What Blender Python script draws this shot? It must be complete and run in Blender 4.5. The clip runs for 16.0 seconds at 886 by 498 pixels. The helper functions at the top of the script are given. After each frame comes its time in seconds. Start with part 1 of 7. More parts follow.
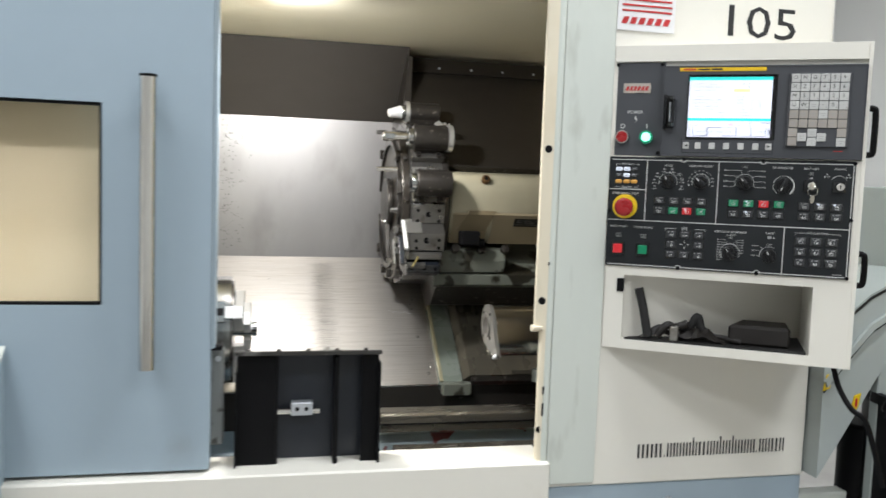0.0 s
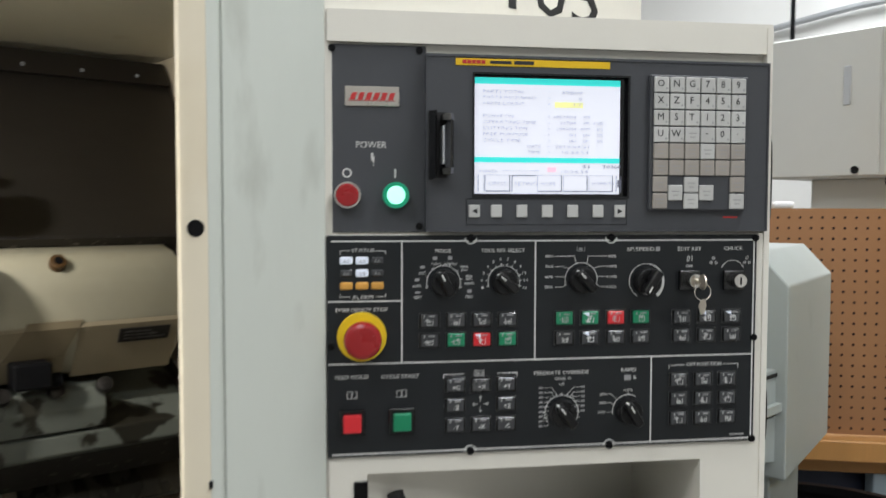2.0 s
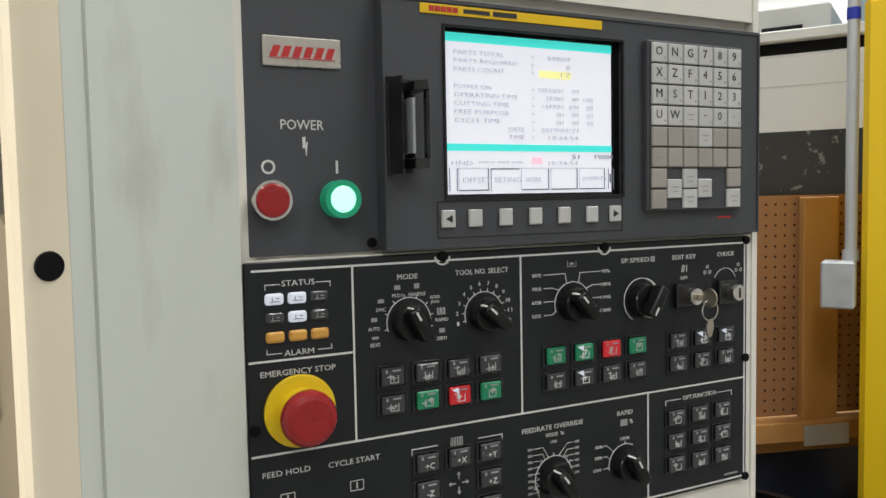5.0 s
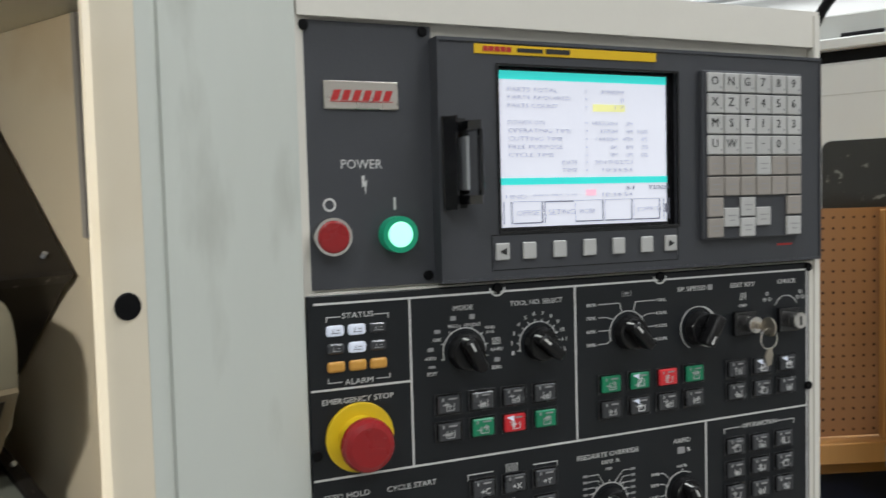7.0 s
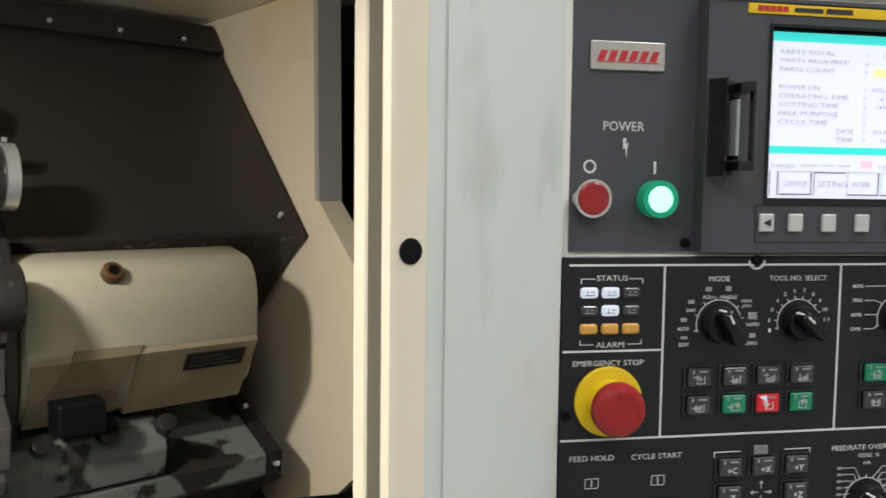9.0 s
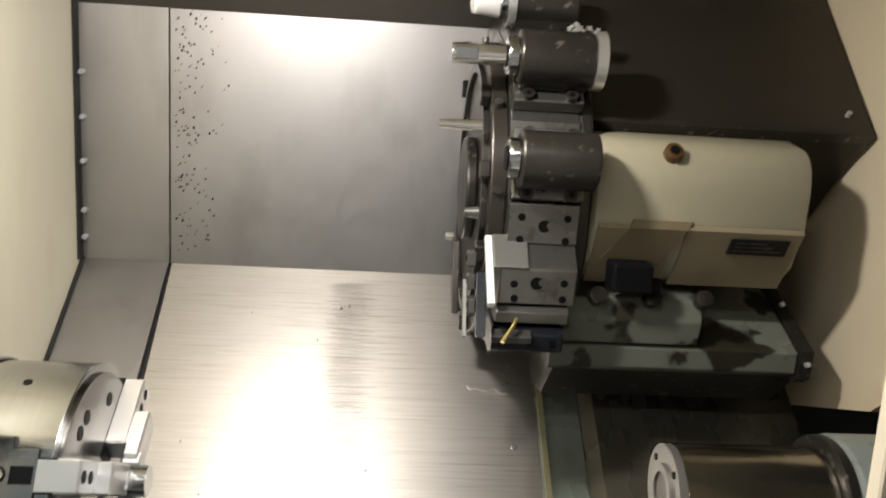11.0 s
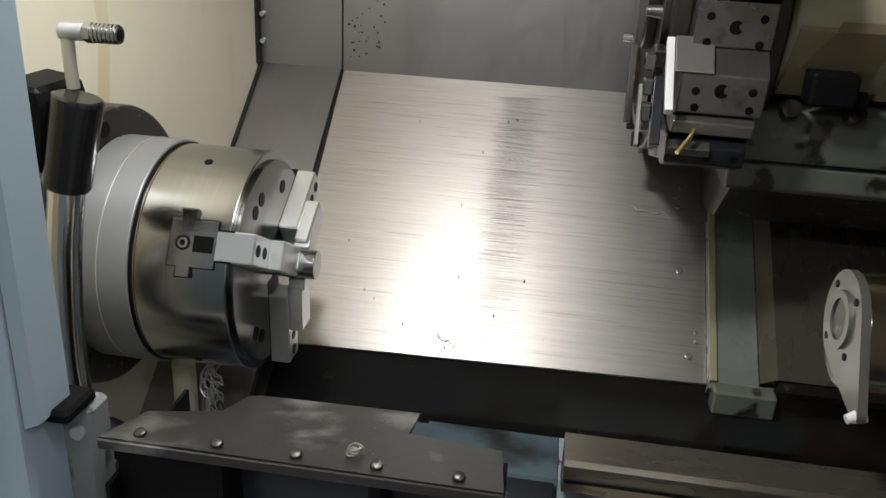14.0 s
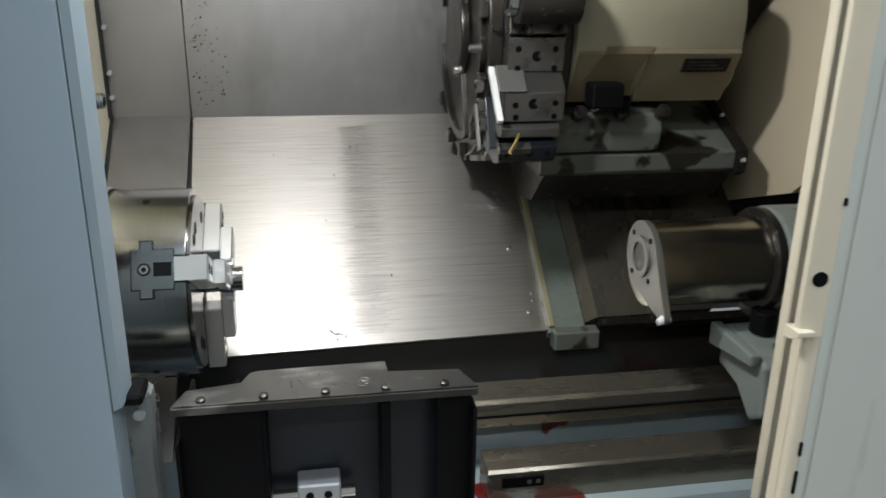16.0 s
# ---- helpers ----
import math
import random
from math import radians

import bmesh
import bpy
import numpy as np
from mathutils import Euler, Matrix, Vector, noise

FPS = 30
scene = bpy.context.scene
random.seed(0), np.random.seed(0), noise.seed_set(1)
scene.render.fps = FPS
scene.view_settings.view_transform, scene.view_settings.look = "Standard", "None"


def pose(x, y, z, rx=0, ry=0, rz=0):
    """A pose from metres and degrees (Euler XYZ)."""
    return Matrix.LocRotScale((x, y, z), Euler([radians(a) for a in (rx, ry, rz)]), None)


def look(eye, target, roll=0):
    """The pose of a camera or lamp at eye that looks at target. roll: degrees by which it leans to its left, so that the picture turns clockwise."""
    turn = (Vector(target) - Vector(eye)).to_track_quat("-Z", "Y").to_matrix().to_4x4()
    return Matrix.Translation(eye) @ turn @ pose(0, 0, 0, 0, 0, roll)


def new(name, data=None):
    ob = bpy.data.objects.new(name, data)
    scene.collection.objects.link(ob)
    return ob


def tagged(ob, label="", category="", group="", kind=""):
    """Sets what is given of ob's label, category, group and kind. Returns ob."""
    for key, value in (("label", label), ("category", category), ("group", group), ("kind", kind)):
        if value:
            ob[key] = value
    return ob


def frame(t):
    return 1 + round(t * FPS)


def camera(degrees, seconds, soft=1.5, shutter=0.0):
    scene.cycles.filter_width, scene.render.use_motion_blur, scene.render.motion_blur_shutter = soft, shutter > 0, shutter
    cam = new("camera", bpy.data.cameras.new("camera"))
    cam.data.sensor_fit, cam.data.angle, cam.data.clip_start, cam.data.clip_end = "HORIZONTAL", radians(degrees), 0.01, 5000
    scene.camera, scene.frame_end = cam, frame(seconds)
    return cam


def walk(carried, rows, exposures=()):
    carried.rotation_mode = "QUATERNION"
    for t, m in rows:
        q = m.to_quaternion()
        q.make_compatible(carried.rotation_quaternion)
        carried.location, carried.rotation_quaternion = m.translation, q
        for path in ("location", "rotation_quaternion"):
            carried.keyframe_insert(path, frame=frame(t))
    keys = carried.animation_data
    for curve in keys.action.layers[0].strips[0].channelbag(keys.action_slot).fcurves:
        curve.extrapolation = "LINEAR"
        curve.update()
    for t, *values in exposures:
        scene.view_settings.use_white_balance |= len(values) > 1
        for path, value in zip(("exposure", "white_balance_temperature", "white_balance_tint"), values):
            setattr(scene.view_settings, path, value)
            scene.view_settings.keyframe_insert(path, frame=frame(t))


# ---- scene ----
cam = camera(57.0, 16.0, shutter=0.35)
PATH = [
    (0, (-0.03, 0.096, 1.38), (0.411, 2.04, 1.219), 2.0),
    (0.5, (0.06, 0.346, 1.425), (0.695, 2.233, 1.226), 2.3),
    (1, (0.124, 0.619, 1.432), (1.045, 2.386, 1.252), 0.5),
    (1.5, (0.181, 0.856, 1.471), (1.287, 2.514, 1.307), 0.3),
    (2, (0.273, 1.052, 1.482), (1.545, 2.593, 1.384), 0.1),
    (2.5, (0.329, 1.218, 1.509), (1.764, 2.611, 1.447), 0.5),
    (3, (0.318, 1.31, 1.515), (1.834, 2.609, 1.391), 0.3),
    (3.5, (0.314, 1.368, 1.497), (1.974, 2.473, 1.345), 0.0),
    (4, (0.312, 1.381, 1.495), (1.993, 2.453, 1.339), -0.5),
    (4.5, (0.321, 1.394, 1.494), (2.026, 2.431, 1.362), -1.0),
    (6.8, (0.309, 1.369, 1.523), (1.973, 2.473, 1.406), -1.5),
    (7, (0.311, 1.368, 1.52), (1.916, 2.557, 1.409), -1.5),
    (7.5, (0.302, 1.374, 1.517), (1.859, 2.623, 1.399), -1.0),
    (8, (0.282, 1.392, 1.515), (1.743, 2.752, 1.392), -0.6),
    (8.5, (0.278, 1.402, 1.506), (1.641, 2.86, 1.374), 0.2),
    (9, (0.267, 1.414, 1.501), (1.585, 2.912, 1.36), 0.7),
    (9.5, (0.248, 1.417, 1.498), (1.399, 3.044, 1.33), 1.0),
    (10, (0.22, 1.371, 1.49), (0.996, 3.203, 1.286), 1.2),
    (10.2, (0.23, 1.35, 1.482), (0.81, 3.252, 1.273), 1.7),
    (12.3, (0.246, 1.347, 1.405), (0.217, 3.25, 0.792), 3.6),
    (12.5, (0.248, 1.358, 1.399), (0.176, 3.257, 0.776), 3.4),
    (13, (0.244, 1.363, 1.393), (0.018, 3.226, 0.702), 2.7),
    (13.5, (0.25, 1.362, 1.393), (0.01, 3.201, 0.644), 3.1),
    (14, (0.247, 1.363, 1.392), (0.007, 3.201, 0.642), 3.2),
    (14.5, (0.243, 1.341, 1.398), (0.022, 3.178, 0.638), 3.7),
    (15, (0.187, 1.279, 1.408), (0.014, 3.118, 0.642), 1.6),
    (15.5, (0.118, 1.196, 1.419), (0.215, 3.049, 0.674), 0.2),
    (16, (0.068, 1.101, 1.43), (0.393, 2.96, 0.769), 0.8),
]
EXPOSURES = [(0, 0.1, 6250, 10), (1.6, -0.05, 6300, 10), (2.5, -0.5, 6500, 10), (3, -0.6, 6600, 10), (3.5, -0.2, 6700, 10), (4, 0.05, 6700, 10), (4.6, -0.25, 6700, 10), (7, -0.4, 6350, 10), (8, -0.2, 6350, 10), (9, -0.15, 6450, 10), (10, 0.1, 7050, 12), (12.3, -0.75, 6250, 10), (14.5, -0.88, 6200, 9), (15.3, -0.95, 6100, 8), (16, -0.65, 6050, 8)]
walk(cam, [(t, look(eye, target, roll)) for t, eye, target, roll in PATH], EXPOSURES)

# ---- world and lights ----
world = bpy.data.worlds.new("world")
scene.world = world
world.use_nodes = True
world.node_tree.nodes["Background"].inputs["Color"].default_value = (0.8, 0.9, 1.0, 1)
world.node_tree.nodes["Background"].inputs["Strength"].default_value = 0.05


def area_lamp(name, place, target, size, size_y, watts, colour):
    data = bpy.data.lights.new(name, "AREA")
    data.shape, data.size, data.size_y = "RECTANGLE", size, size_y
    data.energy, data.color = watts, colour
    ob = new(name, data)
    ob.matrix_world = look(place, target)
    return ob


ROOM_LIGHT = (0.97, 0.985, 1.0)
for lx, ly in ((-1.5, -1.2), (1.5, -1.2), (-1.5, 0.9), (1.5, 0.9), (3.6, 2.9), (4.3, 0.9), (-0.2, 4.6)):
    area_lamp("ceiling_lamp", (lx, ly, 3.93), (lx, ly, 0), 1.2, 0.25, 82 if lx > 3 else 56, ROOM_LIGHT)
# the work light inside the lathe
area_lamp("work_lamp", (0.025, 2.04, 1.785), (0.12, 2.42, 0.8), 0.10, 0.06, 13.5, (1.0, 0.97, 0.93))

# ---- materials ----
MATS = {}


def material(name, colour, rough=0.5, metal=0.0, vary=0.12, scale=6.0, bump=0.0, bump_scale=200.0, stain=None, stain_scale=3.0,
             stain_level=0.6, stain_width=0.12, streak=None, coat=0.0, rough_vary=0.1, emit=None, emit_strength=0.0, obj_random=0.0, spec=0.5, aniso=0.0, tangent=None):
    """A painted, plastic or metal surface with two scales of variation, stains of a second colour and fine relief."""
    m = bpy.data.materials.new(name)
    m.use_nodes = True
    nt = m.node_tree
    n, ln = nt.nodes, nt.links
    b = n["Principled BSDF"]
    tc = n.new("ShaderNodeTexCoord")
    mp = n.new("ShaderNodeMapping")
    ln.new(tc.outputs["Object"], mp.inputs["Vector"])
    if streak:
        mp.inputs["Scale"].default_value = streak
    def noise_tex(s, detail=4.0, vec=mp):
        t = n.new("ShaderNodeTexNoise")
        t.inputs["Scale"].default_value, t.inputs["Detail"].default_value = s, detail
        ln.new(vec.outputs[0], t.inputs["Vector"])
        return t
    def mix(fac, a, c, blend="MIX"):
        x = n.new("ShaderNodeMix")
        x.data_type, x.blend_type = "RGBA", blend
        if isinstance(fac, float):
            x.inputs["Factor"].default_value = fac
        else:
            ln.new(fac, x.inputs["Factor"])
        for sock, v in ((x.inputs[6], a), (x.inputs[7], c)):
            if isinstance(v, tuple):
                sock.default_value = (*v, 1)
            else:
                ln.new(v, sock)
        return x.outputs[2]
    big, small = noise_tex(scale), noise_tex(scale * 9, 3.0)
    def scaled(f):
        return tuple(min(1.0, c * f) for c in colour)
    c = mix(big.outputs["Fac"], scaled(1 - vary), scaled(1 + vary))
    c = mix(small.outputs["Fac"], scaled(1 - vary * 0.6), c) if vary > 0 else c
    if stain:
        st = noise_tex(stain_scale, 6.0)
        r = n.new("ShaderNodeMapRange")
        r.inputs["From Min"].default_value, r.inputs["From Max"].default_value = stain_level, stain_level + stain_width
        ln.new(st.outputs["Fac"], r.inputs["Value"])
        c = mix(r.outputs["Result"], c, stain)
    if obj_random:
        oi = n.new("ShaderNodeObjectInfo")
        c = mix(oi.outputs["Random"], c, tuple(v * (1 - obj_random) for v in colour))
    if isinstance(c, tuple):
        b.inputs["Base Color"].default_value = (*c, 1)
    else:
        ln.new(c, b.inputs["Base Color"])
    rr = n.new("ShaderNodeMapRange")
    rr.inputs["To Min"].default_value, rr.inputs["To Max"].default_value = max(0.02, rough - rough_vary), min(1, rough + rough_vary)
    ln.new(small.outputs["Fac"] if streak else big.outputs["Fac"], rr.inputs["Value"])
    ln.new(rr.outputs["Result"], b.inputs["Roughness"])
    b.inputs["Metallic"].default_value = metal
    b.inputs["Specular IOR Level"].default_value = spec
    b.inputs["Coat Weight"].default_value = coat
    if aniso:
        b.inputs["Anisotropic"].default_value = aniso
        tg = n.new("ShaderNodeCombineXYZ")
        for k in range(3):
            tg.inputs[k].default_value = tangent[k]
        ln.new(tg.outputs[0], b.inputs["Tangent"])
    if bump:
        bt = noise_tex(bump_scale, 3.0)
        bu = n.new("ShaderNodeBump")
        bu.inputs["Strength"].default_value, bu.inputs["Distance"].default_value = bump, 0.001
        ln.new(bt.outputs["Fac"], bu.inputs["Height"])
        ln.new(bu.outputs["Normal"], b.inputs["Normal"])
    if emit:
        b.inputs["Emission Color"].default_value = (*emit, 1)
        b.inputs["Emission Strength"].default_value = emit_strength
    MATS[name] = m
    return m


RAIL = material("oily_ground_steel", (0.29, 0.26, 0.21), 0.27, 0.8, vary=0.08, scale=0.9, streak=(0.5, 2, 2), bump=0.01, bump_scale=60, stain=(0.17, 0.145, 0.105), stain_scale=3, stain_level=0.55, stain_width=0.3)
LIP = material("scuffed_dark_steel", (0.060, 0.057, 0.052), 0.34, 0.6, vary=0.4, scale=9, bump=0.1, bump_scale=90, stain=(0.22, 0.215, 0.20), stain_scale=12, stain_level=0.58, stain_width=0.1)
CREAM = material("cream_paint", (0.715, 0.645, 0.50), 0.42, vary=0.06, scale=3, bump=0.08, bump_scale=90, stain=(0.55, 0.43, 0.24), stain_scale=2.2, stain_level=0.60, stain_width=0.3)
CREAM_IN = material("oily_cream_paint", (0.775, 0.725, 0.565), 0.38, vary=0.1, scale=4, bump=0.05, bump_scale=60, stain=(0.42, 0.28, 0.10), stain_scale=3, stain_level=0.6, stain_width=0.25, streak=(1, 1, 0.35))
CONVGREY = material("conveyor_grey_paint", (0.36, 0.395, 0.38), 0.45, vary=0.06, scale=5, bump=0.1, bump_scale=120, stain=(0.25, 0.27, 0.25), stain_scale=6, stain_level=0.6, stain_width=0.2)
OFFWHITE = material("off_white_paint", (0.735, 0.71, 0.635), 0.45, vary=0.04, scale=4, bump=0.12, bump_scale=140, stain=(0.55, 0.52, 0.42), stain_scale=3.5, stain_level=0.66, stain_width=0.2)
PALE = material("pale_grey_green_paint", (0.585, 0.615, 0.56), 0.45, vary=0.07, scale=5, bump=0.12, bump_scale=140, stain=(0.33, 0.34, 0.29), stain_scale=15, stain_level=0.60, stain_width=0.22, streak=(1, 1, 0.28))
DOORGREY = material("blue_grey_paint", (0.315, 0.39, 0.445), 0.42, vary=0.05, scale=3, bump=0.1, bump_scale=150, stain=(0.26, 0.30, 0.32), stain_scale=5, stain_level=0.66, stain_width=0.2)
CASTGREY = material("grey_casting_paint", (0.215, 0.24, 0.22), 0.4, vary=0.12, scale=12, bump=0.2, bump_scale=60, stain=(0.08, 0.07, 0.05), stain_scale=8, stain_level=0.58, stain_width=0.08)
BEDPAINT = material("worn_bed_paint", (0.36, 0.43, 0.45), 0.35, vary=0.12, scale=7, bump=0.25, bump_scale=30, stain=(0.15, 0.014, 0.012), stain_scale=6.5, stain_level=0.515, stain_width=0.012)
STEEL = material("brushed_stainless", (0.62, 0.59, 0.55), 0.45, 1.0, vary=0.30, scale=5, streak=(1.0, 50, 50), bump=0.10, bump_scale=16, rough_vary=0.15, stain=(0.38, 0.34, 0.29), stain_scale=7, stain_level=0.57, stain_width=0.2, aniso=0.6, tangent=(0.0, 0.7826, 0.6225))
STEEL_V = material("dull_stainless", (0.37, 0.36, 0.355), 0.44, 1.0, vary=0.16, scale=3.5, streak=(2.2, 2.2, 1.0), bump=0.04, bump_scale=25, rough_vary=0.12, stain=(0.25, 0.24, 0.235), stain_scale=3, stain_level=0.55, stain_width=0.25)
HOUSING = material("grimy_housing_paint", (0.34, 0.312, 0.222), 0.35, vary=0.12, scale=5, bump=0.06, bump_scale=60, stain=(0.24, 0.205, 0.125), stain_scale=6.5, stain_level=0.64, stain_width=0.10)
# housing paint with the undercut's shade mixed in, plus dark stains
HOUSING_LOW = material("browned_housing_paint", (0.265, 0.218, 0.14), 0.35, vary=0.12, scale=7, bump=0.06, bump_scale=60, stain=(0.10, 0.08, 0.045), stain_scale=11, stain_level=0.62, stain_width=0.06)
LINER = material("pale_liner_paint", (0.68, 0.59, 0.425), 0.4, vary=0.06, scale=3, bump=0.05, bump_scale=60, stain=(0.52, 0.36, 0.18), stain_scale=2.2, stain_level=0.48, stain_width=0.25)
STREAK = material("dried_oil", (0.68, 0.60, 0.38), 0.38, vary=0.12, scale=8, bump=0.05, bump_scale=60, stain=(0.70, 0.64, 0.46), stain_scale=18, stain_level=0.5, stain_width=0.25, streak=(1, 1, 0.2))
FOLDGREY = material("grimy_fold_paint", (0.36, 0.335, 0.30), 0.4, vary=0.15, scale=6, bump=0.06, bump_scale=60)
# brown that holds the shade of the down-facing pad
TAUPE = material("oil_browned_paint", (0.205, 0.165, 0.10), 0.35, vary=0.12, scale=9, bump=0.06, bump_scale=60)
DARKSTEEL = material("oily_dark_steel", (0.042, 0.036, 0.029), 0.36, 0.5, vary=0.3, scale=2, streak=(1, 2, 2), bump=0.05, bump_scale=40, stain=(0.034, 0.03, 0.024), stain_scale=5, stain_level=0.52, stain_width=0.2)
HOODSTEEL = material("smoky_hood_steel", (0.10, 0.09, 0.08), 0.40, 0.55, vary=0.15, scale=1.5, streak=(1, 2, 2), bump=0.04, bump_scale=30)
SLIDESTEEL = material("oily_slide_cover", (0.115, 0.105, 0.082), 0.28, 0.5, vary=0.25, scale=1.1, streak=(2.5, 1, 1), bump=0.02, bump_scale=12, rough_vary=0.1)
QUILLSTEEL = material("oily_turned_quill", (0.42, 0.385, 0.33), 0.21, 1.0, vary=0.10, scale=4, streak=(60, 1, 1), bump=0.05, bump_scale=30, rough_vary=0.06)
BLACKSTEEL = material("black_oxide_steel", (0.060, 0.054, 0.048), 0.34, 0.7, vary=0.45, scale=20, bump=0.1, bump_scale=200, stain=(0.20, 0.18, 0.155), stain_scale=60, stain_level=0.62, stain_width=0.08)
GROOVE = material("dark_grooved_steel", (0.29, 0.275, 0.255), 0.45, 1.0, vary=0.3, scale=20)
TURNED = material("turned_steel", (0.43, 0.435, 0.43), 0.17, 1.0, vary=0.16, scale=4, streak=(60, 1, 1), bump=0.06, bump_scale=30, rough_vary=0.06)
FACED = material("faced_dark_steel", (0.22, 0.21, 0.20), 0.2, 1.0, vary=0.2, scale=12, bump=0.05, bump_scale=120, rough_vary=0.08)
OILYCAST = material("oil_soaked_casting", (0.135, 0.145, 0.12), 0.3, vary=0.15, scale=8, bump=0.2, bump_scale=50, stain=(0.022, 0.02, 0.014), stain_scale=9, stain_level=0.53, stain_width=0.03)
OLIVE = material("grimy_olive_paint", (0.30, 0.275, 0.17), 0.35, vary=0.15, scale=10, bump=0.1, bump_scale=60)
DARKCOVER = material("oil_black_cover", (0.038, 0.035, 0.031), 0.24, 0.4, vary=0.3, scale=1.1, streak=(1, 1.5, 1.5), bump=0.02, bump_scale=20)
CHIPPED = material("chipped_grey_paint", (0.22, 0.23, 0.225), 0.45, vary=0.2, scale=14, bump=0.15, bump_scale=80, stain=(0.05, 0.048, 0.042), stain_scale=30, stain_level=0.56, stain_width=0.08)
SHIELD = material("freshly_milled_aluminium", (0.84, 0.84, 0.83), 0.4, 0.35, vary=0.05, scale=20, bump=0.05)
BRASS = material("dull_brass", (0.52, 0.43, 0.16), 0.35, 1.0, vary=0.1, scale=30)
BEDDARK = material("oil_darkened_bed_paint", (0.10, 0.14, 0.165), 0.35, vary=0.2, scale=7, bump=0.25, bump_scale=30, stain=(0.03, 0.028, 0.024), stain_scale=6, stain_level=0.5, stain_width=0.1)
TOOLSTEEL = material("tool_steel", (0.34, 0.325, 0.295), 0.36, 0.8, vary=0.3, scale=18, bump=0.08, bump_scale=160, stain=(0.12, 0.09, 0.06), stain_scale=20, stain_level=0.6, stain_width=0.15)
OILYGREY = material("oily_grey_paint", (0.165, 0.19, 0.165), 0.28, vary=0.25, scale=9, bump=0.15, bump_scale=50, stain=(0.05, 0.045, 0.03), stain_scale=7, stain_level=0.54, stain_width=0.15)
ENDPLATE = material("dull_machined_steel", (0.25, 0.245, 0.23), 0.4, 0.8, vary=0.12, scale=25, bump=0.05)
BRIGHT = material("bright_aluminium", (0.74, 0.74, 0.73), 0.33, 0.85, vary=0.06, scale=20, bump=0.04)
RINGGREY = material("anodised_grey", (0.28, 0.285, 0.29), 0.45, 0.4, vary=0.06, scale=8, bump=0.04, bump_scale=250)
CHROME = material("chrome", (0.72, 0.70, 0.66), 0.16, 1.0, vary=0.08, scale=6, streak=(1, 1, 8), rough_vary=0.06)
BLACK = material("black_paint", (0.0045, 0.0045, 0.005), 0.5, spec=0.12, vary=0.3, scale=8, bump=0.08, bump_scale=120)
BLUEBLACK = material("blue_black_paint", (0.009, 0.011, 0.015), 0.28, spec=0.4, vary=0.4, scale=5, bump=0.06, bump_scale=60)
# for black things, and as painted shade in gaps and recesses
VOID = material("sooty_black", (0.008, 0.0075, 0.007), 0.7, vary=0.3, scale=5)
PANELBLK = material("panel_black", (0.0115, 0.0135, 0.0155), 0.42, spec=0.35, vary=0.2, scale=30, bump=0.05, bump_scale=400)
MDIGREY = material("dark_grey_plastic", (0.052, 0.055, 0.062), 0.45, vary=0.1, scale=20, bump=0.1, bump_scale=500)
MDIDARK = material("black_plastic", (0.008, 0.008, 0.009), 0.2, vary=0.2, scale=40, bump=0.05, bump_scale=300)
KEYW = material("light_grey_keys", (0.52, 0.52, 0.50), 0.5, vary=0.06, scale=60, obj_random=0.14)
KEYG = material("grimy_grey_keys", (0.35, 0.32, 0.285), 0.5, vary=0.1, scale=60, obj_random=0.15)
INK = material("black_ink", (0.015, 0.015, 0.015), 0.6, vary=0.0)
WHITEINK = material("white_ink", (0.62, 0.62, 0.60), 0.6, vary=0.0)
DIMINK = material("grey_ink", (0.30, 0.30, 0.30), 0.6, vary=0.0)
SOFTINK = material("soft_white_ink", (0.46, 0.46, 0.45), 0.6, vary=0.0)
REDPL = material("red_plastic", (0.30, 0.014, 0.016), 0.28, vary=0.08, scale=30)
GREENPL = material("green_plastic", (0.008, 0.22, 0.10), 0.35, vary=0.06, scale=30)
REDKEY = material("red_key", (0.50, 0.018, 0.025), 0.35, vary=0.06, scale=30, emit=(1, 0.03, 0.04), emit_strength=0.12)
YELLOW = material("yellow_plastic", (0.72, 0.50, 0.012), 0.42, vary=0.05, scale=30)
AMBER = material("amber_lens", (0.62, 0.32, 0.06), 0.4, vary=0.05, scale=60)
LENSBLK = material("smoked_lens", (0.05, 0.052, 0.055), 0.25, vary=0.1, scale=50)
LEDON = material("lit_white_lens", (0.3, 0.3, 0.33), 0.4, vary=0.0, emit=(0.80, 0.88, 1.0), emit_strength=0.6)
GREENLIT = material("lit_green_lens", (0.2, 0.8, 0.5), 0.3, vary=0.0, emit=(0.40, 1.0, 0.70), emit_strength=1.7)
GREENRIM = material("lit_green_rim", (0.008, 0.28, 0.15), 0.3, vary=0.0, emit=(0.02, 0.9, 0.45), emit_strength=0.08)
SCREEN = material("lcd_white", (0.5, 0.5, 0.5), 0.3, vary=0.0, emit=(0.80, 0.83, 0.97), emit_strength=0.75)
SCRTEAL = material("lcd_teal", (0.02, 0.4, 0.36), 0.3, vary=0.0, emit=(0.05, 0.72, 0.66), emit_strength=0.9)
SCRYEL = material("lcd_yellow", (0.5, 0.5, 0.1), 0.3, vary=0.0, emit=(0.95, 0.92, 0.50), emit_strength=0.8)
SCRPINK = material("lcd_pink", (0.5, 0.3, 0.3), 0.3, vary=0.0, emit=(1.0, 0.55, 0.72), emit_strength=0.9)
SCRGREY = material("lcd_grey_text", (0.2, 0.2, 0.22), 0.3, vary=0.0, emit=(0.48, 0.50, 0.60), emit_strength=0.75)
SCRDARK = material("lcd_dark_text", (0.08, 0.08, 0.10), 0.3, vary=0.0, emit=(0.22, 0.23, 0.30), emit_strength=0.5)
STRIPY = material("yellow_strip", (0.72, 0.46, 0.004), 0.45, vary=0.04, scale=40)
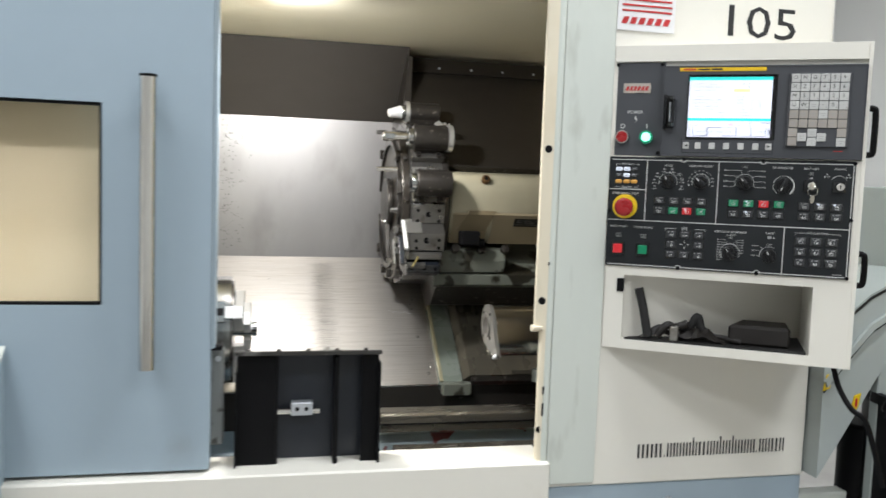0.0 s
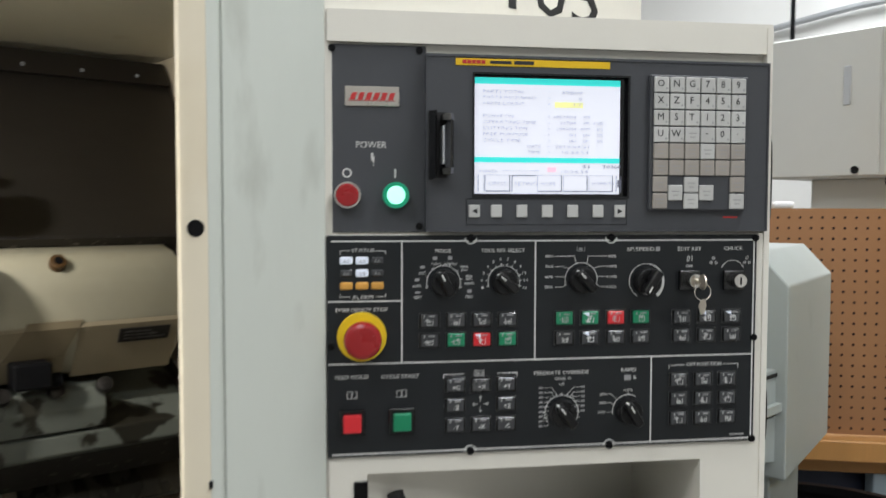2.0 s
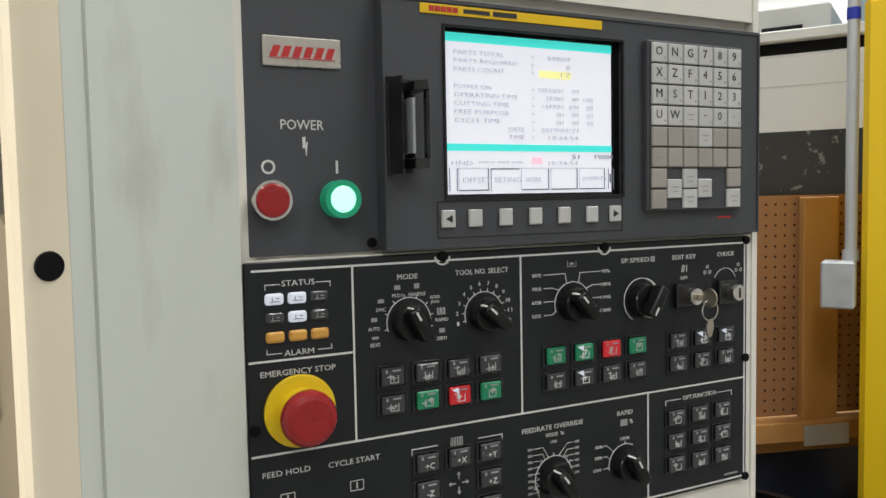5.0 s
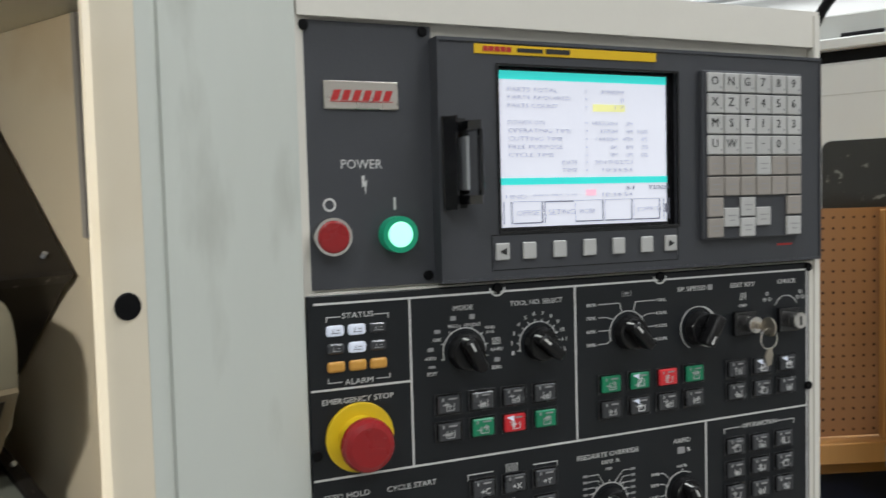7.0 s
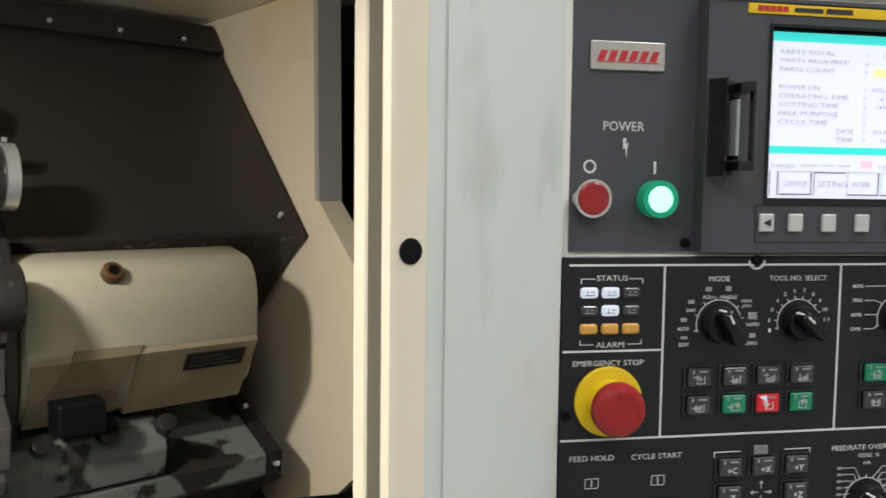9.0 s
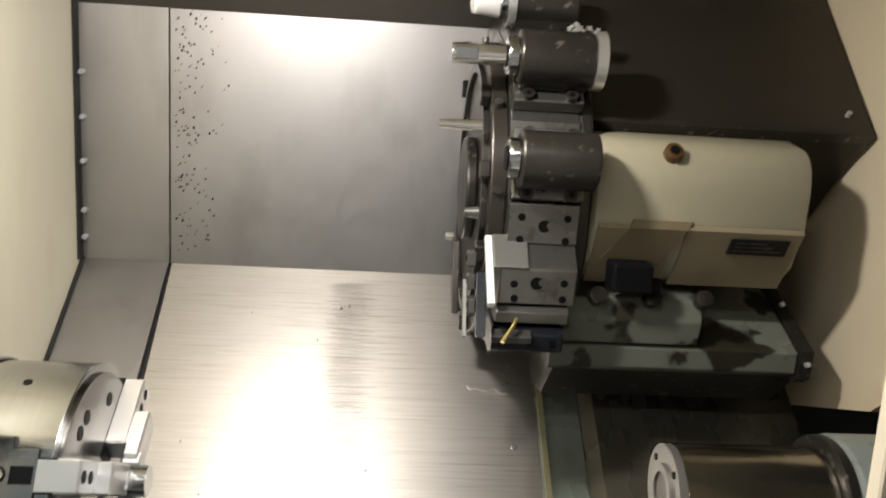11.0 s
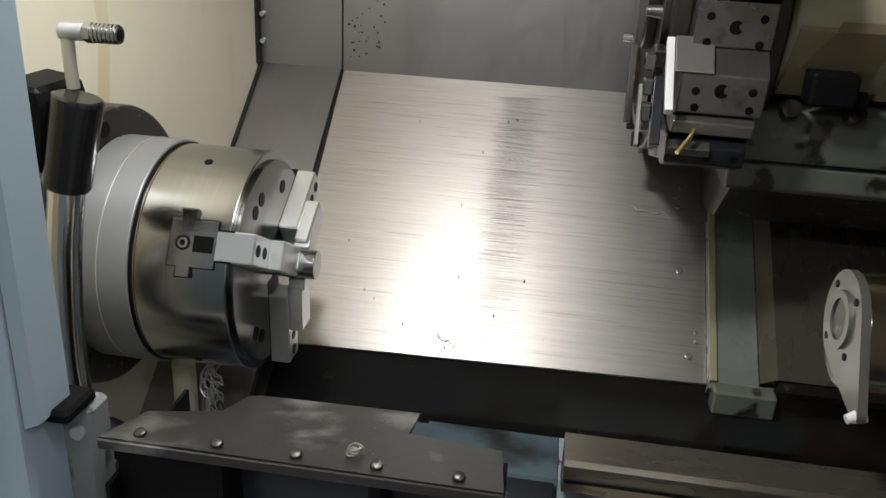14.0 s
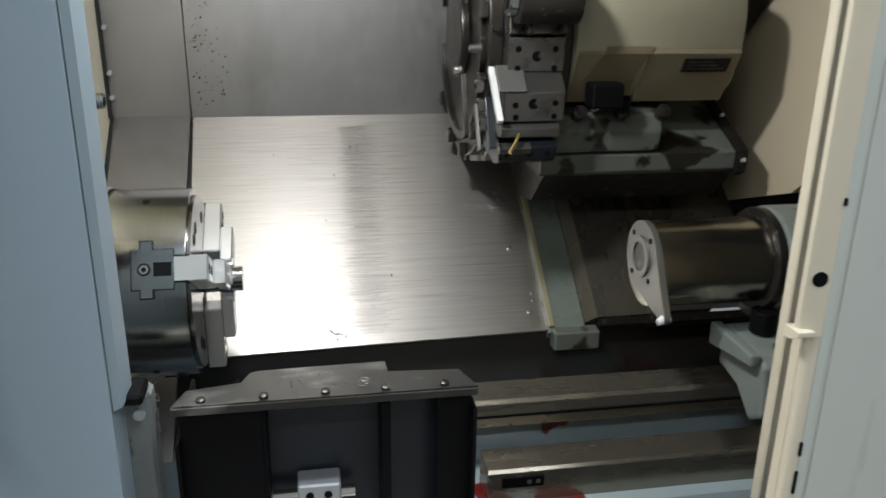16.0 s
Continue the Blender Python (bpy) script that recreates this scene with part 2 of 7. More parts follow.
REDINK = material("red_ink", (0.45, 0.02, 0.02), 0.5, vary=0.0)
ORANGE = material("orange_ink", (0.62, 0.10, 0.03), 0.5, vary=0.0)
BLUEINK = material("blue_ink", (0.02, 0.19, 0.52), 0.5, vary=0.0)
PAPER = material("white_vinyl", (0.74, 0.74, 0.74), 0.45, vary=0.04, scale=30)
SILVERPL = material("silver_nameplate", (0.70, 0.66, 0.60), 0.28, 0.9, vary=0.05, scale=40)
KEYMETAL = material("worn_key_brass", (0.55, 0.50, 0.42), 0.3, 1.0, vary=0.15, scale=60)
RUST = material("rust_streak", (0.12, 0.062, 0.02), 0.45, 0.4, vary=0.4, scale=60, bump=0.2, bump_scale=300)
TURSTEEL = material("oily_turret_steel", (0.195, 0.19, 0.18), 0.3, 0.85, vary=0.35, scale=16, bump=0.08, bump_scale=140, stain=(0.06, 0.05, 0.036), stain_scale=16, stain_level=0.58, stain_width=0.15)
KNOB = material("black_knob_plastic", (0.005, 0.005, 0.0055), 0.3, vary=0.2, scale=40, spec=0.4)
WOOD = material("pine_board", (0.47, 0.235, 0.07), 0.5, vary=0.22, scale=5, streak=(6, 6, 0.6), bump=0.1, bump_scale=40)
PEG = material("brown_hardboard", (0.31, 0.15, 0.062), 0.6, vary=0.12, scale=5, bump=0.08, bump_scale=120)
HOLE = material("dark_hole", (0.03, 0.013, 0.006), 0.8, vary=0.0)
WALLW = material("white_wall_paint", (0.80, 0.80, 0.78), 0.6, vary=0.03, scale=2, bump=0.1, bump_scale=60)
CONCRETE = material("sealed_concrete", (0.30, 0.29, 0.27), 0.4, vary=0.15, scale=1.5, bump=0.1, bump_scale=40, stain=(0.16, 0.15, 0.13), stain_scale=1.2, stain_level=0.58, stain_width=0.2)
VMCWHITE = material("machine_white", (0.74, 0.76, 0.74), 0.45, vary=0.04, scale=2, bump=0.08, bump_scale=120)
VMCGREY = material("machine_grey", (0.58, 0.59, 0.56), 0.45, vary=0.04, scale=2, bump=0.08, bump_scale=120)
DARKGLASS = material("dark_machine_window", (0.02, 0.022, 0.02), 0.12, vary=0.4, scale=9, stain=(0.16, 0.17, 0.15), stain_scale=26, stain_level=0.64, stain_width=0.04)
YPOST = material("safety_yellow", (0.78, 0.52, 0.005), 0.45, vary=0.05, scale=3, bump=0.15, bump_scale=50)
GALV = material("galvanised_steel", (0.50, 0.52, 0.54), 0.45, 0.5, vary=0.12, scale=25, bump=0.05)
BLUETAPE = material("blue_tape", (0.01, 0.03, 0.35), 0.5, vary=0.0)
SHEETBLUE = material("dull_blue_black_sheet", (0.022, 0.026, 0.034), 0.3, spec=0.4, vary=0.4, scale=4, bump=0.04, bump_scale=40)
GRIME = material("oily_brown_black", (0.012, 0.009, 0.007), 0.55, vary=0.4, scale=14, bump=0.3, bump_scale=60)
NAVY = material("navy_plastic", (0.012, 0.018, 0.045), 0.5, vary=0.2, scale=4)
GLASS = bpy.data.materials.new("door_glass")
GLASS.use_nodes = True
_g = GLASS.node_tree.nodes["Principled BSDF"]
_g.inputs["Base Color"].default_value = (0.95, 0.9, 0.8, 1)
_g.inputs["Roughness"].default_value, _g.inputs["Transmission Weight"].default_value, _g.inputs["IOR"].default_value = 0.03, 1.0, 1.1

# ---- building helpers ----
ROOT = {}


def thing(name, base, label, category, group="", kind="", rz=0.0):
    """An empty at the base of a thing; parts are given in world metres (or in the empty's own frame with own=True)."""
    ob = new(name)
    ob.empty_display_size = 0.05
    ob.matrix_basis = pose(*base, 0, 0, rz)
    ROOT[ob] = ob.matrix_basis.inverted()
    return tagged(ob, label, category, group, kind)


def part(name, bm, mat, parent=None, label="", own=False, smooth=False):
    me = bpy.data.meshes.new(name)
    inv = ROOT.get(parent)
    if parent is not None and inv is not None and not own:
        bm.transform(inv)
    bmesh.ops.recalc_face_normals(bm, faces=bm.faces)
    bm.to_mesh(me)
    bm.free()
    if mat is not None:
        me.materials.append(mat)
    if smooth:
        for p in me.polygons:
            p.use_smooth = True
        me.set_sharp_from_angle(angle=radians(20 if any(len(p.vertices) >= 20 for p in me.polygons) else 35))
    ob = new(name, me)
    if parent is not None:
        ob.parent = parent
        ROOT[ob] = inv
    if label:
        ob["label"] = label
    return ob


def again(src, parent, offset, name=None):
    """The same mesh once more, moved by offset in the parent's frame."""
    ob = new(name or src.name.split(".")[0], src.data)
    ob.parent = parent
    ob.location = Vector(src.location) + Vector(offset)
    ROOT[ob] = ROOT.get(parent)
    return ob


def box(x0, x1, y0, y1, z0, z1, bevel=0.0, bm=None, seg=1):
    bm = bm or bmesh.new()
    r = bmesh.ops.create_cube(bm, size=1)
    vs = r["verts"]
    for v in vs:
        v.co = Vector(((x0 + x1) / 2 + v.co.x * (x1 - x0), (y0 + y1) / 2 + v.co.y * (y1 - y0), (z0 + z1) / 2 + v.co.z * (z1 - z0)))
    if bevel:
        es = list({e for v in vs for e in v.link_edges})
        bmesh.ops.bevel(bm, geom=es, offset=bevel, segments=seg, affect="EDGES", profile=0.5)
    return bm


def cyl(p0, p1, r0, r1=None, seg=32, bevel=0.0, bm=None):
    bm = bm or bmesh.new()
    p0, p1 = Vector(p0), Vector(p1)
    d = p1 - p0
    r = bmesh.ops.create_cone(bm, cap_ends=True, segments=seg, radius1=r0, radius2=r0 if r1 is None else r1, depth=d.length)
    if bevel:
        es = [e for e in {e for v in r["verts"] for e in v.link_edges} if len(e.link_faces) == 2 and any(len(f.verts) > 4 for f in e.link_faces)]
        r["verts"] = bmesh.ops.bevel(bm, geom=es, offset=bevel, segments=2, affect="EDGES", profile=0.5)["verts"] + [v for v in r["verts"] if v.is_valid]
    m = Matrix.Translation((p0 + p1) / 2) @ d.to_track_quat("Z", "Y").to_matrix().to_4x4()
    bmesh.ops.transform(bm, matrix=m, verts=[v for v in set(r["verts"]) if v.is_valid])
    return bm


def ring(p0, p1, r_out, r_in, seg=32, bm=None):
    """A tube wall between two radii."""
    bm = bm or bmesh.new()
    p0, p1 = Vector(p0), Vector(p1)
    q = (p1 - p0).to_track_quat("Z", "Y").to_matrix()
    loops = []
    for p, r in ((p0, r_out), (p1, r_out), (p1, r_in), (p0, r_in)):
        loops.append([bm.verts.new(p + q @ Vector((r * math.cos(2 * math.pi * i / seg), r * math.sin(2 * math.pi * i / seg), 0))) for i in range(seg)])
    for a in range(4):
        for i in range(seg):
            bm.faces.new((loops[a][i], loops[a][(i + 1) % seg], loops[(a + 1) % 4][(i + 1) % seg], loops[(a + 1) % 4][i]))
    return bm


def prism_x(profile, x0, x1, bm=None, bevel=0.0):
    """A (y, z) outline drawn out along x."""
    bm = bm or bmesh.new()
    a = [bm.verts.new((x0, y, z)) for y, z in profile]
    b = [bm.verts.new((x1, y, z)) for y, z in profile]
    fs = [bm.faces.new(a), bm.faces.new(list(reversed(b)))]
    for i in range(len(a)):
        j = (i + 1) % len(a)
        fs.append(bm.faces.new((a[i], a[j], b[j], b[i])))
    if bevel:
        bmesh.ops.bevel(bm, geom=list({e for f in fs for e in f.edges}), offset=bevel, segments=2, affect="EDGES", profile=0.5)
    return bm


def prism_z(plan, z0, z1, bm=None, bevel=0.0):
    """An (x, y) outline drawn up along z."""
    bm = bm or bmesh.new()
    a = [bm.verts.new((x, y, z0)) for x, y in plan]
    b = [bm.verts.new((x, y, z1)) for x, y in plan]
    fs = [bm.faces.new(a), bm.faces.new(list(reversed(b)))]
    for i in range(len(a)):
        j = (i + 1) % len(a)
        fs.append(bm.faces.new((a[i], a[j], b[j], b[i])))
    if bevel:
        bmesh.ops.bevel(bm, geom=list({e for f in fs for e in f.edges}), offset=bevel, segments=1, affect="EDGES", profile=0.5)
    return bm


def prism_y(outline, y0, y1, bm=None, bevel=0.0):
    """An (x, z) outline drawn along y."""
    bm = bm or bmesh.new()
    a = [bm.verts.new((x, y0, z)) for x, z in outline]
    b = [bm.verts.new((x, y1, z)) for x, z in outline]
    fs = [bm.faces.new(a), bm.faces.new(list(reversed(b)))]
    for i in range(len(a)):
        j = (i + 1) % len(a)
        fs.append(bm.faces.new((a[i], a[j], b[j], b[i])))
    if bevel:
        bmesh.ops.bevel(bm, geom=list({e for f in fs for e in f.edges}), offset=bevel, segments=1, affect="EDGES", profile=0.5)
    return bm


def tube(points, r, seg=12, bm=None):
    """A round bar along a smooth run of points."""
    bm = bm or bmesh.new()
    pts = [Vector(p) for p in points]
    fine = []
    for i in range(len(pts) - 1):
        p0, p1, p2, p3 = pts[max(i - 1, 0)], pts[i], pts[i + 1], pts[min(i + 2, len(pts) - 1)]
        for k in range(6):
            t = k / 6
            fine.append(0.5 * ((2 * p1) + (p2 - p0) * t + (2 * p0 - 5 * p1 + 4 * p2 - p3) * t * t + (3 * p1 - p0 - 3 * p2 + p3) * t ** 3))
    fine.append(pts[-1])
    loops = []
    for i, p in enumerate(fine):
        d = (fine[min(i + 1, len(fine) - 1)] - fine[max(i - 1, 0)]).normalized()
        side = d.cross(Vector((0.31, 0.22, 0.93))).normalized()
        up = side.cross(d)
        loops.append([bm.verts.new(p + r * (side * math.cos(2 * math.pi * k / seg) + up * math.sin(2 * math.pi * k / seg))) for k in range(seg)])
    for a, b in zip(loops, loops[1:]):
        for k in range(seg):
            bm.faces.new((a[k], a[(k + 1) % seg], b[(k + 1) % seg], b[k]))
    bm.faces.new(loops[0]), bm.faces.new(loops[-1])
    return bm


def letter_bm(text, height, width=None, thick=0.0003):
    """Flat lettering in the (x, z) plane, centred, facing -y."""
    cu = bpy.data.curves.new("lettering", "FONT")
    cu.body, cu.size, cu.resolution_u, cu.align_x, cu.align_y = text, 1.0, 2, "CENTER", "CENTER"
    ob = bpy.data.objects.new("lettering", cu)
    scene.collection.objects.link(ob)
    me = bpy.data.meshes.new_from_object(ob, depsgraph=bpy.context.evaluated_depsgraph_get())
    bpy.data.objects.remove(ob)
    bpy.data.curves.remove(cu)
    bm = bmesh.new()
    bm.from_mesh(me)
    bpy.data.meshes.remove(me)
    if not bm.verts:
        return bm
    xs, ys = [v.co.x for v in bm.verts], [v.co.y for v in bm.verts]
    w, h = max(xs) - min(xs), max(ys) - min(ys)
    cx, cy = (max(xs) + min(xs)) / 2, (max(ys) + min(ys)) / 2
    s = height / h
    sx = s if width is None else width / w
    for v in bm.verts:
        v.co = Vector(((v.co.x - cx) * sx, 0, (v.co.y - cy) * s))
    r = bmesh.ops.extrude_face_region(bm, geom=list(bm.faces))
    bmesh.ops.translate(bm, vec=(0, -thick, 0), verts=[e for e in r["geom"] if isinstance(e, bmesh.types.BMVert)])
    return bm


def lettering(parent, text, x, y, z, height, mat, width=None, own=True, name="lettering"):
    bm = letter_bm(text, height, width)
    bmesh.ops.translate(bm, vec=(x, y, z), verts=bm.verts)
    return part(name, bm, mat, parent, own=own)


def framed(x0, x1, z0, z1, hx0, hx1, hz0, hz1, y0, y1):
    """A plate between y0 and y1 with a rectangular hole, as one mesh."""
    bm = bmesh.new()
    loops = []
    for y in (y0, y1):
        for a, b, c, d in ((x0, x1, z0, z1), (hx0, hx1, hz0, hz1)):
            loops.append([bm.verts.new((x, y, z)) for x, z in ((a, c), (b, c), (b, d), (a, d))])
    fo, fi, bo, bi = loops
    for i in range(4):
        j = (i + 1) % 4
        bm.faces.new((fo[i], fo[j], fi[j], fi[i]))
        bm.faces.new((bo[i], bi[i], bi[j], bo[j]))
        bm.faces.new((fo[i], bo[i], bo[j], fo[j]))
        bm.faces.new((fi[i], fi[j], bi[j], bi[i]))
    return bm

# ---- the room ----
def structure(name, bm, mat, label, category):
    return tagged(part(name, bm, mat), label, category, kind="structure")


structure("floor", box(-5, 6, -5, 7, -0.1, 0), CONCRETE, "sealed grey concrete workshop floor with stains", "floor")
structure("ceiling", box(-5, 6, -5, 7, 4.0, 4.1), WALLW, "white painted workshop ceiling", "ceiling")
structure("wall_west", box(-5.1, -5, -5, 7, 0, 4), WALLW, "plain white painted workshop wall", "wall")
structure("wall_east", box(5.2, 5.3, -5, 7, 0, 4), WALLW, "bright white painted workshop wall", "wall")
structure("wall_north", box(-5, 5.2, 6.9, 7, 0, 4), WALLW, "plain white painted workshop wall", "wall")
structure("wall_south", box(-5, 5.2, -5.1, -5, 0, 4), WALLW, "plain white painted workshop wall", "wall")

# ---- the lathe's enclosure ----
enc = thing("lathe_enclosure", (0.2, 2.4, 0), "cream and grey sheet-metal enclosure of a slant-bed lathe", "lathe")
part("base", box(-1.5, 1.28, 1.86, 3.05, 0.02, 0.35, 0.01), DOORGREY, enc, "grey lower base")
part("base_front", box(-1.5, 1.28, 1.86, 1.885, 0.35, 0.66), DOORGREY, enc, "grey base front")
part("sill", box(-1.5, 0.624, 1.80, 1.93, 0.66, 0.757, 0.004), OFFWHITE, enc, "off-white sill under the sliding door")
part("left_front_panel", box(-1.5, -0.24, 1.935, 1.955, 0.757, 2.25, 0.002), CREAM, enc, "stained cream front panel")
part("header", box(-0.24, 0.70, 1.885, 1.955, 1.83, 2.25, 0.003), CREAM, enc)
part("roof", box(-1.5, 1.28, 1.95, 3.05, 2.25, 2.27), OFFWHITE, enc)
part("back_panel", box(-1.5, 1.28, 3.02, 3.05, 0.66, 2.25), CREAM_IN, enc)
part("left_side_panel", box(-1.5, -1.48, 1.955, 3.02, 0.66, 2.25), CREAM_IN, enc)
part("right_side_panel", box(1.27, 1.29, 1.835, 3.02, 0.66, 2.25), OFFWHITE, enc)
part("inner_ceiling", box(-0.34, 1.27, 1.955, 3.02, 1.81, 1.825), CREAM_IN, enc, "dim cream inner ceiling")
part("inner_left_wall", box(-0.345, -0.325, 1.955, 3.02, 0.40, 1.81), CREAM_IN, enc, "cream inner wall with an oil streak")

random.seed(41)
bm = bmesh.new()
left, right = [], []
for k in range(15):
    z = 1.62 - 0.038 * k
    y = 2.30 + 0.27 * (z - 1.09) / 0.53 * 0.28 + 0.004 * random.gauss(0, 1)
    w = 0.034 - 0.0009 * k + 0.005 * random.random()
    left.append(bm.verts.new((-0.3245, y, z))), right.append(bm.verts.new((-0.3245, y + w, z)))
for k in range(14):
    bm.faces.new((left[k], right[k], right[k + 1], left[k + 1]))
part("oil_streak", bm, STREAK, enc, "yellow-brown dried oil streak")

# front cabinet beside the opening
cab = part("front_cabinet", box(0.625, 1.29, 1.8165, 1.835, 0.692, 2.25, 0.003), OFFWHITE, enc, "off-white cabinet front")
part("post_panel", box(0.6185, 0.7365, 1.8120, 1.8163, 0.70, 2.24, 0.0015), PALE, enc, "scuffed pale grey-green panel")
bm = prism_z([(0.5765, 1.823), (0.578, 1.8175), (0.583, 1.8145), (0.598, 1.8115), (0.6025, 1.811), (0.6035, 1.86), (0.612, 1.86)], 1.060, 2.24)
# the corner's shading is put into this strip's paler grey
part("post_edge", prism_z([(0.6028, 1.8112), (0.608, 1.8098), (0.6145, 1.8098), (0.6168, 1.8112), (0.6168, 1.85), (0.6038, 1.85)], 0.70, 2.24), PALE, enc, "rounded edge of the post, painted pale for its corner shading", smooth=True)
post = part("door_post", bm, CREAM, enc, "cream door post with black plugs", smooth=True)
part("inner_post", box(0.667, 0.76, 1.966, 1.985, 0.66, 1.83, 0.002), CREAM, enc, "cream inner post edge")
part("post_back", box(0.70, 0.76, 1.84, 1.965, 0.66, 1.83), VOID, enc)
part("lower_post", prism_z([(0.5905, 1.8235), (0.5915, 1.8185), (0.594, 1.8155), (0.599, 1.8125), (0.6025, 1.8117), (0.6035, 1.86), (0.612, 1.86)], 0.70, 1.0595), CREAM, post, smooth=True)
for pz in (1.463, 1.125):
    part("plug", cyl((0.591, 1.8140, pz), (0.5907, 1.8118, pz), 0.0085, seg=20, bevel=0.001), BLACK, post, "black plastic plug")
part("latch", prism_x([(1.806, 1.068), (1.806, 1.062), (1.822, 1.054), (1.832, 1.054), (1.832, 1.068)], 0.572, 0.592, bevel=0.0012), CREAM, post, "small cream latch plate")
part("plug", cyl((0.5975, 1.8150, 0.83), (0.5972, 1.8128, 0.83), 0.0075, seg=20, bevel=0.001), BLACK, post, "black plastic plug")
for z0, z1 in ((0.912, 0.930), (0.862, 0.892), (1.205, 1.213)):
    part("slot", box(0.6005, 0.6040, 1.8088, 1.8125, z0, z1, 0.0008), BLACK, post)
part("cabinet_foot", box(0.625, 1.29, 1.82, 1.86, 0.60, 0.69, 0.003), DOORGREY, enc)
part("bolt", cyl((0.93, 1.82, 0.645), (0.93, 1.81, 0.645), 0.012, seg=6), GALV, enc)

# number, web address as bars, and a sign on the cabinet
tagged(lettering(None, "105", 1.10, 1.8162, 1.775, 0.072, INK, 0.176, name="machine_number"), "black stick-on numerals on the off-white cabinet", "sign")
web = thing("web_address", (1.05, 1.811, 0.76), "line of black lettering on the off-white cabinet", "sign")
xx = 0.845
random.seed(4)
for i in range(23):
    dot = i in (3, 18)
    w = 0.008 if dot else (0.0225 if i in (0, 1, 2, 9, 21) else 0.0165)
    zz = 0.752 + 0.008 * (xx - 0.845)
    hgt = 0.006 if dot else (0.044 if i in (8, 12, 14) else 0.033)
    part("bar", box(xx, xx + w * 0.21, 1.8152, 1.8164, zz, zz + hgt), INK, web)
    if not dot:
        part("bar", box(xx + w * 0.50, xx + w * 0.71, 1.8152, 1.8164, zz, zz + 0.033), INK, web)
    xx += w
sign = thing("maker_sign", (0.81, 1.811, 1.73), "white sign with rows of small red print", "sign")
part("plate", box(0.738, 0.877, 1.8135, 1.8162, 1.733, 1.86, 0.0005), PAPER, sign)
bm = bmesh.new()
for k in range(6):
    box(0.748, 0.868, 1.8123, 1.8134, 1.775 + k * 0.012, 1.779 + k * 0.012, bm=bm)
part("print_bars", bm, REDINK, sign)
bm = bmesh.new()
for k in range(6):
    prism_y([(0.747 + k * 0.02, 1.748), (0.760 + k * 0.02, 1.748), (0.766 + k * 0.02, 1.763), (0.753 + k * 0.02, 1.763)], 1.8123, 1.8134, bm=bm)
part("emblem", bm, REDINK, sign)

# ---- the sliding door, pushed open ----
DX0, DX1, DYF, DYB, DZ0, DZ1 = -0.897, -0.124, 1.826, 1.876, 0.765, 2.12
WX0, WX1, WZ0, WZ1 = -0.690, -0.335, 1.112, 1.515
door = thing("sliding_door", (-0.5, 1.85, 0.765), "blue-grey sliding machine door with window, slid open", "door")
bm = framed(DX0, DX1, DZ0, DZ1, WX0, WX1, WZ0, WZ1, DYF, DYB)
part("leaf", bm, DOORGREY, door)
part("door_edge_strip", prism_z([(DX1 + 0.001, DYF + 0.004), (DX1 + 0.008, DYF + 0.012), (DX1 + 0.010, DYB), (DX1 + 0.001, DYB)], 1.02, DZ1), DOORGREY, door)
part("edge_bracket", box(-0.132, -0.098, 1.876, 1.905, 0.80, 1.012, 0.004), CHIPPED, door, "chipped grey edge bracket")
part("rubber_cap", box(-0.150, -0.1005, 1.850, 1.892, 1.012, 1.024, 0.003), BLACK, door, "black rubber cap")
part("bolt", cyl((-0.110, 1.877, 0.99), (-0.110, 1.871, 0.99), 0.006, seg=12), GALV, door)
pane = part("window", box(WX0 + 0.001, WX1 - 0.001, DYF + 0.018, DYF + 0.026, WZ0 + 0.001, WZ1 - 0.001), GLASS, door, "clear viewing window")
pane.visible_shadow = False
bm = framed(WX0 + 0.0005, WX1 - 0.0005, WZ0 + 0.0005, WZ1 - 0.0005, WX0 + 0.006, WX1 - 0.006, WZ0 + 0.006, WZ1 - 0.006, DYF + 0.004, DYF + 0.017)
part("gasket", bm, BLACK, pane)
hnd = part("handle", cyl((-0.243, DYF - 0.045, 0.99), (-0.243, DYF - 0.045, 1.565), 0.0155, seg=28), CHROME, door, "tall tubular steel handle", smooth=True)
part("end_cap", cyl((-0.243, DYF - 0.045, 1.5655), (-0.243, DYF - 0.045, 1.570), 0.0165, seg=28), BLACK, hnd)
for hz in (1.03, 1.525):
    part("standoff", cyl((-0.243, DYF - 0.036, hz), (-0.243, DYF + 0.002, hz), 0.008, seg=14), BLACK, hnd)
bulge = part("cover_box", prism_x([(DYF - 0.001, 1.03), (1.70, 0.945), (1.70, 0.70), (DYF - 0.001, 0.70)], -0.853, -0.516, bevel=0.003), DOORGREY, door, "grey sheet cover with sloped lid")
part("lid", prism_x([(DYF - 0.006, 1.0325), (1.696, 0.9485), (1.696, 0.9445), (DYF - 0.006, 1.0285)], -0.858, -0.511), PALE, bulge, "lighter sloped lid")
for sx in (-0.846, -0.523):
    for sy, sz in ((1.80, 1.012), (1.715, 0.957)):
        part("screw", cyl((sx, sy, sz), (sx, sy - 0.003, sz + 0.006), 0.005, seg=10), GALV, bulge)


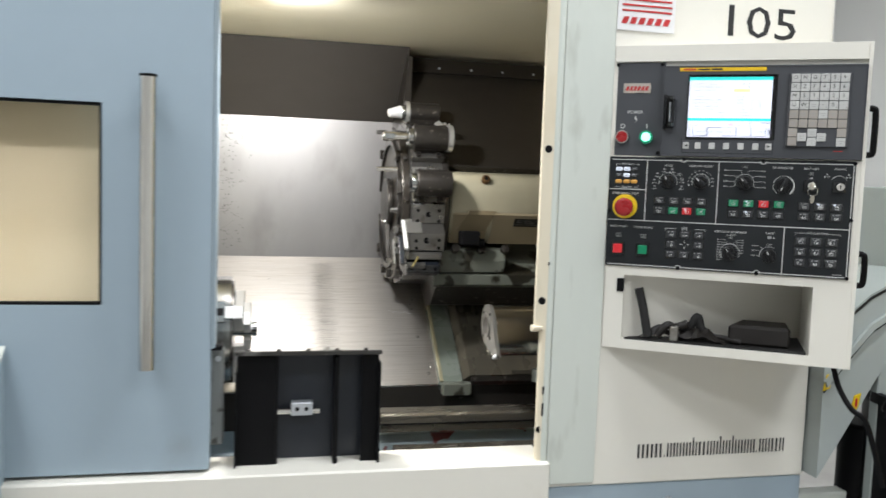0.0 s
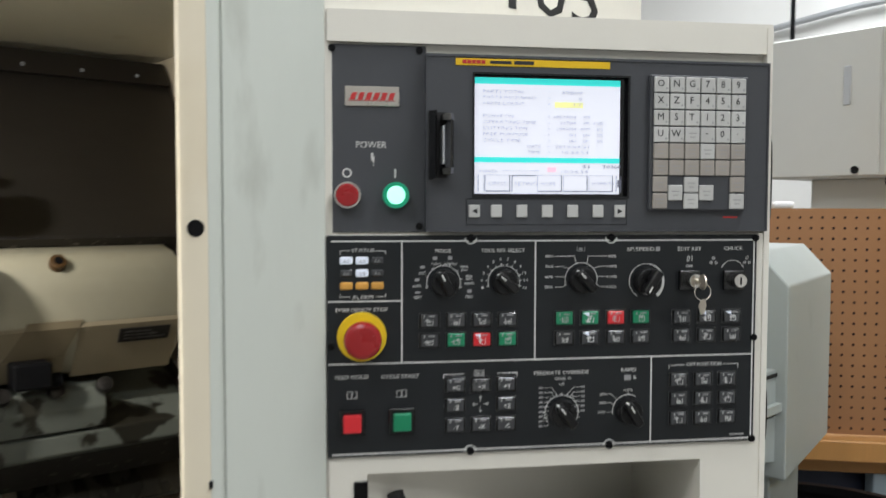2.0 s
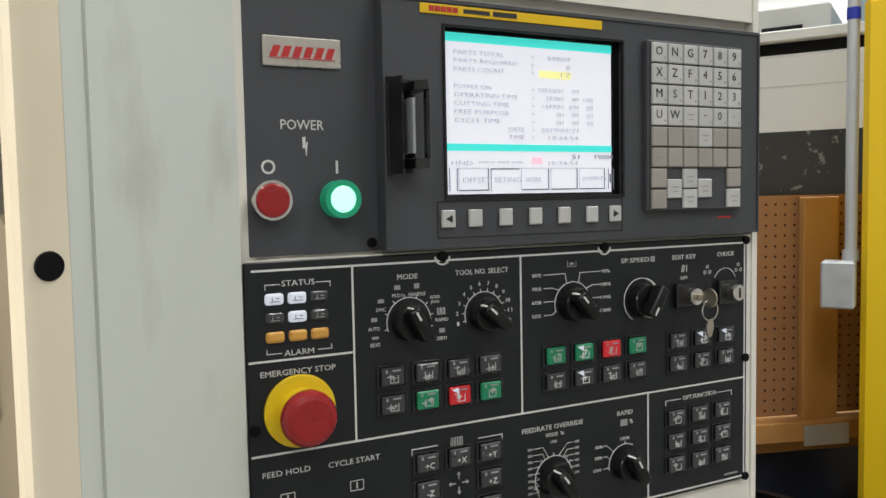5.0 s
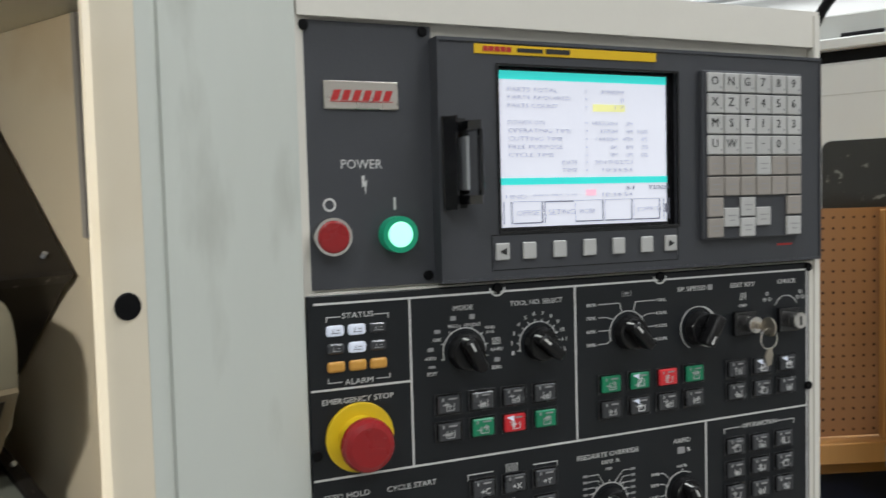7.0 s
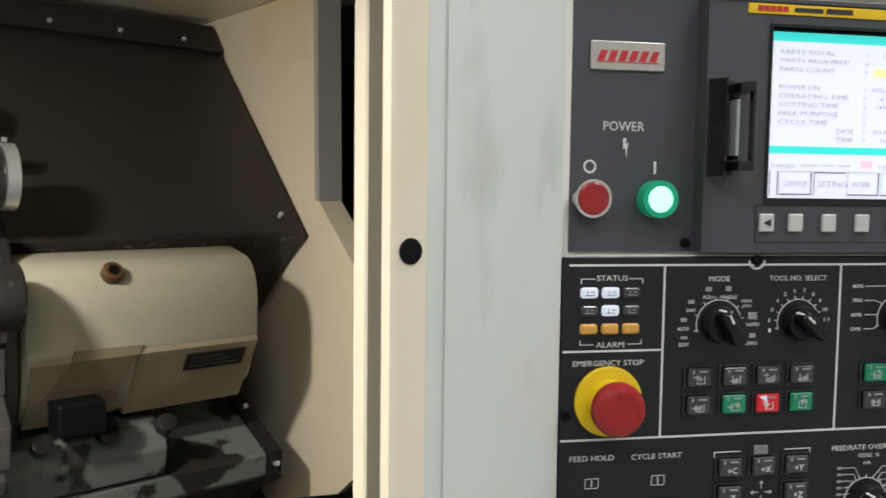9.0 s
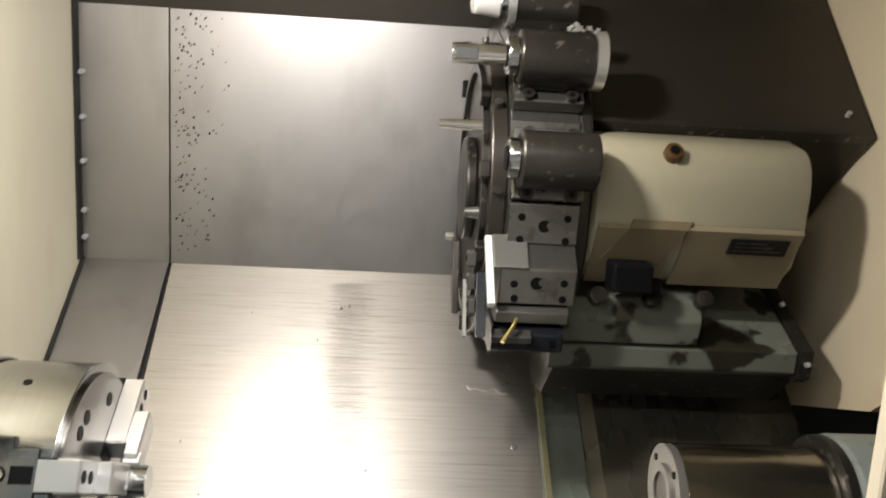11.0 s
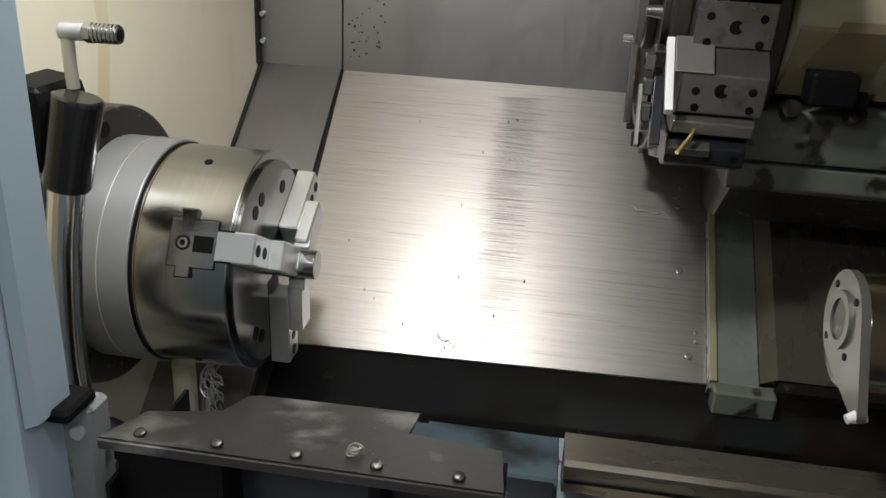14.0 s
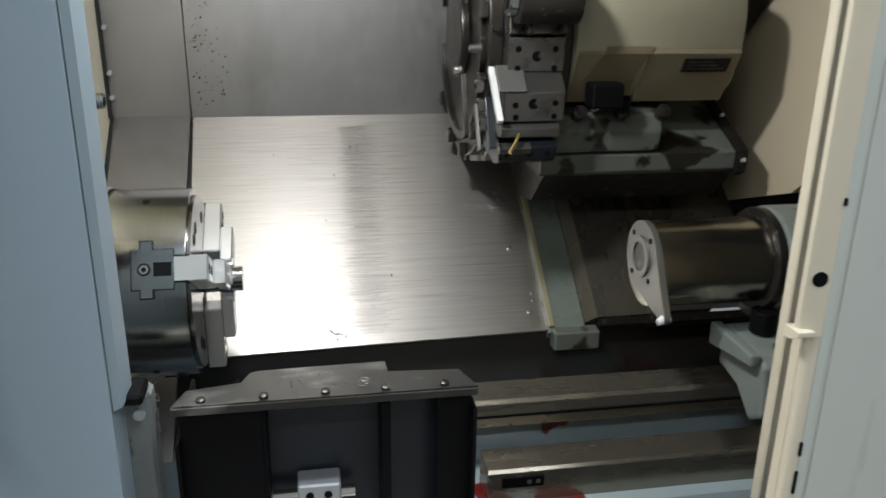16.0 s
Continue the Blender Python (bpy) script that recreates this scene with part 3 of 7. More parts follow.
def sticker(z0, z1, kind):
    s = thing("warning_sticker", (-0.75, DYF, z0), {"slip": "white warning sticker with orange header and black pictogram", "eye": "blue and white eye protection sticker", "text": "small white warning sticker with orange header"}[kind], "sticker")
    x0, x1, y = -0.788, -0.713, DYF
    part("sheet", box(x0, x1, y - 0.0012, y + 0.0005, z0, z1), PAPER, s)
    if kind == "eye":
        part("disc", cyl((-0.7505, y - 0.0012, z1 - 0.036), (-0.7505, y - 0.0022, z1 - 0.036), 0.031, seg=36), BLUEINK, s)
        part("band", box(-0.771, -0.730, y - 0.0032, y - 0.0022, z1 - 0.043, z1 - 0.032, 0.0003), PAPER, s)
        part("print_bars", box(x0 + 0.004, x1 - 0.004, y - 0.0022, y - 0.0012, z0 + 0.004, z0 + 0.018), BLUEINK, s)
    else:
        part("header", box(x0 + 0.005, x1 - 0.005, y - 0.0022, y - 0.0012, z1 - 0.014, z1 - 0.004), ORANGE, s)
        if kind == "slip":
            bm = bmesh.new()
            for a in (((-0.745, 0.064), (-0.722, 0.052)), ((-0.738, 0.060), (-0.730, 0.040)), ((-0.745, 0.048), (-0.725, 0.040))):
                (ax, az), (bx, bz) = a
                prism_y([(ax, z0 + az), (ax + 0.004, z0 + az + 0.003), (bx + 0.004, z0 + bz), (bx, z0 + bz - 0.003)], y - 0.0022, y - 0.0012, bm=bm)
            part("pictogram_bars", bm, INK, s)
            bm = bmesh.new()
            for k in range(4):
                box(x0 + 0.008, x1 - 0.01, y - 0.0022, y - 0.0012, z0 + 0.006 + k * 0.006, z0 + 0.008 + k * 0.006, bm=bm)
            part("print_bars", bm, DIMINK, s)


sticker(1.412, 1.508, "slip"), sticker(1.250, 1.344, "eye"), sticker(1.106, 1.180, "text")

# ---- inside the lathe: stainless guards ----
NY, NZ = -0.6225, 0.7826            # normal of the slanted bed
SY, SZ = 0.7826, 0.6225             # way up the slant
PB = (2.462, 0.778)                 # lower edge of the slanted plate


def slant(s, n):
    """(y, z) at s metres up the slant and n metres out from it."""
    return PB[0] + SY * s + NY * n, PB[1] + SZ * s + NZ * n


guards = thing("chip_guards", (0.2, 2.6, 0.5), "brushed stainless chip guards lining the lathe's work area", "chip guard")
TOP = 0.541


def skewed(n0, n1, s_left, s_right, s_top, xs):
    """A slab on the slant whose lower edge drops towards the chuck; xs: left below, right, left above."""
    bm = bmesh.new()
    ring_a, ring_b = ([bm.verts.new((x, *slant(q, n))) for x, q in ((xs[0], s_left), (xs[1], s_right), (xs[1], s_top if s_top > 0.1 else s_right + s_top), (xs[2], s_top if s_top > 0.1 else s_left + s_top))] for n in (n0, n1))
    bm.faces.new(ring_a), bm.faces.new(list(reversed(ring_b)))
    for k in range(4):
        m = (k + 1) % 4
        bm.faces.new((ring_a[k], ring_b[k], ring_b[m], ring_a[m]))
    return bm


part("slanted_plate", skewed(0.0, -0.012, -0.021, -0.006, TOP, (-0.150, 0.507, -0.160)), STEEL, guards, "scratched brushed stainless bed plate")
part("left_slanted_strip", prism_x([slant(-0.3, 0.004), slant(TOP, 0.004), slant(TOP, -0.012), slant(-0.3, -0.012)], -0.324, -0.166), STEEL_V, guards)
part("slot_back", prism_x([slant(-0.2, -0.014), slant(TOP, -0.014), slant(TOP, -0.02), slant(-0.2, -0.02)], -0.166, -0.150), VOID, guards)
part("rear_plate", box(-0.162, 1.02, 2.886, 2.90, 1.114, 1.58), STEEL_V, guards, "dull stainless rear plate with chips")
part("left_rear_strip", box(-0.324, -0.1645, 2.882, 2.90, 1.118, 1.58), STEEL_V, guards)
part("upper_hood", prism_x([(2.90, 1.581), (2.884, 1.581), (2.70, 1.808), (2.72, 1.808)], -0.324, 0.43), HOODSTEEL, guards, "dark sloping upper hood")
bm = bmesh.new()
top = [(-0.324, *slant(-0.0265, -0.003)), (0.507, *slant(-0.0065, -0.003)), (1.2, *slant(-0.004, -0.003))]
rows3 = [[bm.verts.new((x, y + dy, z)) for x, y, z in top] for dy in (0.0, 0.012)] + [[bm.verts.new((x, y + dy, 0.40)) for x, y, z in top] for dy in (0.012, 0.0)]
for r in range(4):
    for k in range(2):
        bm.faces.new((rows3[r][k], rows3[r][k + 1], rows3[(r + 1) % 4][k + 1], rows3[(r + 1) % 4][k]))
part("front_lip", bm, DARKCOVER, guards, "dark front lip")
part("trim_edge", skewed(0.0035, 0.0005, -0.021, -0.006, 0.006, (-0.150, 0.507, -0.150)), STEEL, guards)
# screws of the plate and along the corners
for s, x in ((0.18, 0.466), (0.035, 0.481), (0.075, 0.492), (0.06, 0.492), (0.32, 0.458), (0.34, 0.468), (0.30, 0.462)):
    y, z = slant(s, 0)
    y2, z2 = slant(s, 0.004)
    part("screw", cyl((x, y, z), (x, y2, z2), 0.0055 if s in (0.18, 0.035) else 0.003, seg=12, bevel=0.001), TOOLSTEEL, guards)
for z in (1.16, 1.21, 1.30, 1.38, 1.46):
    part("screw", cyl((-0.316, 2.872, z), (-0.316, 2.882, z), 0.005, seg=10), GALV, guards)
part("sealant", box(-0.3255, -0.3205, 2.86, 2.881, 1.12, 1.78), VOID, guards)
part("corner_sealant", prism_x([slant(0.0, 0.004), slant(TOP, 0.004), slant(TOP, 0.009), slant(0.0, 0.009)], -0.3255, -0.3185), VOID, guards)
# chips stuck to the stainless
random.seed(7)
bm = bmesh.new()
for i in range(150):
    x, z = -0.155 + abs(random.gauss(0, 0.035)), 1.14 + random.random() * 0.45
    r = 0.0012 + 0.0018 * random.random()
    box(x, x + r, 2.8835, 2.8865, z, z + r * (0.8 + random.random()), bm=bm)
tagged(part("metal_chips", bm, VOID), "small dark metal chips stuck to the rear plate", "metal chips", kind="stuff")
bm = bmesh.new()
for i in range(16):
    s, x = random.random() * 0.5, -0.13 + random.random() * 0.62
    y, z = slant(s, 0.0)
    y2, z2 = slant(s + 0.004, 0.002)
    r = 0.0008 + 0.0012 * random.random()
    box(x, x + r, min(y, y2), max(y, y2), min(z, z2), z2 + 0.0005, bm=bm)
tagged(part("loose_chips", bm, DARKSTEEL), "few loose metal chips on the slanted plate", "metal chips", kind="stuff")


def curl(s, x, length, seed):
    random.seed(seed)
    pts = []
    for i in range(14):
        y, z = slant(s - 0.012 * i / 13 + random.gauss(0, 0.0028), 0.002 + 0.001 * random.random())
        pts.append((x + length * i / 13, y, z))
    tagged(part("chip_curl", tube(pts, 0.0011, 6), BRIGHT), "thin curled bright metal chip on the plate", "metal chip", group="chip curls")


curl(0.29, 0.385, 0.075, 1), curl(0.02, 0.10, 0.03, 2)

# ---- saddle and slide covers right of the plate ----
sad = thing("saddle_cover", (0.7, 2.6, 0.75), "oily painted saddle edge with dark telescopic slide covers", "slide cover")
part("painted_edge", prism_x([slant(-0.015, -0.02), slant(-0.015, 0.010), slant(0.46, 0.010), slant(0.46, -0.02)], 0.508, 0.580), OILYGREY, sad, "oily pale painted saddle edge")
part("edge_rib", prism_x([slant(-0.005, 0.010), slant(-0.005, 0.017), slant(0.46, 0.017), slant(0.46, 0.010)], 0.509, 0.519), OLIVE, sad)
bm = bmesh.new()
for x0, x1, n0, n1 in ((0.581, 0.600, 0.012, 0.034), (0.600, 0.735, 0.034, 0.034)):
    lo, hi = (0.0, 0.43)
    v = [bm.verts.new((x, *slant(q, n))) for q, x, n in ((lo, x0, n0), (lo, x1, n1), (hi, x1, n1), (hi, x0, n0), (lo, x0, 0.0), (lo, x1, 0.0), (hi, x1, 0.0), (hi, x0, 0.0))]
    for f in ((0, 1, 2, 3), (4, 7, 6, 5), (0, 4, 5, 1), (1, 5, 6, 2), (2, 6, 7, 3), (3, 7, 4, 0)):
        bm.faces.new([v[k] for k in f])
part("lower_cover", bm, SLIDESTEEL, sad, "dark oily steel slide cover with a bent edge")
part("middle_cover", prism_x([slant(0.01, 0.0), slant(0.01, 0.022), slant(0.02, 0.030), slant(0.42, 0.030), slant(0.42, 0.0)], 0.7355, 0.84), SLIDESTEEL, sad)
part("outer_cover", prism_x([slant(0.02, 0.0), slant(0.02, 0.019), slant(0.03, 0.026), slant(0.42, 0.026), slant(0.42, 0.0)], 0.8405, 0.954), SLIDESTEEL, sad)
part("cover_lip", prism_x([slant(-0.012, 0.0), slant(-0.012, 0.020), slant(-0.001, 0.030), slant(-0.001, 0.0)], 0.604, 0.954), BLACKSTEEL, sad, "dark wiper lip under the covers")
part("foot_plate", box(0.512, 0.600, 2.420, 2.4495, 0.748, 0.785, 0.003), OILYCAST, sad)
part("cross_slide", prism_x([(2.494, 1.066), (2.484, 1.074), (2.482, 1.106), (2.63, 1.172), (2.80, 1.28), (2.82, 1.18), (2.63, 1.07)], 0.486, 0.862, bevel=0.0025), OILYCAST, sad, "cross slide soaked with dark oil")
part("slide_skirt", prism_x([(2.497, 1.0655), (2.57, 1.0), (2.66, 0.985), (2.76, 1.07), (2.63, 1.0695)], 0.496, 0.872), BLACKSTEEL, sad, "oil-black skirt below the cross slide")
part("slide_edge", prism_x([(2.494, 1.058), (2.478, 1.068), (2.476, 1.110), (2.63, 1.180), (2.80, 1.29), (2.84, 1.18), (2.64, 1.05)], 0.863, 0.883), BLACKSTEEL, sad)

for x, y, z in ((0.873, 2.476, 1.09), (0.873, 2.575, 1.157)):
    part("screw", cyl((x, y, z), (x, y - 0.006, z + 0.003), 0.004, seg=10), GALV, sad)
part("way_cover", prism_x([(2.518, 1.436), (2.842, 1.785), (2.885, 1.76), (2.885, 1.25), (2.71, 1.25)], 0.44, 0.948), DARKSTEEL, sad, "dark oily folded way cover")
part("cover_fold", prism_x([(2.517, 1.437), (2.526, 1.4265), (2.533, 1.4205), (2.527, 1.418), (2.512, 1.431)], 0.44, 0.947), BLACKSTEEL, sad, "worn fold")
part("cover_strip", prism_x([(2.80, 1.742), (2.842, 1.7905), (2.835, 1.797), (2.79, 1.745)], 0.40, 0.947), DARKSTEEL, sad)
for x in (0.55, 0.66, 0.77, 0.88):
    part("screw", cyl((x, 2.806, 1.757), (x, 2.80, 1.763), 0.004, seg=10), GALV, sad)
part("screw", cyl((0.915, 2.537, 1.458), (0.915, 2.531, 1.464), 0.004, seg=10), GALV, sad)
part("side_gusset", prism_y([(0.405, 1.50), (0.4395, 1.50), (0.4395, 1.78), (0.425, 1.78)], 2.70, 2.88), DARKSTEEL, sad, "dark triangular gusset")

liner = thing("right_liner", (1.05, 2.7, 0.9), "cream folded sheet-metal liner with shade painted on its edge", "liner")
part("sheet", prism_x([(2.505, 1.809), (2.500, 1.485), (2.355, 1.335), (2.345, 1.112), (2.435, 1.036), (2.70, 0.945), (2.99, 0.93), (2.99, 1.809)], 0.956, 0.968), LINER, liner)
part("lower_fold", prism_x([(2.500, 1.485), (2.355, 1.335), (2.346, 1.344), (2.489, 1.4835)], 0.956, 0.998), LINER, liner)
# the fold is cream too; its grey puts the shade into the colour
part("folded_edge", prism_x([(2.505, 1.809), (2.500, 1.484), (2.488, 1.484), (2.493, 1.809)], 0.956, 0.998), FOLDGREY, liner, "folded edge, coloured grey for its shade")
# added solid block, its black stands for the unlit recess
part("dark_recess", box(1.06, 1.262, 1.96, 3.0, 0.70, 1.805), VOID, liner, "black block standing in for the shade behind the liner")

# scratches across the plate, gathered in one worn band
random.seed(17)
for mat, name, count, x0, x1, longest in ((GROOVE, "worn_band", 380, 0.128, 0.164, 0.080), (GROOVE, "fine_grooving", 70, -0.08, 0.24, 0.075),
                                          (BRIGHT, "bright_hatching", 190, -0.10, 0.20, 0.085)):
    bm = bmesh.new()
    for i in range(count):
        s = 0.01 + 0.50 * (i + 0.8 * random.random()) / count
        x = x0 + random.random() * (x1 - x0)
        length = longest * (1 - 0.5 * random.random() ** 2) * (1.4 if random.random() < 0.07 else 1)
        w = (0.00022 if name == "worn_band" else 0.00012) + 0.0006 * random.random() ** 4
        tilt = random.gauss(0, 0.0006)
        v = []
        for xx, ss in ((x, s + w * 0.5), (x + length * 0.08, s), (x + length * 0.9, s + tilt), (x + length, s + tilt + w * 0.5), (x + length * 0.9, s + tilt + w), (x + length * 0.08, s + w)):
            yy, zz = slant(ss, 0.0006)
            v.append(bm.verts.new((xx, yy, zz)))
        bm.faces.new(v)
    tagged(part(name, bm, mat, guards), kind="stuff")

# ---- chuck ----
AY, AZ = 2.275, 0.980               # spindle axis
CK = 1.085                          # chuck size against the drawn radii


def polar(phi, r):
    """(y, z) at angle phi (degrees up from the front) and radius r round the spindle axis."""
    return AY - CK * r * math.cos(radians(phi)), AZ + CK * r * math.sin(radians(phi))


def rotated_box(x0, x1, r0, r1, half, phi, bevel=0.002):
    """A block from radius r0 to r1 and of width 2 * half, turned by phi round the axis."""
    bm = box(x0, x1, CK * r0, CK * r1, -CK * half, CK * half, bevel)
    m = Matrix.Translation((0, AY, AZ)) @ Matrix.Rotation(radians(180 - phi), 4, "X")
    bmesh.ops.transform(bm, matrix=m, verts=bm.verts)
    return bm


chuck = thing("lathe_chuck", (-0.2, AY, AZ), "polished three-jaw lathe chuck on a grey adapter ring", "chuck")
part("spindle_flange", cyl((-0.335, AY, AZ), (-0.285, AY, AZ), CK * 0.165, seg=64, bevel=0.006), BLACKSTEEL, chuck, "dark spindle flange", smooth=True)
for k in range(6):
    y, z = polar(20 + 60 * k, 0.148)
    part("flange_bolt", cyl((-0.287, y, z), (-0.281, y, z), 0.010, seg=16), BLACK, chuck)
part("adapter_ring", cyl((-0.284, AY, AZ), (-0.208, AY, AZ), CK * 0.131, seg=72, bevel=0.0015), RINGGREY, chuck, "grey anodised adapter ring", smooth=True)
part("groove", cyl((-0.2445, AY, AZ), (-0.2435, AY, AZ), CK * 0.1315, seg=72), BRIGHT, chuck)
body = part("chuck_body", cyl((-0.2075, AY, AZ), (-0.094, AY, AZ), CK * 0.127, seg=96, bevel=0.0012), TURNED, chuck, "polished steel chuck body", smooth=True)
part("gap_ring", cyl((-0.2078, AY, AZ), (-0.2045, AY, AZ), CK * 0.1285, seg=72), BLACK, chuck)
part("rust_line", ring((-0.2025, AY, AZ), (-0.2010, AY, AZ), CK * 0.1273, CK * 0.126, seg=72), RUST, body)
part("face_plate", cyl((-0.0935, AY, AZ), (-0.089, AY, AZ), CK * 0.117, seg=72), FACED, body, smooth=True)
for phi in (75, 195, 315):
    y, z = polar(phi, 0.1268)
    y2, z2 = polar(phi, 0.1276)
    part("key_hole", cyl((-0.15, y, z), (-0.15, y2, z2), 0.005, seg=14), BLACK, body)


for phi in (28, 148, 268):
    part("jaw_slot", rotated_box(-0.14, -0.0885, 0.02, 0.1278, 0.017, phi, 0.0), BLACK, body)
    part("t_slot_plate", rotated_box(-0.162, -0.108, 0.10, 0.1285, 0.0245, phi, 0.0006), TURNED, body)
    part("t_slot_bar", rotated_box(-0.151, -0.135, 0.10, 0.1284, 0.035, phi, 0.0006), TURNED, body)
    y, z = polar(phi, 0.1285)
    y2, z2 = polar(phi, 0.1292)
    part("slot_screw", cyl((-0.146, y, z), (-0.146, y2, z2), 0.0085, seg=20), BLACK, body)
    y3, z3 = polar(phi, 0.1297)
    part("screw_socket", ring((-0.146, y2, z2), (-0.146, y3, z3), 0.006, 0.0032, seg=16), CHROME, body)
    part("slot_gap", rotated_box(-0.1629, -0.108, 0.10, 0.1279, 0.0253, phi, 0.0), BLACK, body)
    part("bar_gap", rotated_box(-0.1518, -0.1342, 0.10, 0.1278, 0.0358, phi, 0.0), BLACK, body)
    part("nut_slot", rotated_box(-0.134, -0.111, 0.10, 0.1291, 0.0085, phi, 0.0), BLACK, body)
    jaw = part("jaw", rotated_box(-0.112, -0.064, 0.038, 0.128, 0.0165, phi), BRIGHT, chuck, "bright soft jaw")
    part("jaw_step", rotated_box(-0.064, -0.046, 0.022, 0.082, 0.0165, phi), BRIGHT, jaw)
    part("jaw_nose", rotated_box(-0.0645, -0.044, 0.016, 0.030, 0.010, phi, 0.001), BRIGHT, jaw)
    for r in (0.096, 0.116):
        y, z = polar(phi, r)
        part("jaw_bolt", cyl((-0.066, y, z), (-0.0635, y, z), 0.007, seg=14), BLACK, jaw)
for phi in (58, 72, 118, 178, 192, 298, 312, 238):
    y, z = polar(phi, 0.088)
    part("face_bore", cyl((-0.0892, y, z), (-0.0882, y, z), 0.0085, seg=16), BLACK, body)
tagged(part("workpiece", cyl((-0.092, AY, AZ), (-0.030, AY, AZ), 0.0185, seg=32, bevel=0.001), TURNED, None, smooth=True), "short bright turned bar held in the chuck", "workpiece")

# ---- tool setter arm and coolant nozzle beside the chuck ----
setter = thing("tool_setter_arm", (-0.22, 2.06, 0.85), "black tool-setter head on a curved steel arm", "tool setter")
part("head", prism_y([(-0.262, 1.150), (-0.228, 1.145), (-0.219, 1.212), (-0.224, 1.228), (-0.262, 1.234)], 2.045, 2.12, bevel=0.004), BLACK, setter, "black head")
part("sleeve", cyl((-0.192, 2.058, 1.222), (-0.213, 2.055, 1.132), 0.0240, 0.0225, seg=28, bevel=0.004), MDIDARK, setter, "glossy black sleeve", smooth=True)
part("arm", tube([(-0.213, 2.055, 1.132), (-0.224, 2.052, 1.055), (-0.231, 2.05, 0.95), (-0.222, 2.045, 0.885), (-0.195, 2.04, 0.862)], 0.0175, 18), CHROME, setter, "curved satin steel arm", smooth=True)
part("joint", cyl((-0.198, 2.04, 0.864), (-0.150, 2.035, 0.850), 0.019, seg=20, bevel=0.003), BLACK, setter, smooth=True)
for bx, bz in ((-0.252, 1.218), (-0.236, 1.214), (-0.252, 1.17)):
    part("screw", cyl((bx, 2.0455, bz), (bx, 2.041, bz), 0.004, seg=8), GALV, setter)
noz = thing("coolant_nozzle", (-0.2, 2.06, 1.2), "threaded steel coolant nozzle on a thin pipe", "nozzle")
part("pipe", tube([(-0.206, 2.075, 1.226), (-0.205, 2.072, 1.25), (-0.202, 2.068, 1.276)], 0.0062, 12), CREAM_IN, noz, smooth=True)
part("elbow", cyl((-0.208, 2.068, 1.2785), (-0.183, 2.068, 1.2795), 0.0080, seg=14, bevel=0.002), GALV, noz, smooth=True)
part("hex_nut", cyl((-0.183, 2.068, 1.2795), (-0.176, 2.068, 1.2795), 0.0098, seg=6), TURNED, noz)
nb = part("nozzle_body", cyl((-0.176, 2.068, 1.2795), (-0.150, 2.068, 1.279), 0.0080, seg=24), TURNED, noz, smooth=True)
bm = bmesh.new()
for k in range(6):
    x = -0.174 + 0.004 * k
    ring((x, 2.068, 1.2794), (x + 0.002, 2.068, 1.2793), 0.0091, 0.0075, seg=20, bm=bm)
part("thread", bm, TURNED, nb)
part("bore", cyl((-0.1502, 2.068, 1.279), (-0.1494, 2.068, 1.279), 0.005, seg=16), BLACK, nb)
part("drain_pipe", cyl((-0.232, 2.30, 0.80), (-0.232, 2.30, 0.55), 0.016, seg=16), CREAM, noz, smooth=True)
bm = bmesh.new()
random.seed(11)
for i in range(9):
    x, y, z, a = -0.195 + random.gauss(0, 0.006), 2.30 + random.gauss(0, 0.008), 0.80, 6.28 * random.random()
    pts = []
    for k in range(10):
        pts.append((x + 0.007 * math.cos(a + 1.1 * k) + random.gauss(0, 0.002), y + 0.006 * math.sin(a + 1.1 * k), z - (0.006 + 0.005 * random.random()) * k))
    tube(pts, 0.0011, 5, bm)
tagged(part("chip_nest", bm, BRIGHT), "tangled clump of dark metal chips under the chuck", "metal chips", kind="stuff")

# ---- turret ----
TY, TZ = 2.70, 1.305                # turret axis
RS = 0.252                          # radius of the station faces


def tpol(phi, r):
    return TY - r * math.cos(radians(phi)), TZ + r * math.sin(radians(phi))


def tturn(bm, phi):
    bmesh.ops.transform(bm, matrix=Matrix.Translation((0, TY, TZ)) @ Matrix.Rotation(radians(180 - phi), 4, "X"), verts=bm.verts)
    return bm


def tbox(x0, x1, r0, r1, o0, o1, phi, bevel=0.002):
    """A block between two radii and two sideways offsets (+ down the disc's front), turned to phi."""
    return tturn(box(x0, x1, r0, r1, o0, o1, bevel), phi)


def radial(x, r0, off, height, r, phi, seg=16):
    """A pin standing out from radius r0 at x and a sideways offset."""
    return tturn(cyl((x, r0, off), (x, r0 + height, off), r, seg=seg), phi)


def socket_bolt(x, r0, off, r, phi, parent):
    b = part("bolt", radial(x, r0, off, 0.007, r, phi, 20), BLACKSTEEL, parent, "black socket-head bolt", smooth=True)
    part("socket", radial(x, r0 + 0.007, off, 0.0005, r * 0.5, phi, 6), BLACK, b)


tur = thing("tool_turret", (0.45, TY, 1.15), "tool turret with steel holders on a cream motor housing", "tool turret")
housing = part("motor_housing", prism_x([(2.475, 1.235), (2.440, 1.290), (2.437, 1.355), (2.446, 1.390), (2.468, 1.409), (2.53, 1.417), (2.70, 1.42), (2.72, 1.30), (2.60, 1.205), (2.50, 1.203)], 0.522, 0.828, bevel=0.012), HOUSING, tur, "cream motor housing, grimy below", smooth=True)
# down-facing lower facets, their shade put into a browner paint
part("housing_step", prism_x([(2.4735, 1.234), (2.4365, 1.290), (2.4385, 1.297), (2.50, 1.2045), (2.60, 1.2055), (2.60, 1.2022), (2.497, 1.2)], 0.655, 0.822), HOUSING_LOW, housing, "stained lower step, painted browner for its shade")
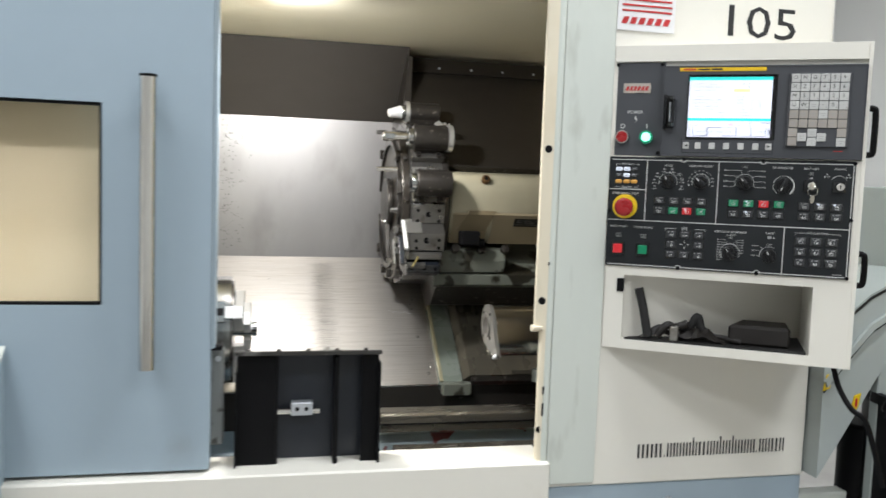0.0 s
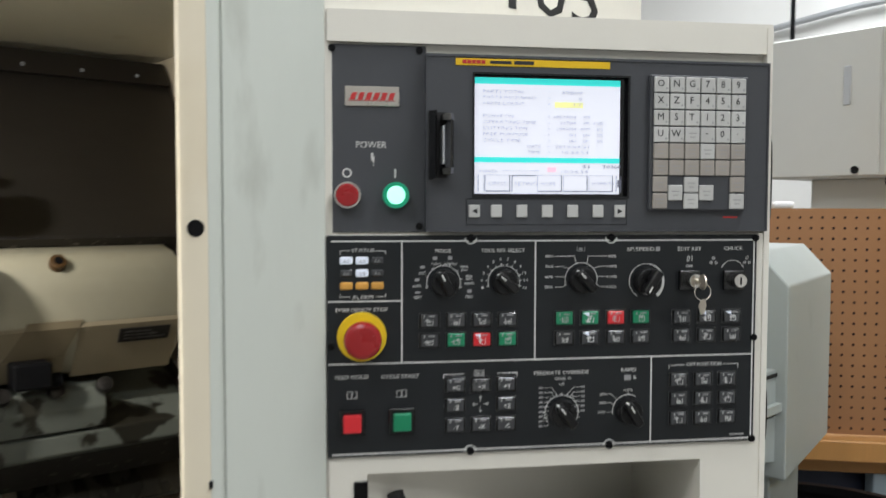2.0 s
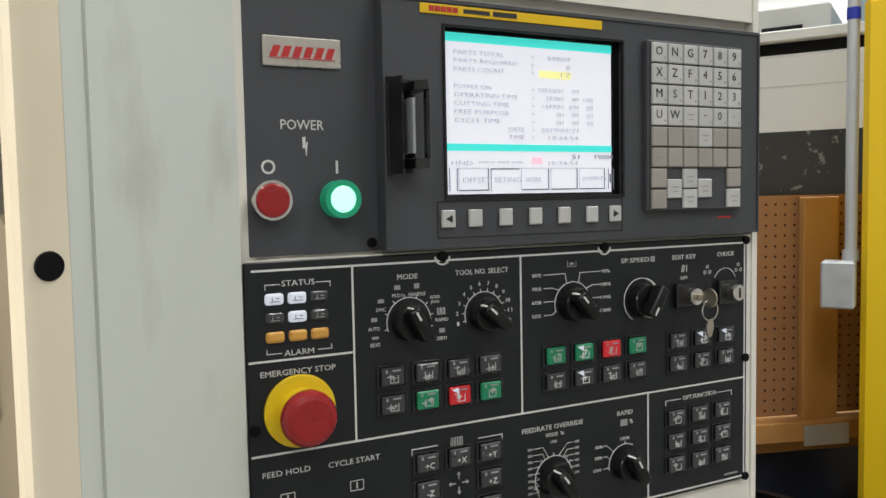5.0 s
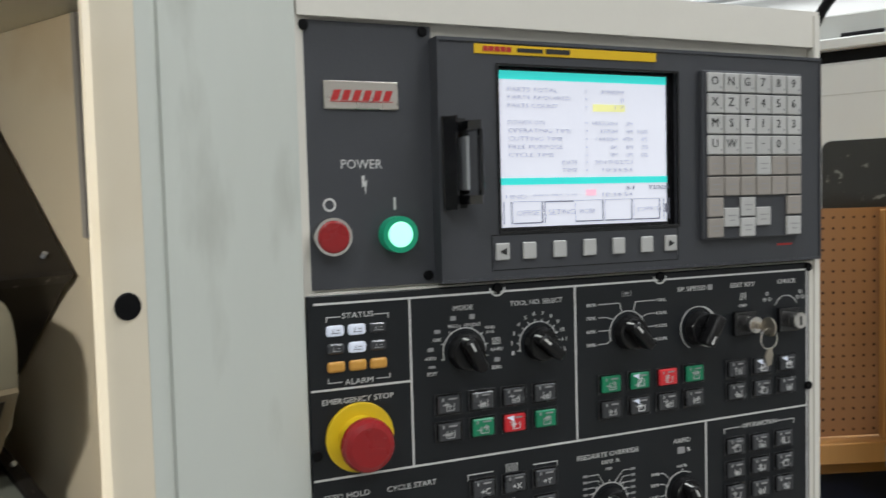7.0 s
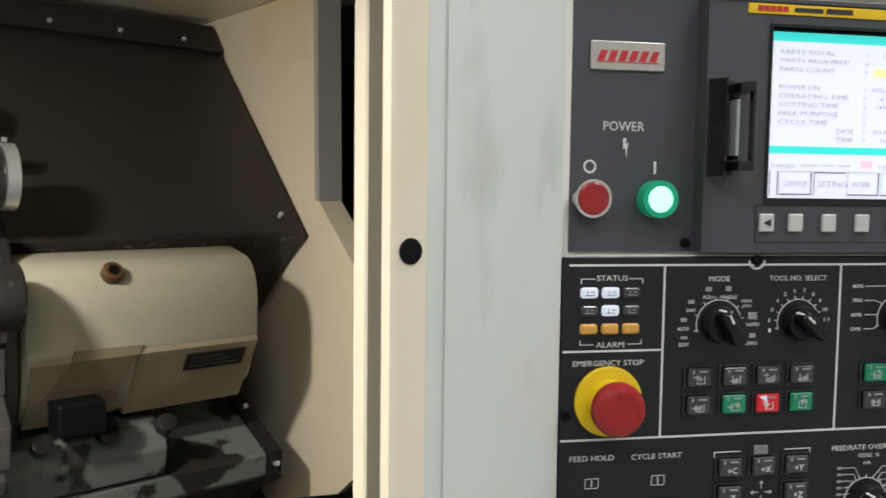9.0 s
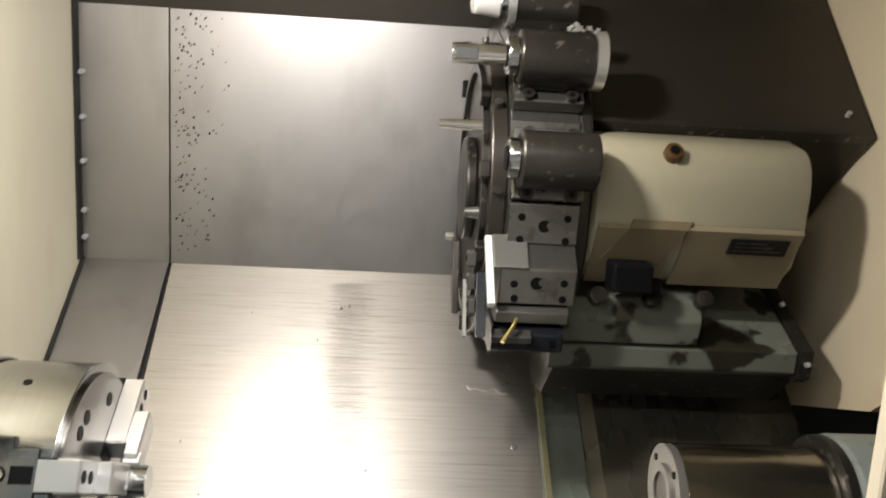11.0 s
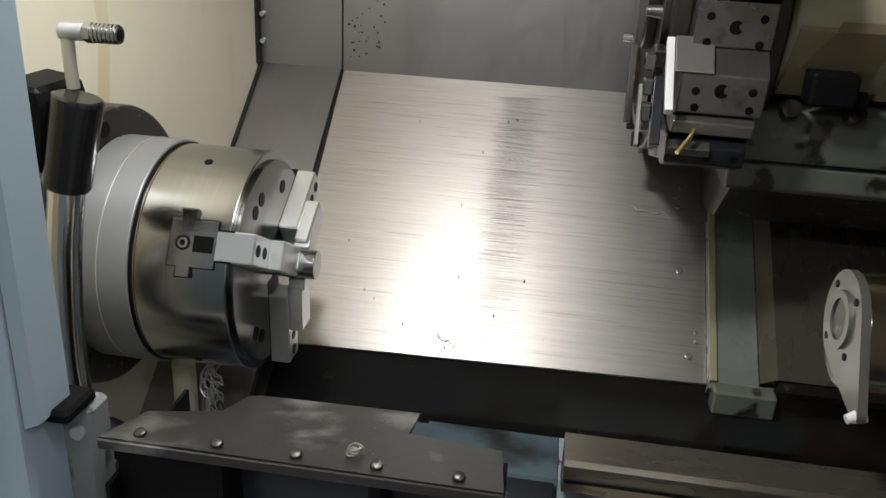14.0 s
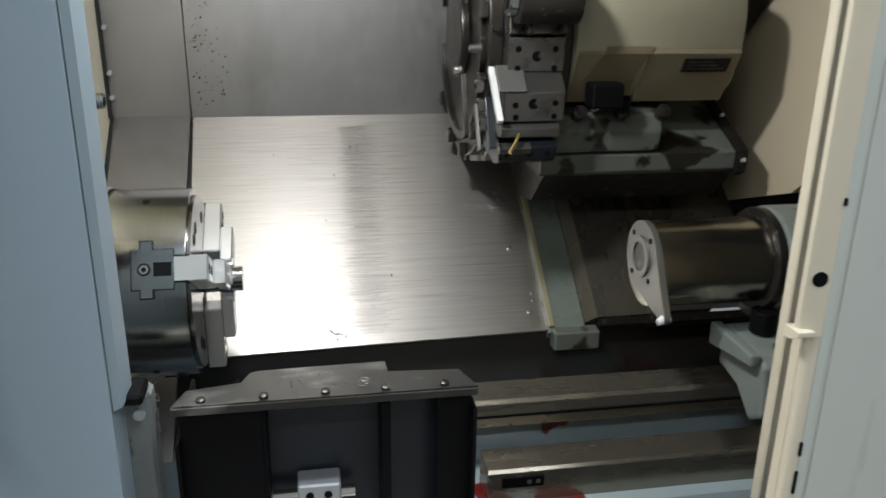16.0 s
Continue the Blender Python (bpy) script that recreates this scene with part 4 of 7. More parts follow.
part("plug", cyl((0.626, 2.460, 1.384), (0.626, 2.440, 1.399), 0.013, seg=20, bevel=0.002), RUST, housing, "rusty plug")
part("plug_bore", cyl((0.626, 2.4402, 1.3989), (0.626, 2.4388, 1.40), 0.007, seg=8), BLACK, housing)


def leaned(bm):
    """Leans a plate back along the housing's sloped lower front."""
    for v in bm.verts:
        if v.co.z < 1.290:
            v.co.y += (1.290 - v.co.z) * 0.636
    return bm


plt = part("nameplate", leaned(box(0.720, 0.805, 2.4325, 2.4365, 1.256, 1.281, 0.0005)), BLACKSTEEL, housing, "dark nameplate with unreadable print")
for k in range(3):
    part("print_bar", leaned(box(0.728, 0.797 - 0.012 * k, 2.4317, 2.4325, 1.261 + 0.006 * k, 1.2635 + 0.006 * k)), TURSTEEL, plt)
# sunken facet drawn as a pad, its shade in the colour
part("browned_pad", leaned(prism_y([(0.545, 1.240), (0.636, 1.240), (0.655, 1.290), (0.660, 1.302), (0.578, 1.302), (0.573, 1.290)], 2.4352, 2.4460)), TAUPE, housing, "pad painted brown for its shade")
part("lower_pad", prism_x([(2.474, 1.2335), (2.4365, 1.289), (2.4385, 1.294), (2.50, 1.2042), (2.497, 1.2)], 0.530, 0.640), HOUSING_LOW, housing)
part("clamp_block", box(0.555, 0.612, 2.430, 2.475, 1.198, 1.240, 0.004), BLACK, housing, "black clamp block")
part("clamp_lug", cyl((0.612, 2.452, 1.206), (0.628, 2.452, 1.206), 0.012, seg=16), BLACK, housing, smooth=True)
part("foot", prism_x([(2.478, 1.112), (2.470, 1.150), (2.480, 1.180), (2.62, 1.204), (2.64, 1.19)], 0.50, 0.705, bevel=0.003), OILYCAST, tur, "oil-stained turret foot")
for bx in (0.545, 0.625, 0.700):
    part("foot_bolt", cyl((bx, 2.474, 1.180), (bx, 2.458, 1.190), 0.013, seg=18, bevel=0.002), BLACKSTEEL, tur, smooth=True)
disc = part("turret_disc", tturn(cyl((0.404, 0, 0), (0.500, 0, 0), RS / math.cos(math.pi / 12) - 0.004, seg=12), 13 + 15), TURSTEEL, tur, "oily steel turret disc with twelve faces")
part("disc_back", cyl((0.501, TY, TZ), (0.521, TY, TZ), 0.252, seg=64, bevel=0.004), BLACKSTEEL, tur, "dark rear disc", smooth=True)
rim = part("disc_rim", cyl((0.380, TY, TZ), (0.4035, TY, TZ), 0.238, seg=64, bevel=0.003), DARKSTEEL, tur, "dark front disc", smooth=True)
part("hub", cyl((0.362, TY, TZ), (0.3795, TY, TZ), 0.085, seg=40, bevel=0.004), BLACKSTEEL, tur, smooth=True)
part("hub_ring", ring((0.372, TY, TZ), (0.3797, TY, TZ), 0.205, 0.190, seg=56), BLACKSTEEL, rim, smooth=True)
for k in range(12):
    y, z = tpol(13 + 30 * k, 0.222)
    part("rim_block", tbox(0.366, 0.380, 0.212, 0.236, -0.012, 0.012, 13 + 30 * k, 0.002), BLACKSTEEL, rim)
    part("rim_bolt", radial(0.389, 0.236, 0.030, 0.010, 0.006, 13 + 30 * k), TURSTEEL if k % 2 else BLACKSTEEL, rim)
# boring-bar holders: dark cylinders clamped on bases
for phi, rad, bar in ((14, 0.038, 0.0), (43, 0.037, 0.075), (72.5, 0.031, 0.0)):
    y, z = tpol(phi, 0.303)
    hol = part("bar_holder", cyl((0.408, y, z), (0.510, y, z), rad, seg=48, bevel=0.003), BLACKSTEEL, tur, "black cylindrical boring-bar holder", smooth=True)
    part("holder_base", tbox(0.405, 0.503, RS - 0.003, RS + 0.019, -0.049, 0.049, phi), TURSTEEL, hol, "worn steel base")
    part("holder_web", tbox(0.410, 0.506, RS + 0.019, RS + 0.045, -rad * 0.86, rad * 0.86, phi, 0.003), BLACKSTEEL, hol)
    for bx in (0.425, 0.485):
        for off in (-0.041, 0.041):
            socket_bolt(bx, RS + 0.019, off, 0.0088, phi, hol)
    part("collet", cyl((0.392, y, z), (0.4085, y, z), rad * 0.72, seg=32, bevel=0.003), TURNED, hol, "bright collet nose", smooth=True)
    part("collet_bore", cyl((0.3905, y, z), (0.3922, y, z), rad * 0.42, seg=24), BLACK, hol)
    if bar:
        part("end_ring", ring((0.510, y, z), (0.524, y, z), rad + 0.003, 0.02, seg=40), BRIGHT, hol, "bright end ring", smooth=True)
        bb = part("boring_bar", cyl((0.392 - bar, y, z), (0.392, y, z), 0.0135, seg=24, bevel=0.002), CHROME, hol, "bright boring bar", smooth=True)
        part("bar_flat", box(0.322, 0.352, y - 0.015, y - 0.006, z - 0.008, z + 0.008, 0.001), TURNED, bb)
    elif phi > 60:
        part("sleeve", ring((0.404, y, z), (0.416, y, z), rad + 0.003, rad - 0.002, seg=40), BRIGHT, hol, smooth=True)
        part("drill_chuck", cyl((0.352, y - 0.01, z - 0.006), (0.392, y, z), 0.012, 0.021, seg=24, bevel=0.003), SHIELD, hol, "pale drill nose", smooth=True)
# the bare station face below the lowest bar holder
bare = part("station_plate", prism_x([(2.426, 1.318), (2.432, 1.262), (2.47, 1.262), (2.47, 1.318)], 0.404, 0.500, bevel=0.0015), TURSTEEL, tur, "worn bare station face with bolt holes")


def on_face(name, x, along, p0, p1, r, mat, parent, out=0.0012, seg=16):
    """A hole or screw on the flat that runs from p0 to p1 in (y, z), a share along it."""
    y, z = p0[0] + (p1[0] - p0[0]) * along, p0[1] + (p1[1] - p0[1]) * along
    d = Vector((0, p1[0] - p0[0], p1[1] - p0[1])).normalized()
    n = Vector((0, d.z, -d.y))
    n = -n if n.y > 0 else n
    a = Vector((x, y, z))
    return part(name, cyl(a - n * 0.001, a + n * out, r, seg=seg), mat, parent, smooth=seg > 18)


BF0, BF1 = (2.426, 1.318), (2.432, 1.262)
for bx, q in ((0.421, 0.34), (0.484, 0.34), (0.421, 0.90), (0.484, 0.90)):
    on_face("face_hole", bx, q, BF0, BF1, 0.0052, BLACK, bare)
on_face("face_bore", 0.453, 0.55, BF0, BF1, 0.0085, BLACK, bare)
on_face("face_screw", 0.461, 0.52, BF0, BF1, 0.0050, TURSTEEL, bare, 0.003, 20)
# turning tool block with a sloped shoulder and a drilled front
blk = part("tool_block", prism_x([(2.443, 1.2695), (2.404, 1.2315), (2.412, 1.182), (2.440, 1.176), (2.52, 1.19), (2.52, 1.262)], 0.394, 0.499, bevel=0.002), TURSTEEL, tur, "steel turning-tool block with drilled face")
HF0, HF1 = (2.404, 1.2315), (2.412, 1.182)
for bx, q in ((0.414, 0.42), (0.482, 0.36), (0.416, 0.84), (0.482, 0.82)):
    on_face("block_hole", bx, q, HF0, HF1, 0.0052, BLACK, blk)
on_face("center_bore", 0.445, 0.38, HF0, HF1, 0.0090, BLACK, blk)
for q in (0.34, 0.66):
    on_face("center_screw", 0.452, q, HF0, HF1, 0.0050, TURSTEEL, blk, 0.003, 20)
part("block_ledge", prism_x([(2.412, 1.179), (2.404, 1.172), (2.408, 1.156), (2.47, 1.150), (2.47, 1.175)], 0.392, 0.492, bevel=0.002), TURSTEEL, blk)
# shield strip coloured bright as a lit top edge, browned plate beside it
part("chip_shield", prism_x([(2.443, 1.270), (2.363, 1.194), (2.370, 1.186), (2.452, 1.262)], 0.375, 0.3845, bevel=0.001), SHIELD, tur, "shield strip, coloured bright for its lit top edge")
part("shield_plate", prism_x([(2.4395, 1.2725), (2.4005, 1.2345), (2.4035, 1.2325), (2.4415, 1.2695)], 0.385, 0.432, bevel=0.001), ENDPLATE, tur, "browned steel plate with a pin")
part("pin", cyl((0.428, 2.441, 1.268), (0.428, 2.437, 1.276), 0.004, seg=12), CHROME, tur)
# lower tool with its shank, clamp screws and coolant pipe
low = part("lower_tool_block", prism_x([(2.414, 1.150), (2.400, 1.142), (2.406, 1.118), (2.44, 1.106), (2.53, 1.12), (2.53, 1.175)], 0.388, 0.486, bevel=0.002), BLUEBLACK, tur, "oily blue-black lower tool block")
for bx in (0.402, 0.440, 0.472):
    on_face("clamp_screw", bx, 0.5, (2.400, 1.142), (2.406, 1.118), 0.0048, BLACK, low)
part("clamp_bar", prism_x([(2.400, 1.150), (2.388, 1.142), (2.392, 1.132), (2.404, 1.138)], 0.386, 0.440, bevel=0.001), TURSTEEL, low)
part("tool_shank", prism_x([(2.405, 1.226), (2.362, 1.150), (2.376, 1.143), (2.422, 1.218)], 0.362, 0.3745, bevel=0.001), BLUEBLACK, tur, "dark tool shank")
for k in range(3):
    y, z = 2.424 - 0.016 * k, 1.240 - 0.028 * k
    part("shank_clamp", box(0.350, 0.3615, y - 0.010, y + 0.012, z - 0.010, z + 0.010, 0.002), TURSTEEL, tur)
    part("clamp_socket", cyl((0.3502, y - 0.001, z), (0.3488, y - 0.001, z), 0.0048, seg=10), BLACK, tur)
part("edge_plate", prism_x([(2.405, 1.215), (2.366, 1.148), (2.374, 1.143), (2.418, 1.208)], 0.345, 0.3492), ENDPLATE, tur, "worn plate edge")
part("hanging_bar", prism_x([(2.470, 1.255), (2.432, 1.160), (2.444, 1.156), (2.484, 1.250)], 0.334, 0.343, bevel=0.001), BLACKSTEEL, tur, "dark hanging tool bar")
part("bar_bolt", cyl((0.334, 2.470, 1.262), (0.322, 2.470, 1.262), 0.006, seg=12), CHROME, tur, smooth=True)
part("coolant_pipe", tube([(0.418, 2.392, 1.166), (0.412, 2.383, 1.157), (0.398, 2.370, 1.140)], 0.0030, 10), BRASS, tur, "small brass coolant pipe")
for phi, length in ((28, 0.060), (-2, 0.02), (100, 0.03)):
    y, z = tpol(phi, 0.235)
    part("rim_tool", cyl((0.366, y, z), (0.366 - length, y, z), 0.009, 0.006, seg=14), CHROME if length > 0.05 else TURSTEEL, tur, smooth=True)
bm = bmesh.new()
random.seed(5)
for i in range(26):
    y, z = tpol(57, 0.292)
    x = 0.485 + 0.045 * random.random()
    q = 0.003 + 0.004 * random.random()
    z += 0.016 * random.random() - (x - 0.485) * 0.2
    box(x, x + q, y - 0.008 * random.random(), y + 0.004, z, z + q, bm=bm)
tagged(part("swarf_tuft", bm, BRIGHT), "small pale tuft of swarf on the turret", "metal chips", kind="stuff")

# ---- tailstock ----
tail = thing("tailstock", (0.8, 2.275, 0.74), "tailstock quill with end plate on a pale grey casting", "tailstock")
QZ = 0.972
quill = part("quill", cyl((0.606, AY, QZ), (0.795, AY, QZ), 0.0705, seg=64, bevel=0.002), QUILLSTEEL, tail, "polished steel quill", smooth=True)
part("collar", cyl((0.795, AY, QZ), (0.812, AY, QZ), 0.086, seg=48, bevel=0.003), BLACKSTEEL, tail, "black oily collar", smooth=True)
part("body", cyl((0.812, AY, QZ), (1.055, AY, QZ), 0.088, seg=48, bevel=0.006), CASTGREY, tail, "pale grey tailstock body", smooth=True)
# tear-drop end plate
out = []
cy, cz, r = 2.262, 0.990, 0.058
tipy, tipz = 2.166, 0.925
ang = math.atan2(tipz - cz, tipy - cy)
dist = math.hypot(tipz - cz, tipy - cy)
spread = math.acos((r - 0.010) / dist)
for i in range(33):
    a = ang + spread + (2 * math.pi - 2 * spread) * i / 32
    out.append((cy + r * math.cos(a), cz + r * math.sin(a)))
for i in range(9):
    a = ang - spread + 2 * spread * i / 8
    out.append((tipy + 0.010 * math.cos(a), tipz + 0.010 * math.sin(a)))
plate = part("end_plate", prism_x(out, 0.594, 0.604), ENDPLATE, tail, "bright tear-drop end plate")
part("bore_ring", ring((0.590, cy, cz), (0.594, cy, cz), 0.034, 0.024, seg=36), ENDPLATE, plate, smooth=True)
part("bore", cyl((0.5925, cy, cz), (0.5938, cy, cz), 0.024, seg=32), BLACKSTEEL, plate)
for a in (40, 130, 220, 310):
    y, z = cy + 0.046 * math.cos(radians(a)), cz + 0.046 * math.sin(radians(a))
    part("plate_screw", cyl((0.5925, y, z), (0.5945, y, z), 0.0045, seg=10), BLACK, plate)
part("stop_bolt", cyl((0.604, tipy, tipz), (0.586, tipy - 0.004, tipz - 0.006), 0.009, 0.005, seg=14), PAPER, plate, "white plastic stop tip")
part("saddle_bracket", prism_x([(2.26, 0.79), (2.26, 0.865), (2.15, 0.862), (2.125, 0.846), (2.115, 0.765), (2.15, 0.742), (2.19, 0.79)], 0.752, 0.95, bevel=0.006), CASTGREY, tail, "pale grey bracket on the guideway")
part("bracket_lug", prism_x([(2.268, 0.825), (2.268, 0.866), (2.135, 0.866), (2.135, 0.845)], 0.733, 0.7515, bevel=0.004), CASTGREY, tail)
boss = part("bracket_boss", prism_x([(2.124, 0.836), (2.108, 0.830), (2.101, 0.772), (2.117, 0.757), (2.135, 0.77)], 0.778, 0.948, bevel=0.003), CASTGREY, tail, "stepped front boss")
part("boss_step", prism_x([(2.1085, 0.820), (2.100, 0.814), (2.094, 0.778), (2.102, 0.766), (2.12, 0.78)], 0.800, 0.946, bevel=0.002), CASTGREY, boss)
part("bracket_neck", box(0.83, 1.05, 2.18, 2.36, 0.84, 0.95, 0.01), CASTGREY, tail)
part("pinch_knob", cyl((0.797, 2.215, 0.866), (0.797, 2.215, 0.905), 0.022, seg=20, bevel=0.003), BLACK, tail, smooth=True)
for bx, by in ((0.79, 2.155), (0.86, 2.165)):
    part("bracket_bolt", cyl((bx, by, 0.864), (bx, by, 0.871), 0.008, seg=12), BLACK, tail)

# ---- bed and guideways ----
bed = thing("lathe_bed", (0.6, 2.25, 0.4), "worn blue-grey lathe bed with red primer showing", "lathe bed")
part("bed_casting", prism_x([(2.44, 0.66), (2.33, 0.665), (2.30, 0.60), (2.16, 0.60), (2.10, 0.45), (2.44, 0.40)], 0.303, 1.25), BEDPAINT, bed, "blue-grey paint worn to red primer")
part("bed_end", prism_x([(2.44, 0.66), (2.33, 0.665), (2.30, 0.60), (2.16, 0.60), (2.10, 0.45), (2.44, 0.40)], 0.10, 0.302), BEDDARK, bed, "darker end of the bed")
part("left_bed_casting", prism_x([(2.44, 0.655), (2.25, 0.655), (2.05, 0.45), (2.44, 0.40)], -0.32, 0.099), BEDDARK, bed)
r1 = part("upper_guideway", prism_x([(2.335, 0.742), (2.272, 0.742), (2.266, 0.736), (2.266, 0.715), (2.272, 0.712), (2.272, 0.690), (2.335, 0.670)], 0.305, 1.22), RAIL, bed, "oily ground steel guideway")
part("seal_strip", box(0.307, 1.2, 2.2635, 2.2655, 0.712, 0.716), BLACK, r1)
r2 = part("lower_guideway", prism_x([(2.253, 0.660), (2.192, 0.660), (2.188, 0.655), (2.188, 0.60), (2.253, 0.58)], 0.338, 1.22), RAIL, bed, "oily ground steel guideway")
part("end_seal", box(0.360, 0.430, 2.1845, 2.1875, 0.628, 0.648, 0.001), BLACK, r2, "black end seal with holes")
for bx in (0.405, 0.420):
    part("seal_hole", cyl((bx, 2.1845, 0.638), (bx, 2.1835, 0.638), 0.004, seg=10), TOOLSTEEL, r2)
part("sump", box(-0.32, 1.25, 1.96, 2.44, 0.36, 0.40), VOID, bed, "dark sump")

# ---- parts catcher at the front of the opening ----
cat = thing("parts_catcher", (0.08, 1.9, 0.7), "black sheet-metal parts catcher with screwed steel lip", "parts catcher")
CX0, CX1, CY, CZ = -0.074, 0.238, 1.846, 1.011


def on_lid(y):
    return CZ - 0.265 * (y - CY)


bm = bmesh.new()
outline = [(CX0, CY), (CX1, CY), (CX1 - 0.006, 1.925), (0.152, 1.937), (0.153, 1.990), (0.004, 1.982), (-0.005, 1.975), (-0.012, 1.930), (CX0 + 0.006, 1.908)]
a = [bm.verts.new((x, y, on_lid(y))) for x, y in outline]
b = [bm.verts.new((x, y, on_lid(y) - 0.004)) for x, y in outline]
bm.faces.new(a), bm.faces.new(list(reversed(b)))
for i in range(len(a)):
    j = (i + 1) % len(a)
    bm.faces.new((a[i], a[j], b[j], b[i]))
lip = part("lip", bm, LIP, cat, "scuffed steel lip with chip marks")
part("front_flange", box(CX0, CX1, CY - 0.003, CY - 0.0005, CZ - 0.0095, CZ - 0.001, 0.0005), LIP, cat)
for k in range(5):
    x = CX0 + 0.028 + k * 0.0625
    part("screw", cyl((x, CY + 0.012, on_lid(CY + 0.012)), (x, CY + 0.011, on_lid(CY + 0.012) + 0.005), 0.0050, seg=14, bevel=0.0018), BLACKSTEEL, lip, smooth=True)
part("left_cheek", box(CX0, CX0 + 0.004, CY, 1.99, 0.70, CZ - 0.045, 0.0005), BLACK, cat)
part("right_cheek", box(CX1 - 0.004, CX1, CY, 1.92, 0.70, CZ - 0.028, 0.0005), BLACK, cat)
part("back_sheet", box(CX0 + 0.004, CX1 - 0.004, 1.902, 1.906, 0.70, CZ - 0.022), SHEETBLUE, cat, "blue-black back sheet")
part("left_panel", box(CX0 + 0.004, 0.012, 1.862, 1.8655, 0.70, CZ - 0.012), BLACK, cat)
part("divider", box(0.0125, 0.0165, 1.862, 1.902, 0.70, CZ - 0.016), BLACK, cat)
part("divider", box(0.137, 0.146, 1.852, 1.902, 0.70, CZ - 0.016), BLACK, cat)
part("right_panel", box(0.198, CX1 - 0.004, 1.862, 1.8655, 0.70, CZ - 0.012), BLACK, cat)
clampb = part("shaft_clamp", box(0.045, 0.092, 1.868, 1.90, 0.862, 0.890, 0.002), GALV, cat, "aluminium shaft clamp")
for bx in (0.058, 0.078):
    part("clamp_bore", cyl((bx, 1.8685, 0.877), (bx, 1.867, 0.877), 0.0045, seg=12), BLACK, clampb)
part("shaft", cyl((0.014, 1.885, 0.868), (0.108, 1.885, 0.868), 0.007, seg=16), CHROME, cat, smooth=True)
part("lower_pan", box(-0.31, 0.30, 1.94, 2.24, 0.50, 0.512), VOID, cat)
part("rear_beam", box(0.20, 0.30, 2.20, 2.44, 0.60, 0.66, 0.004), BLUEBLACK, cat)

# swarf left on the lip
random.seed(23)
pts = [(0.118 + 0.006 * math.cos(i * 1.3) + 0.004 * random.random(), 1.872 + 0.005 * math.sin(i * 1.3) + 0.004 * random.random(), on_lid(1.872) + 0.002 + 0.0005 * i) for i in range(16)]
tagged(part("swarf_curl", tube(pts, 0.0009, 6), TOOLSTEEL), "small bright curl of swarf on the lip", "metal chip")
bm = bmesh.new()
for i in range(45):
    x, y = 0.02 + 0.13 * random.random(), 1.86 + 0.11 * random.random()
    r = 0.0002 + 0.0004 * random.random()
    box(x, x + r * 2, y, y + r, on_lid(y), on_lid(y) + 0.0008, bm=bm)
tagged(part("fine_swarf", bm, TOOLSTEEL), "fine pale swarf scattered on the lip", "metal chips", kind="stuff")

# ---- control cabinet, hinged out from the front (own frame: x along the face, -y towards the operator) ----
con = thing("control_cabinet", (0.74, 1.815, 1.45), "off-white control cabinet with dark operator panels", "control panel", rz=-31)
WEDGE = [(0.0, 0.0), (0.516, 0.0), (0.47, 0.275)]


RC = 0.0090                         # the upper half of the face lies this much deeper
shell = part("shell", prism_z(WEDGE, -0.262, 0.0042), OFFWHITE, con, "off-white sheet-metal shell", own=True)
part("upper_shell", prism_z([(0.005, RC), (0.516, RC), (0.47, 0.275)], 0.0042, 0.2125), OFFWHITE, con, own=True)
part("top_cap", prism_z(WEDGE, 0.2125, 0.247), OFFWHITE, con, own=True)
part("tray_floor", prism_z(WEDGE, -0.430, -0.4085), OFFWHITE, con, own=True)
part("tray_side", prism_z([(0.4345, 0.0), (0.516, 0.0), (0.47, 0.275), (0.4345, 0.254)], -0.4085, -0.262), OFFWHITE, con, own=True)
part("tray_side", prism_z([(0.0, 0.0), (0.0425, 0.0), (0.0425, 0.0248)], -0.4085, -0.262), OFFWHITE, con, own=True)
part("tray_back", prism_z([(0.0425, 0.0185), (0.4345, 0.21), (0.4345, 0.254), (0.0425, 0.0248)], -0.4085, -0.262), OFFWHITE, con, own=True)
bm = box(0.5085, 0.5155, -0.0015, 0.012, -0.425, 0.243)
part("edge_trim", bm, OFFWHITE, shell, own=True)
part("hinge_block", box(0.0275, 0.043, -0.004, 0.012, -0.300, -0.270, 0.001), BLACK, con, own=True)

# operator plate
plate = part("operator_plate", box(-0.001, 0.4985, -0.0045, -0.0002, -0.2415, 0.003, 0.0008), PANELBLK, con, "black operator panel with white legends", own=True)
F = -0.0046                         # its face


def bars(rects, mat, parent, name="line", y=F, thick=0.0004):
    if name in ("bracket_line", "mode_symbol", "scale_bar", "soft_key_end", "spindle_symbols", "print_bars"):
        return [part(name, box(x0, x1, y - thick, y, z0, z1), mat, parent, own=True) for x0, x1, z0, z1 in rects]
    bm = bmesh.new()
    for x0, x1, z0, z1 in rects:
        box(x0, x1, y - thick, y, z0, z1, bm=bm)
    return part(name, bm, mat, parent, own=True)


